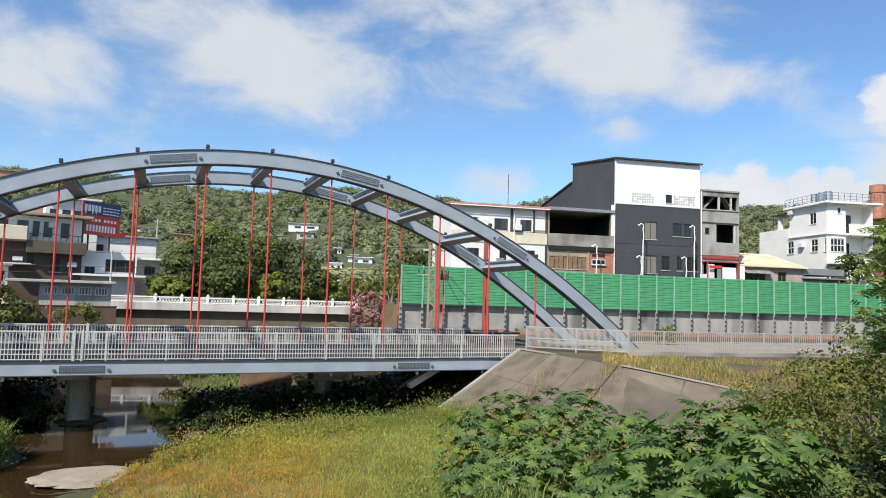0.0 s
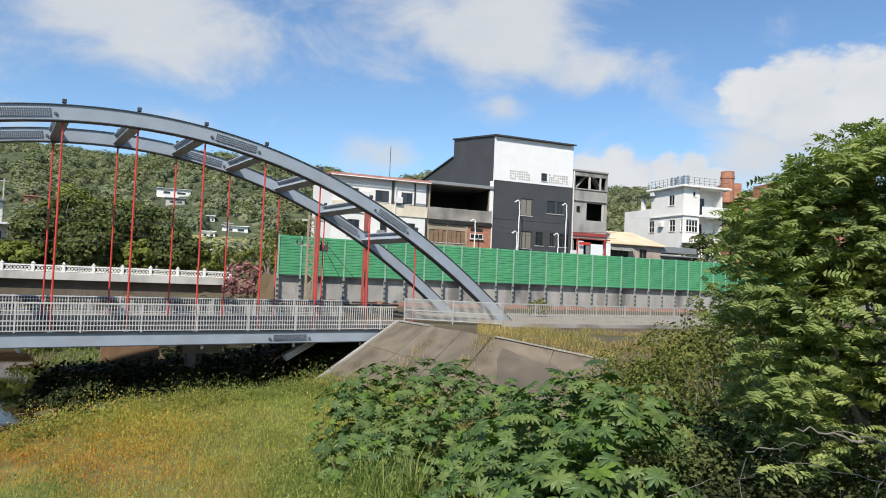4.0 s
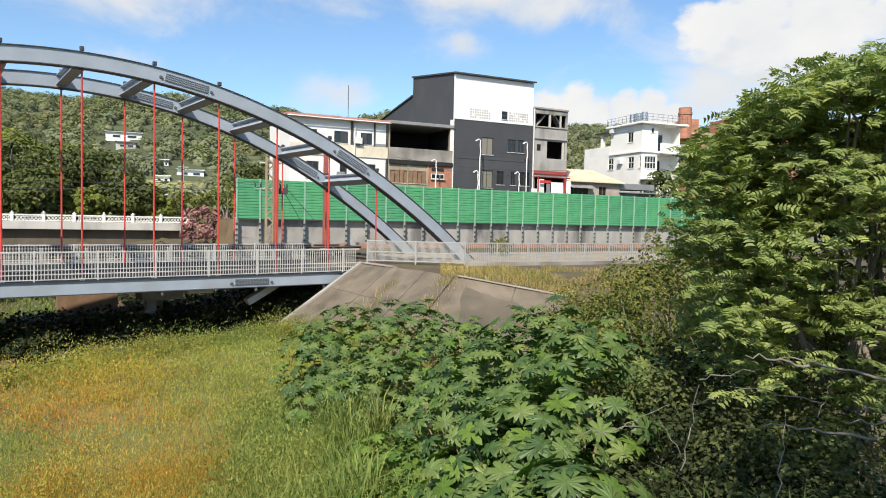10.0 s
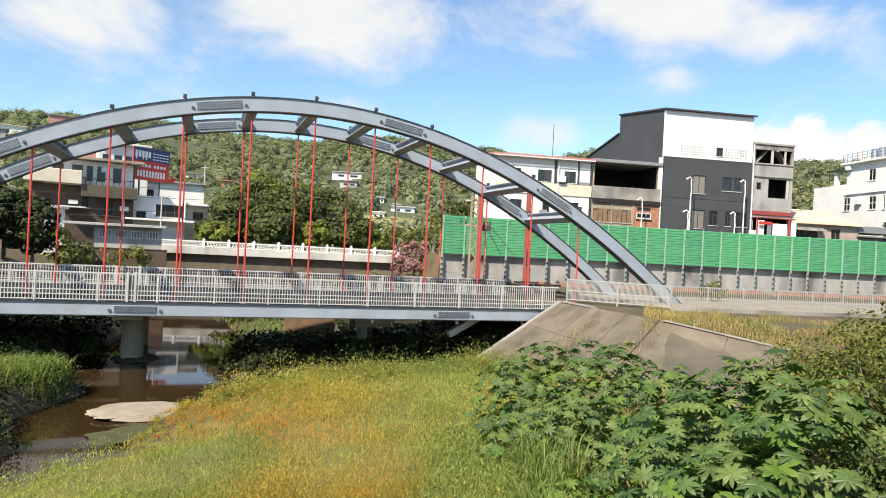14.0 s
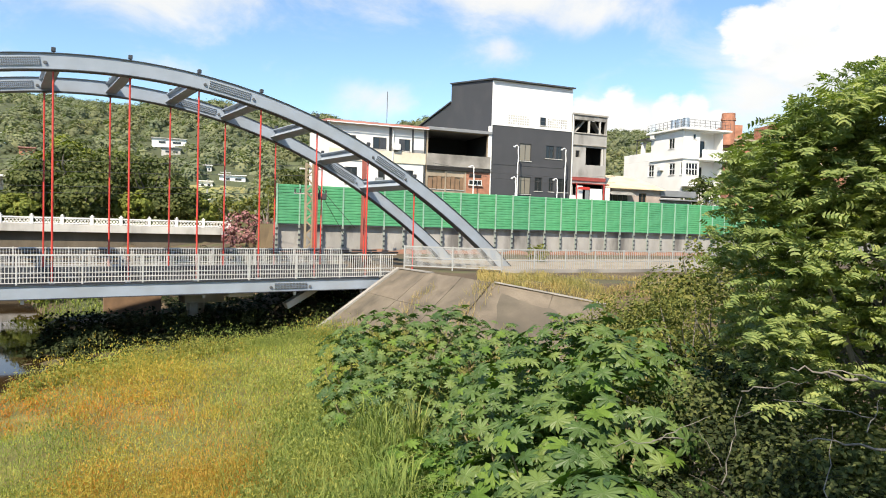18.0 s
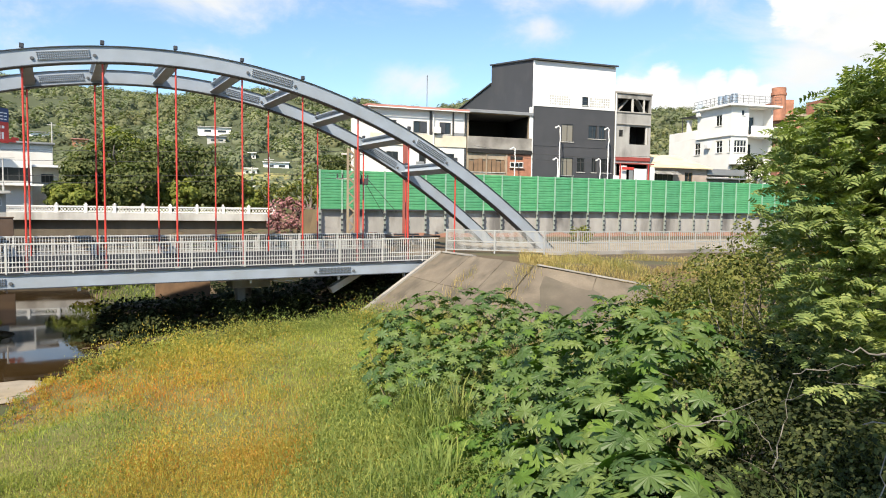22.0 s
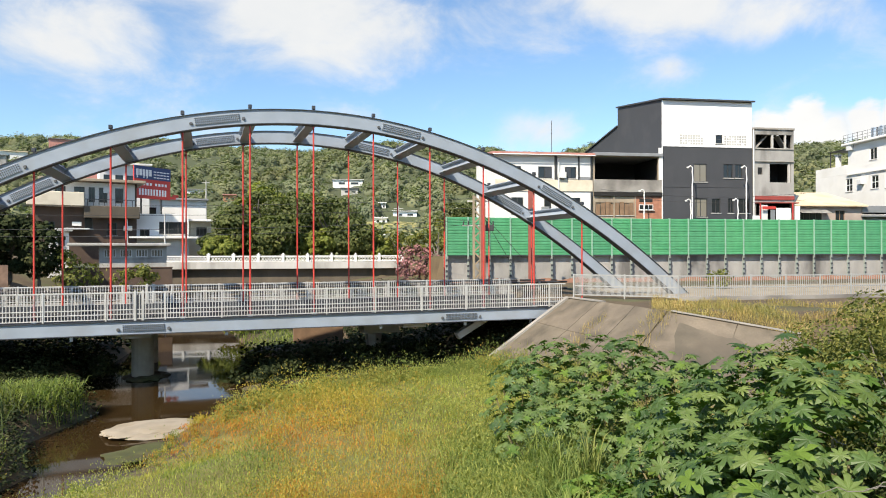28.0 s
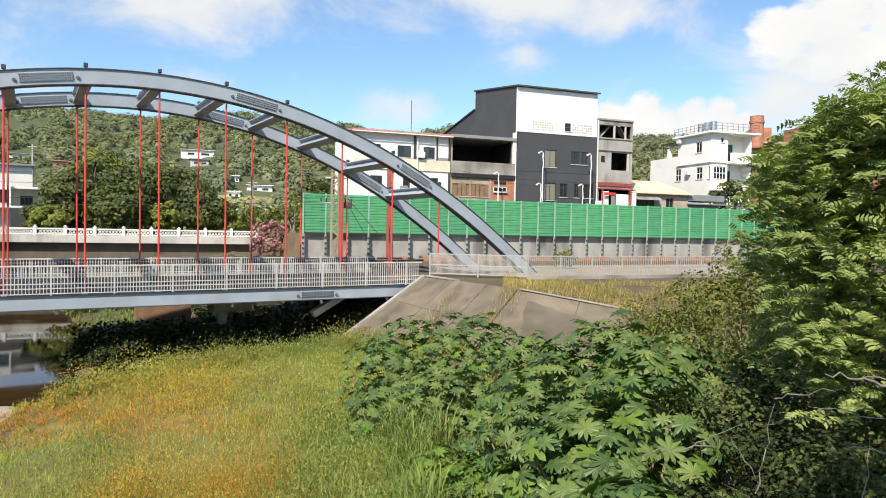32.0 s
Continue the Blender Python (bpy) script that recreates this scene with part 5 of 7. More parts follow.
bh, wd, tp = block("brown_house", -35.2, -28.3, 84.0, 0, 5.2, 4, 9, "brown", "weathered brown house with a cream balcony and white upper floor", "house",
                   [(0.12, 0.2, 1.2, 2.2, 1), (0.48, 0.56, 1.7, 2.6, 1), (0.7, 0.8, 1.2, 2.2, 2)])
part("upper_wall", boxes((wd * 0.12, wd * 0.98, -0.06, -0.003, el_z(3.3, 84) - 1.6, el_z(5.15, 84) - 1.6)), M["white_wall"], bh, "off-white upper wall")
for f0, f1 in ((0.2, 0.3), (0.38, 0.48), (0.52, 0.58), (0.62, 0.7), (0.78, 0.86)):
    window(bh, wd * f0, wd * f1, el_z(3.7, 84) - 1.6, el_z(4.8, 84) - 1.6, -0.2, 2, 1, "frame", "glass", 0.1, False)
part("balcony", boxes((-0.6, wd * 0.47, -1.3, -0.06, el_z(3.35, 84) - 1.6, el_z(4.35, 84) - 1.6), bevel=0.05), M["cream"], bh, "cream balcony front")
part("balcony", boxes((wd * 0.47, wd + 0.2, -1.0, -0.06, el_z(2.5, 84) - 1.6, el_z(3.4, 84) - 1.6), bevel=0.05), M["dark_concrete"], bh, "stained balcony front")
part("roof", boxes((wd * 0.05, wd * 1.08, -1.2, 9, el_z(5.2, 84) - 1.6, el_z(5.4, 84) - 1.6), bevel=0.03), M["tan_wall"], bh, "tan roof slab")
part("gable", boxes((wd * 0.3, wd * 0.62, 2, 7, el_z(5.4, 84) - 1.6, el_z(6.2, 84) - 1.6)), M["red_roof"], bh, "reddish rooftop room")
for f0, e0, e1 in ((0.52, 2.75, 3.1), (0.36, 1.9, 2.2), (0.86, 1.6, 1.95)):
    part("air_conditioner", boxes((wd * f0, wd * f0 + 0.9, -0.5, -0.08, el_z(e0, 84) - 1.6, el_z(e1, 84) - 1.6), bevel=0.03), M["frame_lt"], bh, "white air conditioner")
part("awning", boxes((wd * 0.28, wd * 0.52, -1.4, -0.08, el_z(1.62, 84) - 1.6, el_z(1.72, 84) - 1.6), bevel=0.02), M["frame_lt"], bh, "pale sheet awning")
part("downpipe", bar(bmesh.new(), (wd * 0.9, -0.2, 0), (wd * 0.9, -0.2, el_z(3.0, 84) - 1.6), 0.08, 8), M["frame_lt"], bh, "white downpipe")
for i in range(9):
    part("baluster", boxes((wd * (0.5 + 0.055 * i), wd * (0.5 + 0.055 * i) + 0.07, -0.96, -0.9, el_z(3.4, 84) - 1.6, el_z(3.85, 84) - 1.6)), M["frame"], bh)
part("handrail", boxes((wd * 0.48, wd * 0.98, -0.98, -0.88, el_z(3.85, 84) - 1.6, el_z(3.9, 84) - 1.6)), M["frame"], bh, "dark balcony handrail")
part("air_conditioner", boxes((wd * 0.66, wd * 0.72, -0.55, -0.2, el_z(4.4, 84) - 1.6, el_z(4.8, 84) - 1.6), bevel=0.02), M["frame_lt"], bh)
block("white_tower_house", -30.9, -27.4, 102, 0, 6.6, 8, 9, "white_wall", "white upper house with a row of square windows", "house", [(0.08 + i * 0.23, 0.24 + i * 0.23, 5.35, 5.8, 1) for i in range(4)] + [(0.3, 0.45, 3.4, 4.2, 1)], "white_wall")
block("pale_house", -29.6, -23.3, 104, 0, 4.0, 0, 10, "white_wall", "off-white house with a long grey roof", "house", [(0.3, 0.42, 2.6, 3.4, 1)], "grey_roof")
wh, wd, tp = block("white_house", -28.9, -24.6, 86, 0, 2.9, 2, 8, "white_wall", "white and cream low house beside the trees", "house", [(0.5, 0.98, 1.35, 2.3, 3), (0.18, 0.34, 1.1, 1.7, 2)])
part("canopy", boxes((wd * 0.0, wd * 1.15, -1.6, 0, el_z(1.0, 86) - 1.6, el_z(1.15, 86) - 1.6)), M["white_wall"], wh, "white canopy slab")
block("annex", -24.65, -22.9, 88, 0, 2.35, 6, 6, "cream", "weathered cream annex under a white sheet roof", "annex", [(0.35, 0.8, 1.2, 1.9, 3)], "white_metal", 0.5)
sh, wd, tp = block("shed", -30.9, -26.2, 70, -3, 0.42, 3, 5, "concrete_lt", "long grey shed with latticed windows and a pale roof", "shed", [(0.06 + i * 0.235, 0.24 + i * 0.235, -0.45, 0.15, 4) for i in range(4)], None, base=-0.6, sash=("frame_lt", "glass_lt"))
part("roof", boxes((-2.6, wd + 0.3, -0.8, 5.4, tp, tp + 0.25), bevel=0.03), M["concrete_lt"], sh, "pale sheet roof")
block("brick_garden_wall", -41.3, -36.7, 62, -3, -0.95, 2, 0.9, "brick_pale", "low red brick garden wall", "garden wall", base=-0.6)
block("grey_cabin", -43.5, -41.0, 64, -3, -0.7, 0, 3, "concrete_lt", "small grey cabin with a dark doorway", "cabin", [(0.2, 0.8, -1.9, -1.0, 2)], "concrete", base=-0.6)
HILL_HOMES = []


def on_slope(name, az0, az1, el0, el1, turn, depth, mat, label, category, wins, roof):
    mid = (az0 + az1) / 2
    d = next(q for q in range(112, 420, 2) if math.degrees(math.atan2(float(ground_z(*polar(mid, q)[:2])) - 2.93, q)) > el0)
    HILL_HOMES.append((az0, az1, d))
    HILL_HOMES.append((az0, az1, d - 14))
    return block(name, az0, az1, d, el0, el1, turn, depth, mat, label, category, wins, roof, base=float(ground_z(*polar(mid, d)[:2])) - 0.6)


hc, wd, tp = on_slope("hill_cottage", -43.6, -40.2, 5.0, 6.55, 3, 9, "tan_wall", "brick cottage with pale windows under a grey roof", "house", [(0.08, 0.3, 5.6, 6.3, 2), (0.5, 0.95, 5.6, 6.35, 4)], "white_metal")
part("brick_base", boxes((0, wd, -0.12, -0.004, 0, tp * 0.42), bevel=0.02), M["brick"], hc, "red brick base wall")
on_slope("grey_shed", -40.1, -36.8, 5.3, 6.75, -4, 10, "grey_wall", "large grey sheet-metal shed on the slope", "shed", [(0.35, 0.5, 5.6, 6.2, 1)], "grey_roof")
on_slope("tile_house", -37.7, -35.5, 6.45, 7.1, 0, 9, "white_wall", "white house with an orange tiled roof edge", "house", [(0.1, 0.5, 6.6, 6.85, 3)], "yellow_roof")
on_slope("red_house", -34.2, -32.6, 7.0, 8.2, 0, 9, "red_roof", "reddish tan house high on the slope", "house", [(0.3, 0.6, 7.4, 7.8, 2)], "grey_roof")
for az0, az1, d, e1, mt, rf, lab in ((-24.7, -22.8, 170, 4.85, "white_wall", "grey_roof", "pale gabled farm shed on the hillside"), (-13.3, -10.8, 210, 5.9, "white_wall", "concrete_lt", "long white villa on the hillside"),
                                     (-12.6, -11.2, 205, 5.2, "concrete_lt", "grey_roof", "grey house on the hillside"), (-9.9, -8.8, 150, 2.75, "white_wall", "white_wall", "small white hillside house"),
                                     (-22.0, -21.0, 172, 4.5, "brick", "red_roof", "small brick hillside house"), (-8.3, -6.3, 160, 3.3, "white_metal", "white_metal", "low white roof among the trees"),
                                     (-9.8, -6.5, 140, 1.3, "concrete_lt", "white_wall", "long low white shed"), (-9.5, -8.9, 160, 4.0, "white_wall", "white_wall", "white cottage on the hillside")):
    mid = (az0 + az1) / 2
    d = next((q for q in range(115, 420, 3) if math.degrees(math.atan2(float(ground_z(*polar(mid, q)[:2])) - 2.93, q)) > e1 - 0.6), d)
    HILL_HOMES.append((az0, az1, d))
    block("hillside_house", az0, az1, d, e1 - 1.2, e1, 0, 7, mt, lab, "house", [(0.2, 0.4, e1 - 0.36, e1 - 0.2, 2), (0.6, 0.85, e1 - 0.36, e1 - 0.2, 2)], rf, base=float(ground_z(*polar(mid, d)[:2])) - 0.5)

# straw-coloured terrace field between the houses
FIELD = (-11.6, -6.3, 138, 196)
fa, fr_ = np.linspace(FIELD[0], FIELD[1], 26), np.linspace(FIELD[2], FIELD[3], 24)
FA_, FR_ = np.meshgrid(fa, fr_)
FX, FY = FR_ * np.sin(np.radians(FA_)), FR_ * np.cos(np.radians(FA_))
fi = np.arange(FX.size).reshape(FX.shape)
fq = np.stack((fi[:-1, :-1], fi[:-1, 1:], fi[1:, 1:], fi[1:, :-1]), -1).reshape(-1)
tagged(new("field", raw_mesh("field", np.stack((FX, FY, ground_z(FX, FY) + 0.35 + 0.25 * wave(FX, FY, 0.5, 91)), -1), fq, np.full(len(fq) // 4, 4), M["straw"], True)), "straw-coloured grass terrace on the lower hillside", "field", kind="structure")
for az_, el_, d_, lab in ((-7.84, 3.75, 118, "pale concrete utility pole among the trees"), (-26.35, 3.0, 72, "thin grey street-light pole beside the shed"), (-23.3, 5.6, 150, "thin utility pole on the hillside"), (-44.0, 9.0, 150, "thin utility pole on the hillside"), (-9.2, 2.9, 128, "pale concrete utility pole among the trees")):
    b_ = float(ground_z(*polar(az_, d_)[:2]))
    up_ = thing("utility_pole", at_polar(az_, d_, b_, 15), lab, "pole", "utility poles")
    h_ = el_z(el_, d_) - b_
    part("pole", bar(bmesh.new(), (0, 0, -0.3), (0, 0, h_), 0.1 if d_ < 100 else 0.16, 8, 0.06 if d_ < 100 else 0.11), M["concrete_lt"], up_)
    part("cross_arm", boxes((-0.8, 0.8, -0.06, 0.06, h_ - 0.5, h_ - 0.38)) if d_ > 100 else boxes((-0.06, 0.9, -0.06, 0.06, h_ - 0.1, h_)), M["concrete_lt"], up_)
dw = new("wall_dark", mesh_of("wall_dark", boxes((0, 9.0, 0, 0.3, -1.2, 1.4), (-0.05, 9.05, -0.05, 0.35, 1.4, 1.5), bevel=0.02), M["brown"]))
dw.matrix_basis = at_polar(-33.4, 68.0, 0, 28)
tagged(dw, "dark brown garden wall below the shed", "wall", kind="structure")
block("garden_store", -34.3, -32.9, 76, -1, 1.5, 3, 4, "white_wall", "small white garden store beside the brown house", "store", [(0.5, 0.8, 0.4, 1.0, 1)], "concrete_lt", base=0.4)

# billboard: plain shapes stand for its lettering
bill = thing("billboard", at_polar(-27.2, 92.0, el_z(4.05, 92), 68), "rooftop billboard, navy band over a red field with white marks", "billboard")
BW, BH = 5.5, 3.95
part("board", boxes((-BW / 2, BW / 2, 0, 0.2, 0, BH), bevel=0.02), M["signred"], bill, "red sign face")
part("band", boxes((-BW / 2 + 0.01, BW / 2 - 0.01, -0.03, -0.003, BH * 0.6, BH - 0.01)), M["signblue"], bill, "navy band")
marks = [(-2.5 + i * 0.48, -2.5 + i * 0.48 + 0.36, BH * 0.7, BH * 0.9) for i in range(5)] + [(-2.5 + i * 0.48 + 0.1, -2.5 + i * 0.48 + 0.26, BH * 0.63, BH * 0.7) for i in (0, 2, 3)] + [(0.1 + i * 0.5, 0.1 + i * 0.5 + 0.4, z0, z0 + 0.12) for i in range(5) for z0 in (BH * 0.66, BH * 0.75, BH * 0.84)]
marks += [(-2.0 + i * 0.5, -2.0 + i * 0.5 + 0.32, BH * 0.41, BH * 0.49) for i in range(4)] + [(0.3 + i * 0.5, 0.3 + i * 0.5 + 0.32, BH * 0.41, BH * 0.49) for i in range(4)] + [(-2.1 + i * 0.43, -2.1 + i * 0.43 + 0.26, BH * 0.1, BH * 0.3) for i in range(10)]
for x0, x1, z0, z1 in marks:
    part("mark", boxes((x0, x1, -0.05, -0.032, z0, z1)), M["paint_white"], bill)
part("arrow", boxes((BW / 2, BW / 2 + 0.9, 0.0, 0.12, 0.15, 0.5), (BW / 2 + 0.4, BW / 2 + 1.3, 0.0, 0.12, 0.4, 0.75), bevel=0.02), M["signred"], bill, "red pointer tab")
part("support", boxes((-1.6, -1.45, 0.2, 0.35, -3.5, BH * 0.8), (1.45, 1.6, 0.2, 0.35, -3.5, BH * 0.8)), M["frame"], bill)

# lattice mast, red posts and wires of the railway
mast = thing("lattice_mast", at_polar(-1.22, 55.0, 0.0, 4), "tan steel lattice railway mast with insulators", "mast")
hm = el_z(4.6, 55)
bm = bmesh.new()
for x in (-0.28, 0.28):
    for y in (-0.2, 0.2):
        beam(bm, (x, y, 0), (x, y, hm), 0.17, 0.17)
part("frame", bm, M["tan_steel"], mast)
for i in range(13):
    z0 = i * hm / 13
    bm = bmesh.new()
    for y in (-0.21, 0.21):
        beam(bm, (-0.28 if i % 2 else 0.28, y, z0), (0.28 if i % 2 else -0.28, y, z0 + hm / 13), 0.11, 0.11)
    part("lacing", bm, M["tan_steel"], mast)
part("cross_arm", boxes((-0.8, 0.9, -0.06, 0.06, hm - 0.5, hm - 0.38)), M["concrete_lt"], mast, "pale cross arm")
part("cross_arm", boxes((-1.2, 1.4, -0.05, 0.05, 4.9, 5.0)), M["concrete_lt"], mast, "pale cross arm")
for x in (-1.1, -0.7, 0.8, 1.3):
    part("insulator", bar(bmesh.new(), (x, 0, 5.0), (x, 0, 5.3), 0.06, 8), M["frame"], mast, "dark insulator")
for az_, e_, d_ in ((-0.72, 4.65, 54.6), (3.25, 5.1, 56.0)):
    rp = thing("steel_post", at_polar(az_, d_, 0.0, 10), "rusty red steel railway post", "post", "railway posts")
    part("post", boxes((-0.1, 0.1, -0.12, 0.12, 0, el_z(e_, d_)), (-0.17, 0.17, -0.14, -0.12, 0, el_z(e_, d_)), (-0.17, 0.17, 0.12, 0.14, 0, el_z(e_, d_)), bevel=0.004), M["rust"], rp)
    part("base", boxes((-0.3, 0.3, -0.3, 0.3, -0.2, 0.3), bevel=0.03), M["concrete_lt"], rp)
# dark bars drawn for the shadow the mast casts on the barrier
shadow_bars = thing("mast_shadow_bars", pose(0, 0, 0), "thin dark bars standing in for the shadow of the railway mast", "cable")
for az1, e1 in ((2.55, -0.6), (1.7, -1.2)):
    part("cable", bar(bmesh.new(), polar(-0.95, 55.1, el_z(3.3, 55)), polar(az1, 57.3, el_z(e1, 57.3)), 0.025, 5), M["frame"], shadow_bars)
# dark box drawn for the cross arm shadow on the barrier
part("junction_box", boxes((-0.35, 0.35, -0.2, 0.2, -0.25, 0.25), bevel=0.03), M["frame"], mast, "dark box standing in for the shadow of the cross arm", Matrix.Translation((1.0, 0, el_z(1.9, 55))))
wires = thing("overhead_wires", pose(0, 0, 0), "thin sagging overhead wires", "wires")
for k, (az0, e0, d0, az1, e1, d1) in enumerate(((-0.8, 4.4, 55, -46, 3.2, 72), (-0.8, 3.6, 55, -46, 2.6, 72), (-0.8, 2.6, 55, -46, 1.6, 72), (-1.0, 2.2, 55, -46, 1.1, 70), (9, 5.0, 62, 24, 4.2, 66), (9, 4.6, 62, 24, 3.7, 66))):
    a, b = Vector(polar(az0, d0, el_z(e0, d0))), Vector(polar(az1, d1, el_z(e1, d1)))
    pts = [a.lerp(b, t / 14) - Vector((0, 0, 4 * 0.5 * (t / 14) * (1 - t / 14))) for t in range(15)]
    bm = tube(bmesh.new(), pts, [0.014] * 15, 4)
    part("wire", bm, M["frame"], wires)

# pale mesh fence on the level ground beyond the bridge end
fence2 = thing("mesh_fence", pose(0, 0, 0), "pale galvanised pipe-and-mesh fence along the path", "fence")
runs = [((4.35, 36.6), (9.3, 34.7)), ((9.3, 34.7), (17.0, 36.6)), ((17.0, 36.6), (30.0, 41.0))]
FPM = mesh_of("fence_post", boxes((-0.035, 0.035, -0.035, 0.035, 0.3, 1.68), bevel=0.006), M["mesh"])
FWIRE = [mesh_of("fence_wire", boxes((-w, w, -w, w, 0.6, 1.6)), M["mesh"]) for w in (0.013, 0.011, 0.011)]
for ri, (p, q) in enumerate(runs):
    p, q = Vector((*p, 0)), Vector((*q, 0))
    ln, ang = (q - p).length, math.degrees(math.atan2(q.y - p.y, q.x - p.x))
    cnt = max(2, int(ln / 1.8))
    for i in range(cnt):
        c = p.lerp(q, i / cnt)
        part("fence_post", FPM, None, fence2, "", pose(c.x, c.y, 0, 0, 0, ang))
        w_ = ln / cnt
        for z0, z1 in ((1.6, 1.66), (1.02, 1.07), (0.55, 0.6)):
            part("fence_rail", boxes((0.0, w_, -0.02, 0.02, z0, z1)), M["mesh"], fence2, "", pose(c.x, c.y, 0, 0, 0, ang))
        if ri < 3:
            step = (0.06, 0.12, 0.15)[ri]
            for j in range(1, int(w_ / step)):
                part("fence_wire", FWIRE[ri], None, fence2, "", pose(c.x, c.y, 0, 0, 0, ang) @ Matrix.Translation((j * step, 0, 0)))

kw_ = bmesh.new()
for (ax, ay), (bx, by) in runs[1:]:
    beam(kw_, (ax, ay, 0.42), (bx, by, 0.42), 0.16, 0.36)
tagged(new("fence_kerb", mesh_of("fence_kerb", kw_, M["concrete"])), "low pale concrete kerb wall under the fence", "kerb", kind="structure")
pv = bmesh.new()
vs = [pv.verts.new(q) for q in ((9.6, 36.0, 0.5), (17.0, 37.6, 0.5), (32.0, 43.0, 0.5), (29.5, 52.5, 0.5), (17.0, 48.5, 0.5), (6.0, 44.5, 0.5))]
pv.faces.new(vs)
ex = bmesh.ops.extrude_face_region(pv, geom=list(pv.faces))
for v in ex["geom"]:
    if isinstance(v, bmesh.types.BMVert):
        v.co.z -= 0.6
tagged(new("pavement", mesh_of("pavement", pv, M["sand"])), "pale sandy path between the fence and the barrier", "pavement", kind="structure")

# reddish earth heaped along the foot of the wall
berm = bmesh.new()
bmesh.ops.create_grid(berm, x_segments=90, y_segments=4, size=1.0)
for v in berm.verts:
    x, y = v.co.x * 24 + 36, v.co.y * 0.7
    v.co = Vector((x, y, 0.62 * (1 - v.co.y ** 2) * (0.6 + 0.5 * noise.noise(Vector((x * 0.7, y, 0)))) - 0.05))
bo = new("earth_berm", mesh_of("earth_berm", berm, M["red_earth"]))
bo.matrix_basis = fence_pose(0, 56.9, 0.1)
tagged(bo, "low heap of reddish earth along the foot of the wall", "earth", kind="structure")


# ---------------- plants ----------------
BLADE_V = [(-0.5, 0, 0), (0.5, 0, 0), (0.38, 0.10, 0.55), (-0.38, 0.10, 0.55), (0.0, 0.42, 1.0)]
BLADE_F = [(0, 1, 2, 3), (3, 2, 4)]
REED_V = [(-0.5, 0, 0), (0.5, 0, 0), (-0.45, 0.12, 0.5), (0.45, 0.12, 0.5), (-0.35, 0.4, 0.85), (0.35, 0.4, 0.85), (-0.2, 0.72, 0.88), (0.2, 0.72, 0.88), (0, 0.98, 0.7)]
REED_F = [(0, 1, 3, 2), (2, 3, 5, 4), (4, 5, 7, 6), (6, 7, 8)]
LEAF_V = [(0, 0, 0), (0.32, 0.42, 0.09), (0, 1, 0.0), (-0.32, 0.42, 0.09)]
LEAF_F = [(0, 1, 2), (0, 2, 3)]
TUFT_V = [(0, 0, 0), (0.5, 0.25, 0.1), (0.45, 0.8, 0.02), (0.0, 1.05, -0.06), (-0.48, 0.75, 0.0), (-0.5, 0.2, 0.1)]
TUFT_F = [(0, 1, 2, 3), (0, 3, 4, 5)]


def gold(x, y):
    """How golden the meadow is at a place, 0 to 1."""
    def spot(cx, cy, wx, wy):
        return np.exp(-(((x - cx) / wx) ** 2 + ((y - cy) / wy) ** 2))
    g = 0.95 * spot(-8.3, 20.3, 3.4, 2.8) + 0.95 * spot(-2.7, 13.4, 2.6, 2.7) + 0.7 * spot(-5.5, 23.2, 3.4, 2.4) + 0.7 * spot(-4.4, 17.4, 2.6, 2.6) + 0.5 * spot(-1.2, 10.8, 1.6, 1.6) - 0.6 * spot(-6.8, 14.8, 2.2, 2.8)
    return np.clip(1.3 * g + 0.35 * wave(x, y, 0.8, 21) + 0.2 * wave(x, y, 2.0, 22), 0, 0.95)


def wedge(n, az0, az1, r0, r1):
    a = np.radians(rng.uniform(az0, az1, n))
    r = np.sqrt(rng.uniform(r0 * r0, r1 * r1, n))
    return r * np.sin(a), r * np.cos(a)


def meadow_points(n, az0, az1, r0, r1):
    x, y = wedge(n, az0, az1, r0, r1)
    s, nn = x * BU.x + y * BU.y, x * BN.x + y * BN.y
    z = ground_z(x, y)
    ok = (z > WATER - 0.03) & (revet_out(x, y) > 4.4) & (nn < MEADOW(s) + 0.9)
    left, right = river_edges(nn)
    edge = s - right
    return x[ok], y[ok], z[ok], edge[ok]


def grass(name, mat, x, y, z, h, w, lean, label):
    n = len(x)
    size = np.stack((w, h * 0.8, h), -1)
    me = scatter(name, mat, BLADE_V, BLADE_F, np.stack((x, y, z - 0.03), -1), size, rng.uniform(0, 6.28, n), lean, rng.uniform(0, 6.28, n))
    return tagged(new(name, me), label, "grass", kind="stuff")


px, py, pz, pe = [np.concatenate(q) for q in zip(meadow_points(80000, -44, 22, 6, 15), meadow_points(120000, -46, 16, 15, 36))]
g = gold(px, py)
clump = 0.75 + 0.35 * wave(px, py, 1.3, 31) + 0.2 * wave(px, py, 3.1, 32)
hh = np.clip(clump, 0.3, 1.4) * rng.uniform(0.12, 0.38, len(px)) * np.clip(0.2 + pe / 5.0, 0.2, 1)
rr = np.hypot(px, py)
ww = rng.uniform(0.006, 0.013, len(px)) * np.clip(rr / 14, 0.8, 1.7)
isg = rng.uniform(0, 1, len(px)) < g
ln = np.abs(rng.normal(0.0, 0.55, len(px)))
orange = isg & (rng.uniform(0, 1, len(px)) < 0.85 * np.exp(-(((px + 8.6) / 2.8) ** 2 + ((py - 20.4) / 1.8) ** 2)) + 0.95 * np.exp(-(((px + 5.0) / 1.7) ** 2 + ((py - 18.3) / 1.5) ** 2)) + 0.4 * np.exp(-(((px + 3.2) / 2.0) ** 2 + ((py - 14.0) / 2.0) ** 2)) + 0.3 * np.clip(wave(px, py, 0.6, 41), 0, 1))
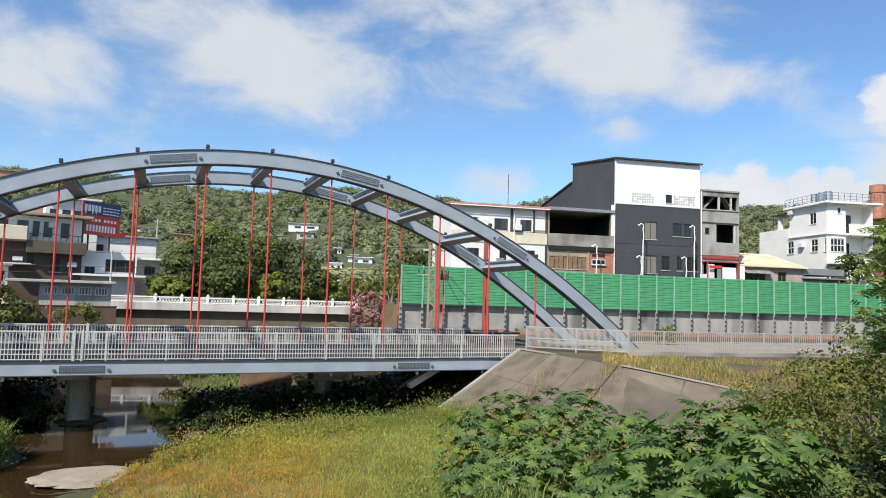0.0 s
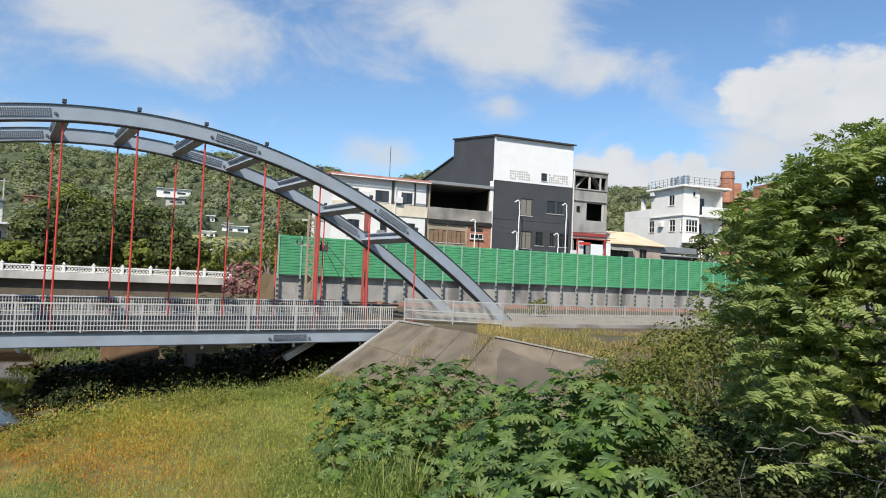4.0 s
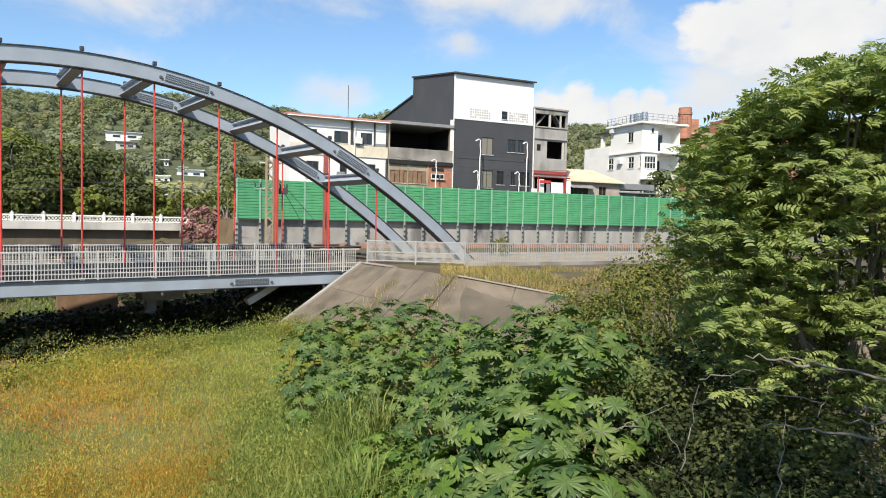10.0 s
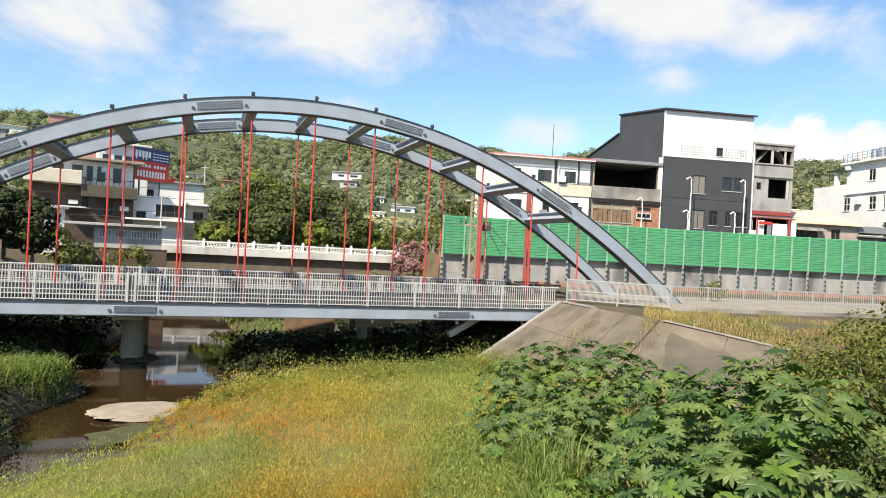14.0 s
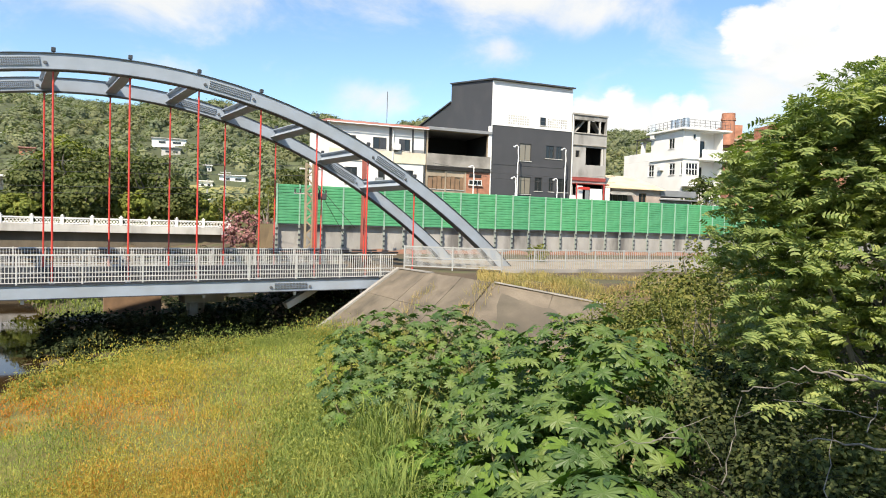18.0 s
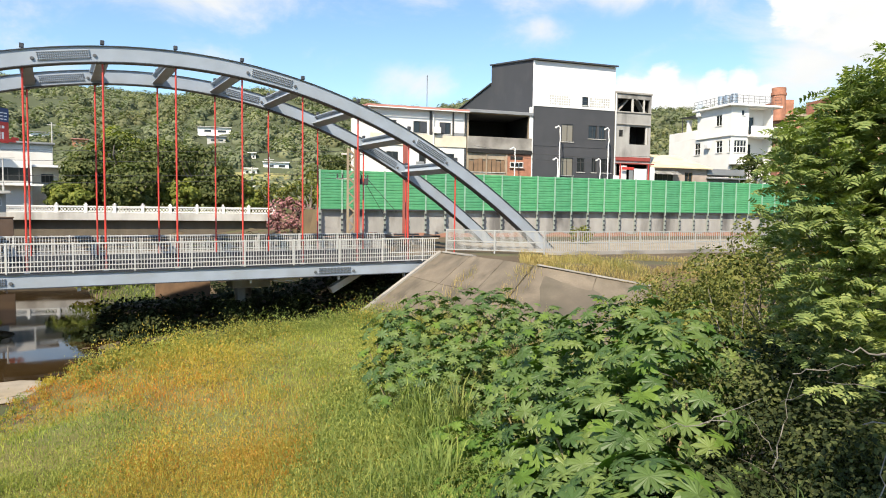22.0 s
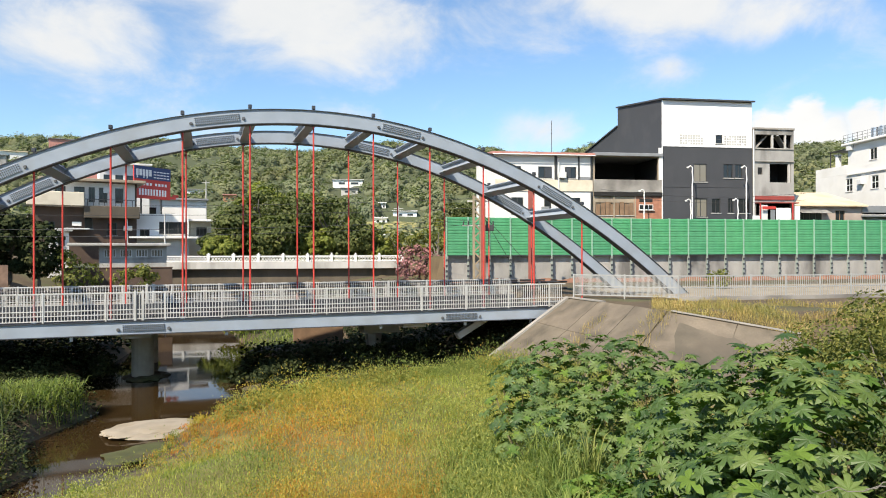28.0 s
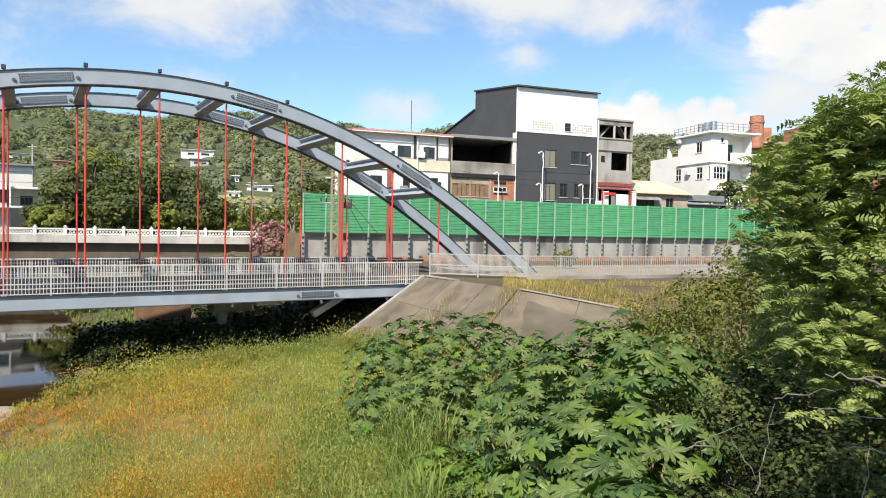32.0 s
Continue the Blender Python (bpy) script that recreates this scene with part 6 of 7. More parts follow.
grass("orange_grass", M["grass_orange"], px[orange], py[orange], pz[orange], hh[orange], ww[orange], ln[orange], "rust-orange patch of meadow grass in seed")
isy = isg & ~orange
grass("golden_grass", M["grass_gold"], px[isy], py[isy], pz[isy], hh[isy] * 1.05, ww[isy], ln[isy], "golden and orange meadow grass on the river flat")
grass("meadow_grass", M["grass_green"], px[~isg], py[~isg], pz[~isg], hh[~isg], ww[~isg], ln[~isg], "lush green meadow grass on the river flat")
# seed heads
k = rng.choice(np.flatnonzero(isg), 1800)
me = scatter("seed_heads", M["grass_gold"], [(-0.09, 0, 0), (0.09, 0, 0), (0.13, 0.2, 0.6), (0, 0.45, 1.0), (-0.13, 0.2, 0.5)], [(0, 1, 2, 3, 4)], np.stack((px[k], py[k], pz[k] + hh[k] * 0.8), -1), rng.uniform(0.03, 0.06, 1800), rng.uniform(0, 6.28, 1800), rng.uniform(0, 1.2, 1800), rng.uniform(0, 6.28, 1800))
tagged(new("seed_heads", me), "yellow seed heads over the grass", "grass", kind="stuff")


# soft tussocks of fine-leaved weeds, from ankle to knee height, in the colours of the meadow
def tussocks(cnt, per, az0, az1, r0, r1, lo, hi):
    x, y, z, e = meadow_points(cnt, az0, az1, r0, r1)
    k = wave(x, y, 0.9, 51) + 0.6 * wave(x, y, 2.3, 52) + rng.normal(0, 0.25, len(x)) > -0.18
    x, y, z, e = x[k], y[k], z[k], e[k]
    gg, u = gold(x, y), rng.uniform(0, 1, len(x))
    warm = np.exp(-(((x + 8.6) / 2.8) ** 2 + ((y - 20.4) / 1.8) ** 2)) + np.exp(-(((x + 5.0) / 1.7) ** 2 + ((y - 18.3) / 1.5) ** 2)) + 0.5 * np.exp(-(((x + 3.2) / 2.0) ** 2 + ((y - 14.0) / 2.0) ** 2))
    kind = np.where(u < gg * 0.9, np.where(rng.uniform(0, 1, len(x)) < 0.55 * warm, 0, 1), np.where(wave(x, y, 0.7, 53) > 0.12, 3, 2))
    tall = rng.uniform(lo, hi, len(x)) * np.clip(0.25 + e / 4.5, 0.25, 1) * (1 + 0.9 * wave(x, y, 1.1, 54))
    for i, (mat, lab) in enumerate((("grass_orange", "rust-orange seeding weeds in soft tussocks"), ("grass_gold", "golden flowering weeds in soft tussocks"), ("weed", "pale green fine-leaved weeds in soft tussocks"), ("long_grass", "grey-green fine-leaved weeds in soft tussocks"))):
        q = kind == i
        n = int(q.sum())
        if not n:
            continue
        d = rng.normal(size=(n, per, 3)) * (tall[q][:, None, None] * np.array((0.42, 0.42, 0.3)))
        pts = np.stack((x[q], y[q], z[q] + tall[q] * 0.5), -1)[:, None, :] + d
        pts[..., 2] = np.maximum(pts[..., 2], z[q][:, None] + 0.02)
        pts = pts.reshape(-1, 3)
        m = len(pts)
        leaf = rng.uniform(0.6, 1.3, m) * np.repeat(np.clip(np.hypot(x[q], y[q]) / 340, 0.032, 0.08), per)
        me = scatter("meadow_weeds", M[mat], SPEAR_V, SPEAR_F, pts, leaf, rng.uniform(0, 6.28, m), rng.normal(0.35, 0.5, m), rng.uniform(0, 6.28, m))
        tagged(new("meadow_weeds", me), lab, "weeds", kind="stuff")


SPEAR_V, SPEAR_F = [(-0.16, 0, 0), (0.16, 0, 0), (0.12, 0.35, 0.7), (-0.1, 0.45, 0.9)], [(0, 1, 2, 3)]
tussocks(3000, 66, -44, 20, 7, 15, 0.25, 0.7)
tussocks(4400, 48, -46, 14, 15, 33, 0.35, 0.95)


def leafy(points, size, mat, name, up=0.35):
    n = len(points)
    return scatter(name, mat, LEAF_V, LEAF_F, points, rng.uniform(0.6, 1.35, n) * size, rng.uniform(0, 6.28, n), rng.normal(up, 0.55, n), rng.uniform(0, 6.28, n))


def crown(name, mat, n, c, rad, clumps, clump_r, leaf, shape=(LEAF_V, LEAF_F), floor_z=0.0):
    """An uneven crown: many leafy clumps near the outside of an ellipsoid, leaves facing out of their clump."""
    cc = unit(rng.normal(size=(clumps, 3))) * rng.uniform(0.45, 1.0, (clumps, 1)) ** 0.6
    which = rng.integers(0, clumps, n)
    d = unit(rng.normal(size=(n, 3)) + np.array((0, 0, 0.25)))
    q = d * rng.uniform(0.45, 1, (n, 1)) ** 0.5 * rng.uniform(0.6, 1.3, (clumps, 1))[which] * clump_r * np.array((1.15, 1.15, 0.8))
    pts = np.asarray(c) + cc[which] * np.asarray(rad) + q
    pts[:, 2] = np.maximum(pts[:, 2], floor_z)
    return facing(name, mat, shape[0], shape[1], pts, rng.uniform(0.6, 1.35, n) * leaf, d + cc[which] * 0.4 + np.array((0, 0, 0.35)) + rng.normal(size=(n, 3)) * 0.45)


def limb(bm, a, b, r0, r1, wob=0.15, steps=5):
    a, b = Vector(a), Vector(b)
    pts = [a.lerp(b, i / steps) + Vector(rng.normal(size=3)) * wob * (0 if i in (0, steps) else (b - a).length * 0.12) for i in range(steps + 1)]
    tube(bm, pts, [r0 + (r1 - r0) * i / steps for i in range(steps + 1)], 7)
    return b


def tree(az, d, base, top, wide, mat, leaves, leaf, label, name="tree", trunk_h=0.35, group="", clumps=26, category="tree"):
    x, y, _ = polar(az, d)
    ob = thing(name, pose(x, y, base), label, category, group)
    h = top - base
    slim = 0.2 if category == "shrub" else 1.0
    bm = bmesh.new()
    fork = limb(bm, (0, 0, -0.3), (0.1, 0, h * trunk_h), 0.03 * h * slim, 0.02 * h * slim)
    for i in range(6):
        a = rng.uniform(0, 6.28)
        limb(bm, fork, (math.cos(a) * wide * 0.3, math.sin(a) * wide * 0.3, h * rng.uniform(0.6, 0.85)), 0.016 * h * slim, 0.006 * h * slim)
    part("trunk", bm, M["bark"], ob)
    part("crown", crown("crown", mat, leaves, (0, 0, h * 0.56), (wide / 2, wide / 2, h * 0.44), clumps, wide * 0.13 + 0.1, leaf, floor_z=0.05 * h), None, ob)
    return ob


# dark broadleaf trees behind the balustrade
for az_, d_, top, wide in ((-20.8, 88, 8.6, 6.0), (-19.3, 92, 11.3, 9.5), (-16.4, 90, 10.9, 9.5), (-13.6, 88, 9.6, 8.5), (-11.6, 86, 6.8, 6), (-17.8, 84, 7.0, 6.5), (-22.6, 84, 4.8, 3.4)):
    tree(az_, d_, 1.4, top, wide, M["leaf_dark"], 4200, 0.46, "dense dark green broadleaf tree behind the balustrade", group="bank trees", clumps=40)
for az_, d_, top, wide in ((-20.6, 95, 9.4, 6.5), (-18.4, 97, 12.4, 6.5), (-14.6, 84, 5.6, 4.0), (-22.2, 82, 4.6, 3.4), (-9.8, 86, 5.0, 4.0), (-15.2, 95, 11.0, 5.0)):
    tree(az_, d_, 1.4, top, wide, M["leaf_bright"], 2600, 0.44, "yellow-green leafy tree on the river bank", group="bank trees", clumps=30)
tree(-39.3, 66, 0.3, 6.4, 6.0, M["leaf_deep"], 4200, 0.4, "dark green tree with small pale blossoms beside the brick wall")
tree(-36.6, 67, 0.3, 7.0, 4.4, M["leaf_deep"], 3600, 0.38, "dark upright evergreen tree by the houses")
tree(-34.8, 66, 0.3, 5.6, 4.0, M["leaf_deep"], 2600, 0.38, "dark upright evergreen tree by the houses")
tree(-28.5, 64, -1.2, 1.7, 3.4, M["leaf_olive"], 900, 0.3, "grey-green shrub by the shed", "shrub", category="shrub")
tree(-32.6, 65, -1.2, 2.9, 4.4, M["leaf_olive"], 900, 0.3, "yellow-green shrub by the shed", "shrub", category="shrub")
tree(-6.3, 66, -0.4, 3.3, 4.2, M["leaf_pink"], 1600, 0.28, "dusty pink flowering shrub at the end of the balustrade", "flowering_shrub", category="shrub")
tree(-4.6, 70, -0.4, 6.2, 4.5, M["leaf_olive"], 1500, 0.35, "olive-green tree beside the noise barrier")
tree(-7.6, 92, 1.0, 5.4, 6.0, M["leaf_olive"], 1500, 0.4, "yellow-green tree on the bank")
tree(-3.2, 82, 1.0, 8.2, 6.5, M["leaf_dark"], 1600, 0.45, "dark tree behind the noise barrier")
tree(-1.8, 86, 1.0, 9.0, 6.0, M["leaf_dark"], 1500, 0.45, "dark tree behind the noise barrier")
tree(17.9, 46, 0.3, 1.75, 1.5, M["leaf_olive"], 420, 0.16, "small sapling on the path verge", "sapling", category="sapling")
tree(31.2, 92, 2.4, 9.5, 7, M["leaf_dark"], 1600, 0.5, "dark green tree beside the brick building")
# woodland on the hills
SPRIG_V, SPRIG_F = [(0, 0, 0), (0.4, 0.45, 0.06), (0, 1, 0), (-0.4, 0.5, 0.06)], [(0, 1, 2, 3)]


ico = bmesh.new()
bmesh.ops.create_icosphere(ico, subdivisions=1, radius=1.0)
ICO_V, ICO_F = [tuple(v.co) for v in ico.verts], [tuple(v.index for v in f.verts) for f in ico.faces]
ico.free()


def woodland(n, mat, size, label):
    x, y = wedge(n, -50, 48, 112, 440)
    a, r = np.degrees(np.arctan2(x, y)), np.hypot(x, y)
    ok = np.ones(len(x), bool)
    for a0, a1, d in HILL_HOMES:
        ok &= ~((a > a0 - 0.35) & (a < a1 + 0.35) & (r > d - 9) & (r < d + 9))
    ok &= ~((a > FIELD[0] - 0.5) & (a < FIELD[1] + 0.5) & (r > 140) & (r < FIELD[3] + 2))
    x, y = x[ok], y[ok]
    z = ground_z(x, y)
    rad = rng.uniform(0.6, 1.25, len(x)) * size * (1.05 - 0.3 * smooth(220, 420, np.hypot(x, y)))
    lumps, per = 9, 12
    d1 = unit(rng.normal(size=(len(x), lumps, 3)))
    d1[..., 2] = np.abs(d1[..., 2]) * 1.1 - 0.1
    d2 = unit(rng.normal(size=(len(x), lumps, per, 3)) + np.array((0, 0, 0.5)))
    tall = np.stack((rad, rad, rad * rng.uniform(0.8, 1.2, len(x))), -1)
    pts = np.stack((x, y, z + 0.4), -1)[:, None, None, :] + (d1[:, :, None, :] * 0.68 + d2 * rng.uniform(0.2, 0.46, d2.shape[:3])[..., None]) * tall[:, None, None, :]
    nrm = d2 * 0.6 + d1[:, :, None, :] * 0.8 + np.array((0, 0, 0.4)) + rng.normal(size=d2.shape) * 0.12
    k = len(x) * lumps * per
    me = facing("woodland", mat, SPRIG_V, SPRIG_F, pts.reshape(-1, 3), np.repeat(rad, lumps * per) * rng.uniform(0.13, 0.33, k), nrm.reshape(-1, 3))
    tagged(new("woodland", me), label, "woodland", kind="stuff")
    # the shaded inside of each crown
    core = np.stack((x, y, z + 0.3), -1)[:, None, :] + np.asarray(ICO_V)[None] * tall[:, None, :] * 0.6
    fl = np.asarray(ICO_F).ravel()
    me = raw_mesh("woodland_inner", core, (fl[None] + (np.arange(len(x)) * len(ICO_V))[:, None]).ravel(), np.full(len(x) * len(ICO_F), 3), mat, True)
    tagged(new("woodland_inner", me), "shaded inner foliage of the hill trees", "woodland", kind="stuff")


woodland(2300, M["leaf_hill"], 4.0, "dense olive-green woodland covering the hills")
woodland(1000, M["leaf_hill_lime"], 3.7, "paler yellow-green trees among the hill woodland")
woodland(1100, M["leaf_hill_dark"], 4.1, "dark green trees among the hill woodland")

# undergrowth along the banks and under the bridges, shade put into its leaf colour
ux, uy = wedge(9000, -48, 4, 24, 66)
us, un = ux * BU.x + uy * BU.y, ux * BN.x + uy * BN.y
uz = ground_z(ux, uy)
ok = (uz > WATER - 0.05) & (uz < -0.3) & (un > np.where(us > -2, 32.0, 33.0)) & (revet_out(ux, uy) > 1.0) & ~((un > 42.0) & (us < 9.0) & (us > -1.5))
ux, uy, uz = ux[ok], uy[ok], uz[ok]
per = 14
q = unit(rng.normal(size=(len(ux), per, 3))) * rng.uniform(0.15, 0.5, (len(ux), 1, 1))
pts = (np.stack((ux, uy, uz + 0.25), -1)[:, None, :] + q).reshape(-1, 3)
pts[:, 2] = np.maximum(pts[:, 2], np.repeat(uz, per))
tagged(new("undergrowth", leafy(pts, 0.24, M["leaf_deep"], "undergrowth")), "scrubby undergrowth beneath the bridges, shade painted into its near-black green", "undergrowth", kind="stuff")
# scrub beyond n 30 gets the near-black leaf as painted shade
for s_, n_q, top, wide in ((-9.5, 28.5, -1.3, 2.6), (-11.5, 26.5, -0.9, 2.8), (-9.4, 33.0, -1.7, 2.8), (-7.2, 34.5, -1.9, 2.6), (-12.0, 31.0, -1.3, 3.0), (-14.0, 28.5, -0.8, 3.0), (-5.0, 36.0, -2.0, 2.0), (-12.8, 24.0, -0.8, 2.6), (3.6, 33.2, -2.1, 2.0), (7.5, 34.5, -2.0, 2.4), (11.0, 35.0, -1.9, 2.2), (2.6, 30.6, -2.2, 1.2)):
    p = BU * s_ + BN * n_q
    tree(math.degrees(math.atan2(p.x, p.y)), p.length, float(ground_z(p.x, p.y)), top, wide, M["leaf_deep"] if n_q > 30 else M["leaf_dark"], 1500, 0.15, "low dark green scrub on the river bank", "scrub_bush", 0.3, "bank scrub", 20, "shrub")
# brighter leaf colour paints the sunlit patch past the bridges
for s_, n_q, top, wide in ((-9.0, 48.5, -1.7, 3.4), (-6.8, 49.5, -1.9, 2.6), (2.5, 49.0, -1.9, 3.0), (5.2, 49.5, -1.8, 3.0)):
    p = BU * s_ + BN * n_q
    tree(math.degrees(math.atan2(p.x, p.y)), p.length, min(float(ground_z(p.x, p.y)), top - 0.8), top, wide, M["leaf_bright"], 1100, 0.2, "sunlit yellow-green scrub on the far bank", "scrub_bush", 0.3, "bank scrub", 18, "shrub")
# weeds covering the left bank, coloured near-black for its shade
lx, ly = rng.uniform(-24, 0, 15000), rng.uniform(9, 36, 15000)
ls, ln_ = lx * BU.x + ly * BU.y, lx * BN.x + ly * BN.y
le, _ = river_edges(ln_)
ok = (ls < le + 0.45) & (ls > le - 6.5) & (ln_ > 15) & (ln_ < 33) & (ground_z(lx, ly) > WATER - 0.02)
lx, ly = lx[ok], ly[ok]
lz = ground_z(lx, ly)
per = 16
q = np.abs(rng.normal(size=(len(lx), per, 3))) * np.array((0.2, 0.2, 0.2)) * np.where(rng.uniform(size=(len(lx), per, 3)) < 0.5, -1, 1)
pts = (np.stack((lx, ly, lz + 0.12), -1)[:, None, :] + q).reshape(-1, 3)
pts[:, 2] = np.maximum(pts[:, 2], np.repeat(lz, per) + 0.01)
tagged(new("bank_weeds", leafy(pts, 0.11, M["leaf_deep"], "bank_weeds")), "weeds covering the river bank, shade painted into their dark green", "weeds", kind="stuff")
for s_, n_q, top, wide in ((-8.8, 22.3, -1.6, 2.4), (-9.3, 24.0, -1.2, 2.6), (-9.0, 26.0, -1.4, 2.4), (-8.2, 28.2, -1.9, 2.2), (-9.6, 20.2, -1.5, 2.2), (-7.9, 20.6, -2.3, 1.4), (-8.4, 30.6, -1.9, 2.4)):
    p = BU * s_ + BN * n_q
    tree(math.degrees(math.atan2(p.x, p.y)), p.length, float(ground_z(p.x, p.y)), top, wide, M["leaf_dark"], 1800, 0.13, "low dark green scrub on the river bank", "scrub_bush", 0.3, "bank scrub", 24, "shrub")
# reeds on the left bank and long blades before the shrubs


def reeds(name, x, y, h, label, mat="reed", w=0.03, group=""):
    n = len(x)
    z = ground_z(x, y)
    me = scatter(name, M[mat], REED_V, REED_F, np.stack((x, y, z - 0.05), -1), np.stack((rng.uniform(0.7, 1.3, n) * w, h * 0.75, h), -1), rng.uniform(0, 6.28, n), rng.uniform(0, 0.3, n), rng.uniform(0, 6.28, n))
    return tagged(new(name, me), label, "reeds", kind="stuff")


def bridge_xy(s, n):
    return s * BU.x + n * BN.x, s * BU.y + n * BN.y


x, y = bridge_xy(rng.normal(-8.6, 1.1, 2200), rng.normal(24.6, 1.7, 2200))
reeds("bank_reeds", x, y, rng.uniform(0.6, 1.3, 2200), "tall grey-green reeds on the river bank")
x, y = bridge_xy(rng.normal(-5.7, 0.8, 2000), rng.normal(27.3, 0.8, 2000))
keep = ground_z(x, y) > WATER + 0.05
xs_, ys_ = bridge_xy(rng.normal(-6.9, 0.8, 1300), rng.normal(20.3, 0.9, 1300))
wet = ground_z(xs_, ys_) > WATER + 0.02
reeds("shore_grass", xs_[wet], ys_[wet], rng.uniform(0.25, 0.55, int(wet.sum())), "long green grass trailing over the river edge", "long_grass")
x, y = x[keep], y[keep]
reeds("spit_weeds", x, y, rng.uniform(0.3, 0.9, len(x)), "bright green weeds on a stony spit", "long_grass")
x, y = bridge_xy(*(rng.normal(size=(2, 2600)) * np.array([[1.1], [1.7]]) + np.array([[6.0], [10.4]])))
reeds("long_grass", x, y, rng.uniform(0.6, 1.15, 2600), "long arching grass blades before the castor shrubs", "long_grass", w=0.013)
x, y = wedge(500, 13.0, 17.0, 16, 19)
reeds("dry_stalks", x, y, rng.uniform(1.3, 2.3, 500), "thin dry straw stalks beside the embankment", "dry", 0.012)
x, y = bridge_xy(rng.uniform(-2.5, 5.6, 1600), rng.uniform(44.0, 50.0, 1600))
keep = ground_z(x, y) > WATER + 0.02
x, y = x[keep], y[keep]
reeds("far_bank_grass", x, y, rng.uniform(0.12, 0.38, len(x)), "sunlit yellow-green grass on the bank beyond the bridges", "long_grass", 0.05)
# tall ragged weeds where the meadow ends
es = rng.uniform(0.5, 13, 420)
x, y = bridge_xy(es, MEADOW(es) + rng.normal(-0.3, 0.5, 420))
z = ground_z(x, y)
tall_ = rng.uniform(0.2, 0.6, 420) * (1 + 0.6 * wave(x, y, 1.4, 77))
per = 70
d = rng.normal(size=(420, per, 3)) * (tall_[:, None, None] * np.array((0.22, 0.22, 0.34)))
pts = np.stack((x, y, z + tall_ * 0.55), -1)[:, None, :] + d
pts[..., 2] = np.maximum(pts[..., 2], z[:, None] + 0.02)
pts = pts.reshape(-1, 3)
tagged(new("edge_weeds", leafy(pts, 0.06, M["weed"], "edge_weeds")), "tall ragged green weeds along the end of the meadow", "weeds", kind="stuff")
# rounded mounds of soft weeds between the meadow and the castor shrubs
wrng = np.random.default_rng(77)
az, far = np.radians(np.clip(wrng.normal(2.4, 2.9, 150), -8, 6)), wrng.uniform(10.5, 18.5, 150)
x, y = far * np.sin(az), far * np.cos(az)
z = ground_z(x, y)
broad = wrng.uniform(0.4, 0.85, 150)
grey = wave(x, y, 0.9, 91) + wrng.normal(0, 0.3, 150) > 0.1
per = 620
for mat, sel, lab in (("weed", ~grey, "bright green mounds of soft fine-leaved weeds"), ("long_grass", grey, "grey-green mounds of soft fine-leaved weeds")):
    n_ = int(sel.sum())
    d = wrng.normal(size=(n_, per, 3))
    d /= np.linalg.norm(d, axis=-1, keepdims=True)
    d[..., 2] = np.abs(d[..., 2])
    d *= (broad[sel][:, None] * wrng.uniform(0.6, 1.08, (n_, per)))[..., None] * np.array((0.9, 0.9, 1.1))
    pts = (np.stack((x[sel], y[sel], z[sel] + 0.1), -1)[:, None, :] + d).reshape(-1, 3)
    m = len(pts)
    me = scatter("weed_mounds", M[mat], SPEAR_V, SPEAR_F, pts, wrng.uniform(0.03, 0.085, m), wrng.uniform(0, 6.28, m), wrng.normal(0.4, 0.5, m), wrng.uniform(0, 6.28, m))
    tagged(new("weed_mounds", me), lab, "weeds", kind="stuff")
# clumps of long grass that arch over at the foot of the castor shrubs
ARCH_V, ARCH_F = [], []
for i in range(6):
    t = i / 5
    wd = 0.5 * (1 - t ** 2) + 0.04
    ARCH_V += [(-wd, 0.75 * t ** 1.6, math.sin(2.1 * t)), (wd, 0.75 * t ** 1.6, math.sin(2.1 * t))]
    if i:
        b = 2 * i
        ARCH_F += [(b - 2, b - 1, b + 1, b)]
for az_, d_, cnt, tall in ((4.4, 14.4, 90, 1.0), (5.6, 13.2, 110, 1.05), (6.6, 12.4, 90, 0.95), (4.9, 12.2, 90, 0.85), (6.0, 11.0, 100, 0.9), (7.3, 10.4, 80, 0.85), (6.0, 14.6, 90, 1.1), (7.8, 13.4, 80, 1.1), (3.6, 13.2, 70, 0.8), (5.2, 10.4, 70, 0.75)):
    cx, cy, _ = polar(az_, d_)
    x, y = cx + wrng.normal(0, 0.12, cnt), cy + wrng.normal(0, 0.12, cnt)
    me = scatter("arching_grass", M["long_grass"], ARCH_V, ARCH_F, np.stack((x, y, ground_z(x, y) - 0.03), -1), np.stack((wrng.uniform(0.016, 0.03, cnt), tall * wrng.uniform(0.6, 1.2, cnt), tall * wrng.uniform(0.9, 1.55, cnt)), -1), wrng.uniform(0, 6.28, cnt), wrng.uniform(0, 0.2, cnt), wrng.uniform(0, 6.28, cnt))
    tagged(new("arching_grass", me), "clump of long green grass blades arching over", "grass", "arching grass clumps", kind="stuff")
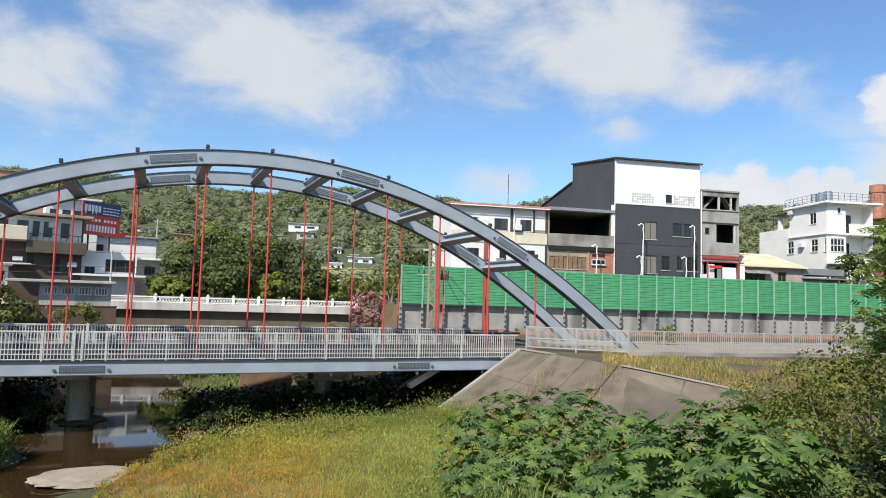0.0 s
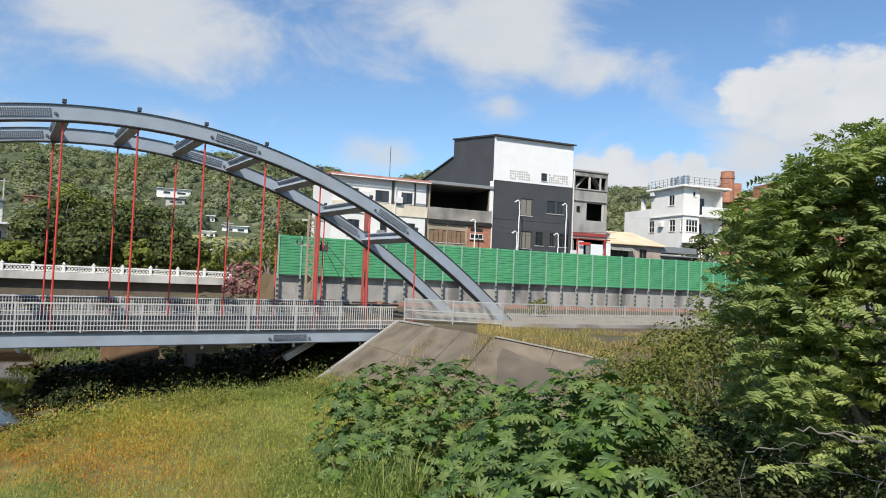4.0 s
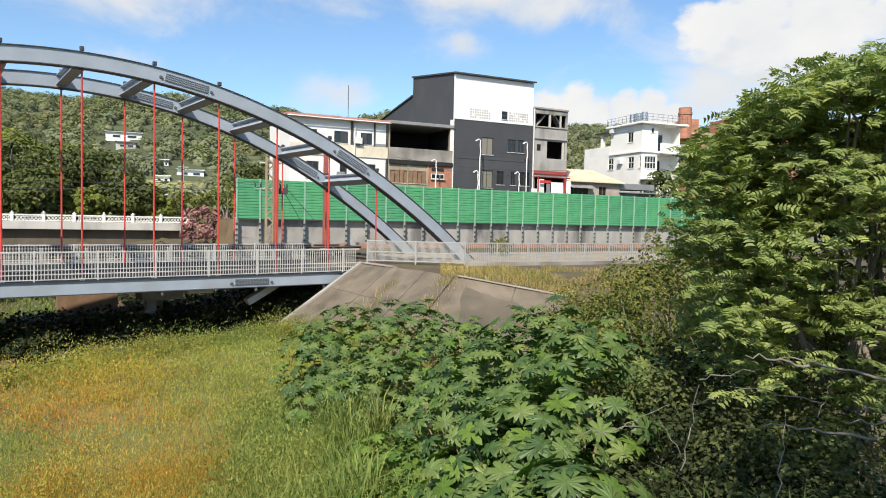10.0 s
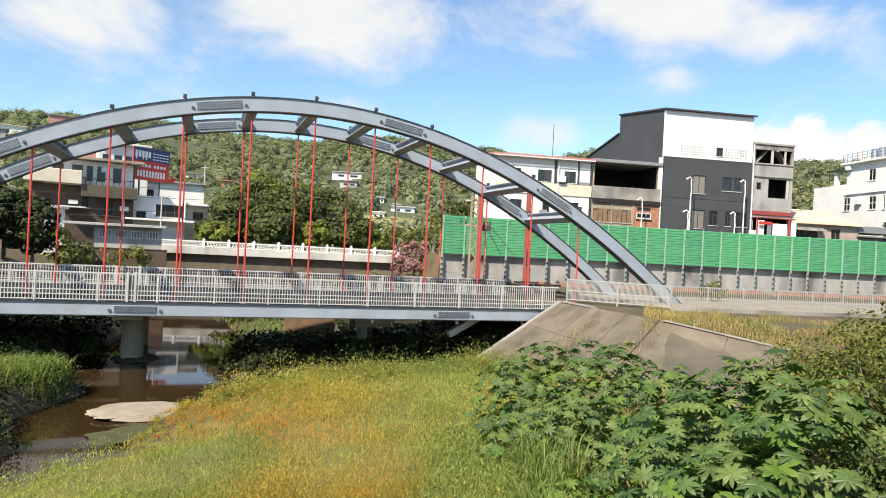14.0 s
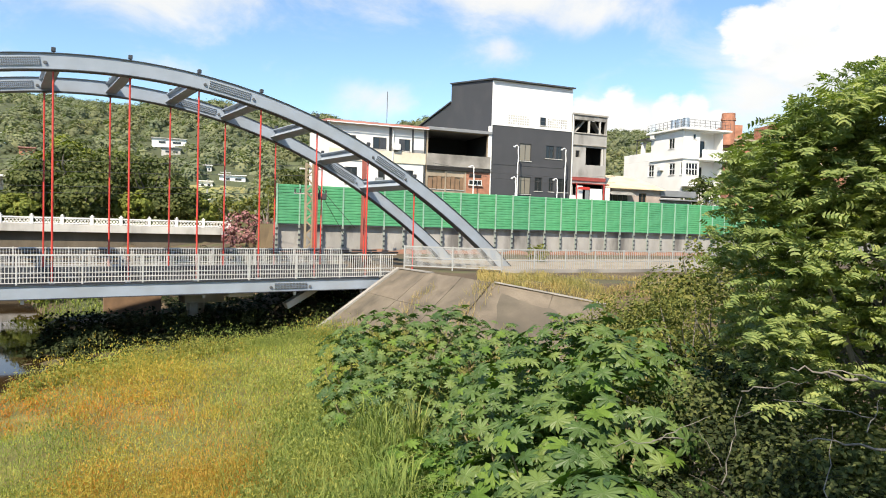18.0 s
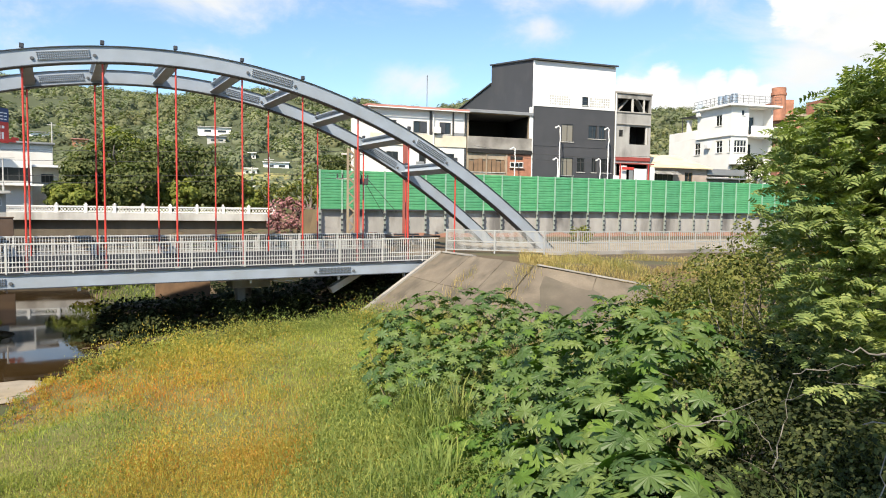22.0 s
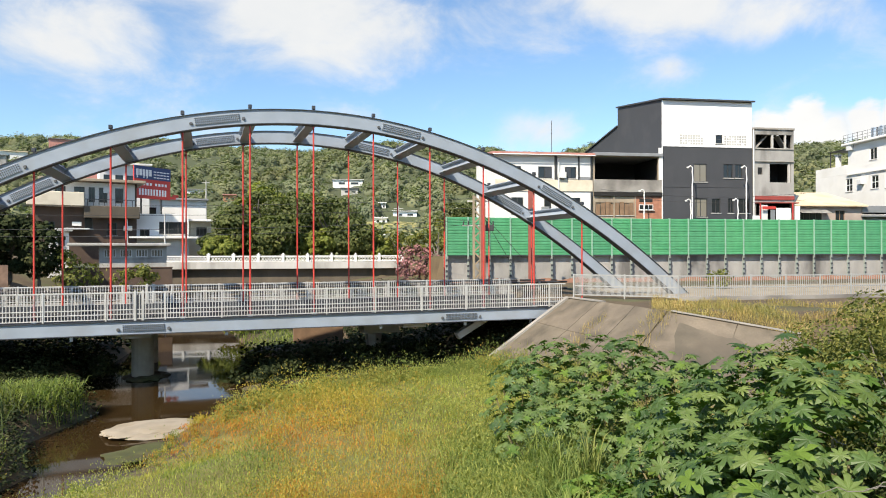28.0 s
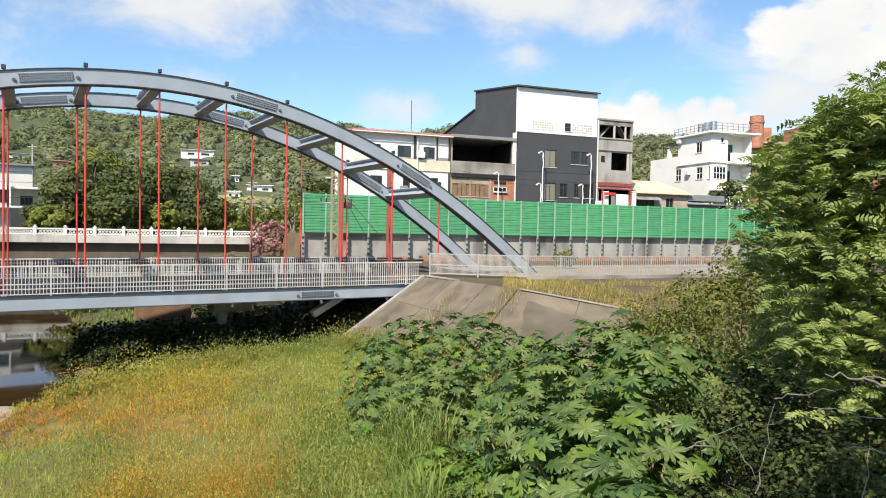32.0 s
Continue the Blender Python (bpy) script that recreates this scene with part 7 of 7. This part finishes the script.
# dry tufts along the embankment edge
x, y = wedge(24000, 13.0, 31.0, 24.5, 36)
keep = (revet_out(x, y) < -0.1) & (revet_out(x, y) > np.where(wave(x, y, 0.9, 72) > -0.1, -6.5, -2.4)) & (x * BN.x + y * BN.y < 28.6) & (wave(x, y, 1.6, 71) > -0.25)
x, y = x[keep], y[keep]
reeds("verge_tufts", x, y, rng.uniform(0.14, 0.42, len(x)) * (1 + 0.9 * wave(x, y, 1.6, 71)), "dry yellow-brown tufts along the embankment top", "dry", 0.016)
for (ax, ay, cnt) in ((4.4, 30.4, 90), (6.7, 27.6, 200), (3.0, 27.4, 900), (2.2, 28.8, 700), (4.0, 25.8, 900), (1.2, 31.0, 600), (2.7, 28.0, 500), (5.2, 24.6, 700), (6.2, 23.9, 600), (3.4, 29.6, 120), (5.6, 26.4, 140)):
    x, y = ax + rng.normal(0, 0.35, cnt), ay + rng.normal(0, 0.45, cnt)
    n_ = len(x)
    z = np.where(revet_out(x, y) > 0, 0.5 - revet_out(x, y) * 0.66, 0.5)
    me = scatter("crack_grass", M["weed" if cnt > 300 else "dry"], BLADE_V, BLADE_F, np.stack((x, y, z), -1), np.stack((np.full(n_, 0.014), rng.uniform(0.15, 0.35, n_), rng.uniform(0.15, 0.4, n_)), -1), rng.uniform(0, 6.28, n_), rng.uniform(0, 0.6, n_), rng.uniform(0, 6.28, n_))
    tagged(new("crack_grass", me), "yellowish grass growing from a crack in the concrete", "grass", kind="stuff")

# castor shrubs with large palmate leaves


def palmate(name, mat, lobes=8, fold=0.12):
    bm = bmesh.new()
    c = bm.verts.new((0, 0, 0))
    ring = []
    for i in range(lobes):
        a = 2 * math.pi * (i + 0.5) / lobes
        long = 1.0 - (0.3 if i in (0, lobes - 1) else 0)
        st = 2 * math.pi / lobes
        for da, r, z in ((-0.5, 0.43, 0.0), (-0.28, 0.76, -0.04), (0.0, 1.0, -0.14), (0.28, 0.76, -0.04)):
            ring.append(bm.verts.new((math.sin(a + da * st) * r * long, math.cos(a + da * st) * r * long, z * long - fold * (r * long) ** 2)))
    m_ = len(ring)
    for i in range(0, m_, 4):
        v0, v1, v2, v3, v4 = ring[i], ring[i + 1], ring[i + 2], ring[i + 3], ring[(i + 4) % m_]
        mid = bm.verts.new(((v1.co + v3.co) / 2) + Vector((0, 0, 0.035)))
        bm.faces.new([c, v0, v1, mid])
        bm.faces.new([c, mid, v3, v4])
        bm.faces.new([mid, v1, v2])
        bm.faces.new([mid, v2, v3])
    return mesh_of(name, bm, mat)


CASTOR = [palmate("leaf", M["castor"]), palmate("leaf", M["castor"], 9, 0.2), palmate("leaf", M["castor_lt"], 7, 0.1), palmate("leaf", M["yellow_leaf"], 8, 0.3)]
prng = random.Random(5)


def castor(az, d, top, wide, n, leaf, young=False, label=""):
    x, y, _ = polar(az, d)
    base = float(ground_z(x, y))
    ob = thing("castor_shrub", pose(x, y, base), label or ("young light green castor shrub in the meadow" if young else "dark green castor shrub with large star-shaped leaves"), "shrub", "castor shrubs")
    h = top - base
    bm = bmesh.new()
    tips = []
    for i in range(6):
        a = prng.uniform(0, 6.28)
        tip = Vector((math.cos(a) * wide * 0.33, math.sin(a) * wide * 0.33, h * prng.uniform(0.5, 0.76)))
        limb(bm, (prng.uniform(-0.1, 0.1), prng.uniform(-0.1, 0.1), -0.1), tip, 0.03, 0.014)
    part("stem", bm, M["stem"], ob)
    for i in range(int(n * (1.8 if d < 12.5 else 1.4))):
        # leaves sit on the outside of a dome
        u, a = prng.uniform(-0.45, 1.0), prng.uniform(0, 6.28)
        rr_ = math.sqrt(max(0.0, 1 - max(0, u) ** 2)) * prng.uniform(0.72, 1.05)
        p = Vector((math.cos(a) * rr_ * wide / 2, math.sin(a) * rr_ * wide / 2, h * (0.5 + 0.5 * u) * prng.uniform(0.92, 1.04)))
        tilt = 12 + 50 * rr_ * prng.uniform(0.5, 1.1)
        me_ = CASTOR[3] if (u < 0.4 and prng.random() < 0.006) else (CASTOR[2] if young or prng.random() < 0.08 else CASTOR[prng.randint(0, 1)])
        sz = leaf * (0.72 if d < 12.5 else 0.8) * prng.uniform(0.6, 1.25)
        m = Matrix.Translation(p) @ pose(0, 0, 0, 0, 0, math.degrees(a) - 90 + prng.uniform(-25, 25)) @ pose(0, 0, 0, -tilt + prng.uniform(-14, 14), prng.uniform(-15, 15), 0) @ Matrix.Diagonal((sz, sz, sz, 1))
        part("leaf", me_, None, ob, "", m)
    return ob


for az_, d_, top, wide, n_, lf, yg in (
        (2.6, 18.0, 0.1, 2.2, 110, 0.22, False), (5.2, 18.4, 0.55, 2.6, 130, 0.22, False), (8.2, 18.6, 0.6, 2.8, 140, 0.22, False), (11.2, 18.0, 0.72, 2.6, 130, 0.22, False), (3.8, 15.6, -0.5, 2.2, 110, 0.2, False),
        (7.2, 15.4, -0.35, 2.4, 120, 0.21, False), (10.5, 15.0, -0.25, 2.4, 120, 0.21, False), (13.6, 15.8, 0.65, 2.5, 130, 0.22, False), (15.8, 15.4, 0.6, 2.2, 110, 0.22, False), (17.6, 13.6, 0.45, 2.0, 100, 0.22, False), (14.2, 12.4, -0.05, 2.2, 110, 0.22, False),
        (8.5, 11.8, -0.9, 1.8, 100, 0.17, True), (11.5, 11.2, -0.75, 1.8, 100, 0.18, True), (10.0, 9.4, -0.95, 1.7, 100, 0.17, True), (13.0, 9.0, -0.7, 1.6, 90, 0.17, True),
        (16.8, 10.6, 1.05, 2.3, 110, 0.24, False), (19.5, 11.6, 1.35, 2.4, 120, 0.25, False), (22.5, 11.0, 1.6, 2.4, 110, 0.25, False), (17.5, 8.0, 0.55, 1.8, 90, 0.25, False), (21.0, 7.6, 0.95, 1.9, 90, 0.27, False),
        (25.0, 8.4, 1.6, 2.0, 90, 0.27, False), (19.0, 6.2, 0.45, 1.5, 70, 0.24, False), (24.5, 6.0, 0.75, 1.5, 70, 0.27, False), (15.5, 6.6, -0.35, 1.5, 70, 0.2, True), (27.5, 10.5, 1.45, 2.2, 90, 0.25, False)):
    castor(az_, d_, top, wide, n_, lf, yg)
for az_, d_, top, wide, n_ in ((26.5, 14.5, 1.6, 2.6, 1700), (29.8, 13.0, 2.5, 2.4, 1900), (31.5, 14.5, 3.3, 2.4, 1900), (24.0, 17.5, 0.9, 2.6, 1500), (28.0, 19.5, 1.4, 3.2, 1700), (33.5, 19.0, 2.4, 3.5, 1700), (21.5, 15.0, 0.6, 2.0, 1100),
                               (36.0, 12.0, 1.8, 2.8, 2000), (26.5, 11.8, 1.2, 1.8, 1500), (35.5, 16.0, 2.0, 3.2, 1800), (40.0, 15.0, 2.0, 3.2, 1500), (23.5, 14.0, 1.0, 1.8, 1300), (25.5, 22.5, 1.0, 3.0, 1500), (29.5, 24.0, 1.3, 3.4, 1500), (26.5, 18.5, 0.9, 2.6, 1500), (31.5, 21.0, 1.7, 3.0, 1500), (24.0, 20.5, 0.4, 2.2, 1200)):
    x, y, _ = polar(az_, d_)
    tree(az_, d_, float(ground_z(x, y)), top, wide, M["leaf_olive"], int(n_ * 2.0), 0.09, "tangled olive-green shrub with thin twigs on the bank", "shrub", 0.5, "bank shrubs", 22, "shrub")
# some of these shrubs take the near-black leaf to deepen the shade
for az_, d_, top, wide, n_ in ((31.0, 9.5, 1.1, 2.0, 2200), (29.0, 7.0, 0.4, 1.6, 1700), (34.5, 8.0, 0.9, 2.0, 2400), (37.5, 7.2, 0.5, 1.8, 2000), (41.5, 7.0, 0.7, 1.8, 2000), (33.0, 6.2, 0.0, 1.4, 1600), (44.5, 6.6, 0.6, 1.8, 1800), (38.5, 9.4, 0.9, 2.4, 2200), (40.0, 8.0, 0.8, 2.0, 2000), (43.0, 8.6, 0.9, 2.2, 2000), (46.5, 8.0, 0.9, 2.2, 2000), (35.8, 6.4, 0.1, 1.5, 1600), (40.5, 5.8, -0.1, 1.4, 1600), (36.0, 11.4, 1.5, 2.8, 2200), (39.2, 11.8, 1.7, 2.8, 2200), (42.4, 11.4, 1.7, 2.8, 2200), (45.6, 10.8, 1.6, 2.8, 2200), (33.0, 11.0, 1.3, 2.2, 1800)):
    x, y, _ = polar(az_, d_)
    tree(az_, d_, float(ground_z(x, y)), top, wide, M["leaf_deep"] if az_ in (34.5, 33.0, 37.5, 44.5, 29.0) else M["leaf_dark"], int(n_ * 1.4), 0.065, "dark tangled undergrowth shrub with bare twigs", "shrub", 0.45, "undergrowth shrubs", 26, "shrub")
# bare pale twigs in the tangle
twigs = thing("bare_twigs", pose(*polar(37.0, 8.0, 0.0)), "pale bare twigs sticking out of the undergrowth", "twigs")
for i in range(24):
    p = Vector((rng.uniform(-1.9, 2.0), rng.uniform(-2.2, 1.2), rng.uniform(-0.4, 1.6)))
    e = p + Vector((rng.normal(-0.35, 0.5), rng.normal(-0.15, 0.3), rng.normal(0.25, 0.25))).normalized() * rng.uniform(0.4, 1.1)
    bm = bmesh.new()
    limb(bm, p, e, 0.006, 0.002, 0.16, 8)
    part("twig", bm, M["twig"], twigs)
x, y = wedge(260, 33, 46, 5.2, 7.0)
reeds("sedge_blades", x, y, rng.uniform(0.4, 0.9, 260), "thin arching sedge blades in the undergrowth", w=0.014)

# feathery tree
FR_V, FR_F = [(-0.012, 0, 0), (0.012, 0, 0), (0.006, 1, -0.2), (-0.006, 1, -0.2)], [(0, 1, 2, 3)]
for i in range(3):
    t = 0.1 + 0.29 * i
    L = 0.34 * math.sin(math.pi * (0.24 + 0.62 * t)) + 0.05
    for sgn in (-1, 1):
        b = len(FR_V)
        zt = -0.2 * t * t
        FR_V += [(0, t - 0.03, zt), (sgn * L * 0.55, t + 0.02, zt + 0.01), (sgn * L, t + 0.2, zt - 0.07), (0, t + 0.17, zt - 0.03)]
        FR_F += [(b, b + 1, b + 2, b + 3)]
TX, TY, _ = polar(46.0, 9.4)
TB = float(ground_z(TX, TY))
ftree = thing("feathery_tree", pose(TX, TY, TB), "large feathery-leaved tree with pale bare lower branches", "tree")


def crown_top(az):
    return np.interp(az, [32.5, 34.0, 35.2, 38.0, 39.3, 41.2, 45.0, 60], [-3.5, 3.6, 5.8, 7.6, 9.6, 10.9, 12.0, 14.0])


def crown_low(az):
    return np.interp(az, [31.0, 34, 38, 42, 60], [-5, -9, -12, -14, -16])


# shelves of foliage, each a flat fan of small sprays at the end of a branch
SHELF = 370
caz = 34.4 + 24.0 * rng.uniform(0, 1, SHELF) ** 1.25
cd = rng.uniform(7.9, 11.4, SHELF)
fr = rng.uniform(0.0, 1.0, SHELF) ** 0.8
cel = crown_low(caz) + (crown_top(caz) - crown_low(caz)) * np.where(rng.uniform(0, 1, SHELF) < 0.2, 0.97, fr * 0.97)
shelf_c = np.stack((cd * np.sin(np.radians(caz)) - TX, cd * np.cos(np.radians(caz)) - TY, 2.93 + cd * np.tan(np.radians(cel)) - TB), -1)
shelf_c[:, 2] = np.maximum(shelf_c[:, 2], 0.3)
out = np.stack((shelf_c[:, 0], shelf_c[:, 1], np.zeros(SHELF)), -1)
out = unit(out + rng.normal(size=(SHELF, 3)) * np.array((1.5, 1.5, 0.0)))
out[:, 2] = rng.normal(0.02, 0.16, SHELF)
bm = bmesh.new()
fork = limb(bm, (0, 0, -0.3), (0.2, 0.3, 2.4), 0.2, 0.13, 0.3)
for i in range(30):
    e = Vector(shelf_c[rng.integers(0, SHELF)])
    limb(bm, fork + Vector((0, 0, rng.uniform(-1.4, 0.6))), e, 0.045, 0.01, 0.35, 6)
part("trunk", bm, M["bark"], ftree, "grey trunk with thin pale limbs")
for i in range(5):
    a = Vector((rng.uniform(-1.6, 0.2), rng.uniform(-1.5, -0.5), rng.uniform(1.6, 3.4)))
    bm = bmesh.new()
    limb(bm, a, a + Vector((rng.uniform(-1.1, -0.6), rng.uniform(-0.3, 0.3), rng.uniform(-0.15, 0.3))), 0.016, 0.005, 0.15, 9)
    part("branch", bm, M["twig"], ftree, "pale bare branch")
# sprays along each shelf: fronds alternate left and right of a twig, drooping at the tips
sprays, per = 12, 9
side = np.cross(out, np.array((0, 0, 1.0)))
across = rng.uniform(-0.5, 0.5, (SHELF, sprays))
root = shelf_c[:, None, :] + side[:, None, :] * across[..., None] * 0.8 + out[:, None, :] * (rng.uniform(-0.45, 0.3, (SHELF, sprays)) - 0.6 * across ** 2)[..., None] + rng.normal(size=(SHELF, sprays, 3)) * np.array((0.06, 0.06, 0.1))
aim = unit(out[:, None, :] + side[:, None, :] * (across * 1.1)[..., None] + rng.normal(size=(SHELF, sprays, 3)) * np.array((0.6, 0.6, 0.22)))
n_ = SHELF * sprays * per
root, aim = np.repeat(root.reshape(-1, 3), per, 0), np.repeat(aim.reshape(-1, 3), per, 0)
k = np.tile(np.arange(per), SHELF * sprays)
lat = np.cross(aim, np.array((0, 0, 1.0)))
turn_ = np.where(k == per - 1, 0.0, np.where(k % 2 == 0, 1.0, -1.0)) * rng.uniform(0.5, 1.0, n_)
q = unit(aim + lat * turn_[:, None] + np.array((0, 0, -0.25)) + rng.normal(size=(n_, 3)) * 0.3)
w = unit(np.cross(np.cross(q, np.array((0, 0, 1.0))), q) + rng.normal(size=(n_, 3)) * 0.4)
u = unit(np.cross(q, w))
w = np.cross(u, q)
size = rng.uniform(0.09, 0.16, n_)
b = np.asarray(FR_V, float)
pts = root + aim * (k * 0.028)[:, None]
v = (b[None, :, 0:1] * u[:, None] + b[None, :, 1:2] * q[:, None] + b[None, :, 2:3] * w[:, None]) * size[:, None, None] + pts[:, None, :]
flat_f = np.concatenate([np.asarray(f) for f in FR_F])
part("crown", raw_mesh("crown", v, (flat_f[None] + (np.arange(n_) * len(b))[:, None]).ravel(), np.tile([4] * len(FR_F), n_), M["feather"]), None, ftree, "feathery olive-green foliage in layered sprays")

# yellowed sprigs on the tree's edge
n_ = 60
pts = np.array(polar(34.3, 9.2, 2.4)) + rng.normal(size=(n_, 3)) * np.array((0.16, 0.16, 0.07))
tagged(new("yellow_sprig", scatter("yellow_sprig", M["yellow_leaf"], LEAF_V, LEAF_F, pts, rng.uniform(0.05, 0.1, n_), rng.uniform(0, 6.28, n_), rng.normal(0.4, 0.5, n_), rng.uniform(0, 6.28, n_))), "sprig of bright yellow leaves", "leaves", kind="stuff")
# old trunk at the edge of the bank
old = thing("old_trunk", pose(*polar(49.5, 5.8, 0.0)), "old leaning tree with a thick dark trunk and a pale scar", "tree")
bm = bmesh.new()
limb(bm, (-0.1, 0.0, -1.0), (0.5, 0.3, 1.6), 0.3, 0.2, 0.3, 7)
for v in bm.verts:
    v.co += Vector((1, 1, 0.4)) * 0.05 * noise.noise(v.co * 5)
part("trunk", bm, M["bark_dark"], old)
# limb and crown are added out of view, to shade the undergrowth
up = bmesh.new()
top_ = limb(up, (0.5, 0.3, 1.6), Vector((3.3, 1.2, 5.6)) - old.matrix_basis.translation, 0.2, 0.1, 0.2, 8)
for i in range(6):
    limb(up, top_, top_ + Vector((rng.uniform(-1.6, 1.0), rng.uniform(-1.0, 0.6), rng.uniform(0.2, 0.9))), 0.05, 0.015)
part("limb", up, M["bark_dark"], old, "unseen dark limb added to carry the shading crown")
part("crown", crown("crown", M["leaf_dark"], 2700, Vector((2.9, 0.4, 6.3)) - old.matrix_basis.translation, (1.7, 1.1, 0.6), 40, 0.35, 0.13), None, old, "unseen leafy crown added to shade the undergrowth")
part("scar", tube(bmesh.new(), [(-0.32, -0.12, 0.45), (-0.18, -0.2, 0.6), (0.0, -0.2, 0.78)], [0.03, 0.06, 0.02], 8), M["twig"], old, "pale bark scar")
# sand bar and stones in the stream
bar_ = bmesh.new()
bmesh.ops.create_icosphere(bar_, subdivisions=4, radius=1.0)
for v in bar_.verts:
    v.co = Vector((v.co.x * 1.6, v.co.y * 1.1, max(v.co.z, -0.6) * 0.2)) * (1 + 0.3 * noise.noise(v.co * 1.3) + 0.12 * noise.noise(v.co * 5))
sb = new("sand_bar", mesh_of("sand_bar", bar_, M["sand"]))
sb.matrix_basis = bridge_pose(-1.5, 24.7, -3.05)
tagged(sb, "pale sand bar beside the shallow stream", "sand bar", kind="structure")
shelf = bmesh.new()
bmesh.ops.create_icosphere(shelf, subdivisions=4, radius=1.0)
for v in shelf.verts:
    v.co = Vector((v.co.x * 1.0, v.co.y * 0.9, max(v.co.z, -0.6) * 0.1)) * (1 + 0.5 * noise.noise(v.co * 1.9 + Vector((7, 0, 0))))
sf = new("mossy_shelf", mesh_of("mossy_shelf", shelf, M["moss"]))
sf.matrix_basis = bridge_pose(-1.7, 22.0, -3.08)
tagged(sf, "mossy mud shelf just out of the shallow water", "mud bank", kind="structure")
for i in range(16):
    st = bmesh.new()
    bmesh.ops.create_icosphere(st, subdivisions=2, radius=1.0)
    for v in st.verts:
        v.co = Vector((v.co.x * 1.2, v.co.y * 0.8, v.co.z * 0.6)) * (1 + 0.3 * noise.noise(v.co * 1.3 + Vector((i * 9, 0, 0))))
    r_ = prng.uniform(0.04, 0.12)
    ob = new("river_stone", mesh_of("river_stone", st, M["concrete"]))
    s_, nn_ = (prng.uniform(-4.9, -3.6), prng.uniform(26.4, 28.8)) if i < 11 else (prng.uniform(-3.6, -1.6), prng.uniform(34.8, 36.0))
    ob.matrix_basis = bridge_pose(s_, nn_, -3.08) @ Matrix.Diagonal((r_, r_, r_, 1))
    tagged(ob, "pale river stone in shallow water", "stone", "river stones")
foot = bmesh.new()
bmesh.ops.create_icosphere(foot, subdivisions=4, radius=1.0)
for v in foot.verts:
    v.co = Vector((v.co.x * 1.0, v.co.y * 1.2, max(v.co.z, -0.7) * 0.22)) * (1 + 0.3 * noise.noise(v.co * 2.2))
fo = new("gravel_footing", mesh_of("gravel_footing", foot, M["soil"]))
fo.matrix_basis = bridge_pose(-2.7, 35.5, -3.13)
tagged(fo, "stony footing round the bridge pier", "gravel", kind="structure")
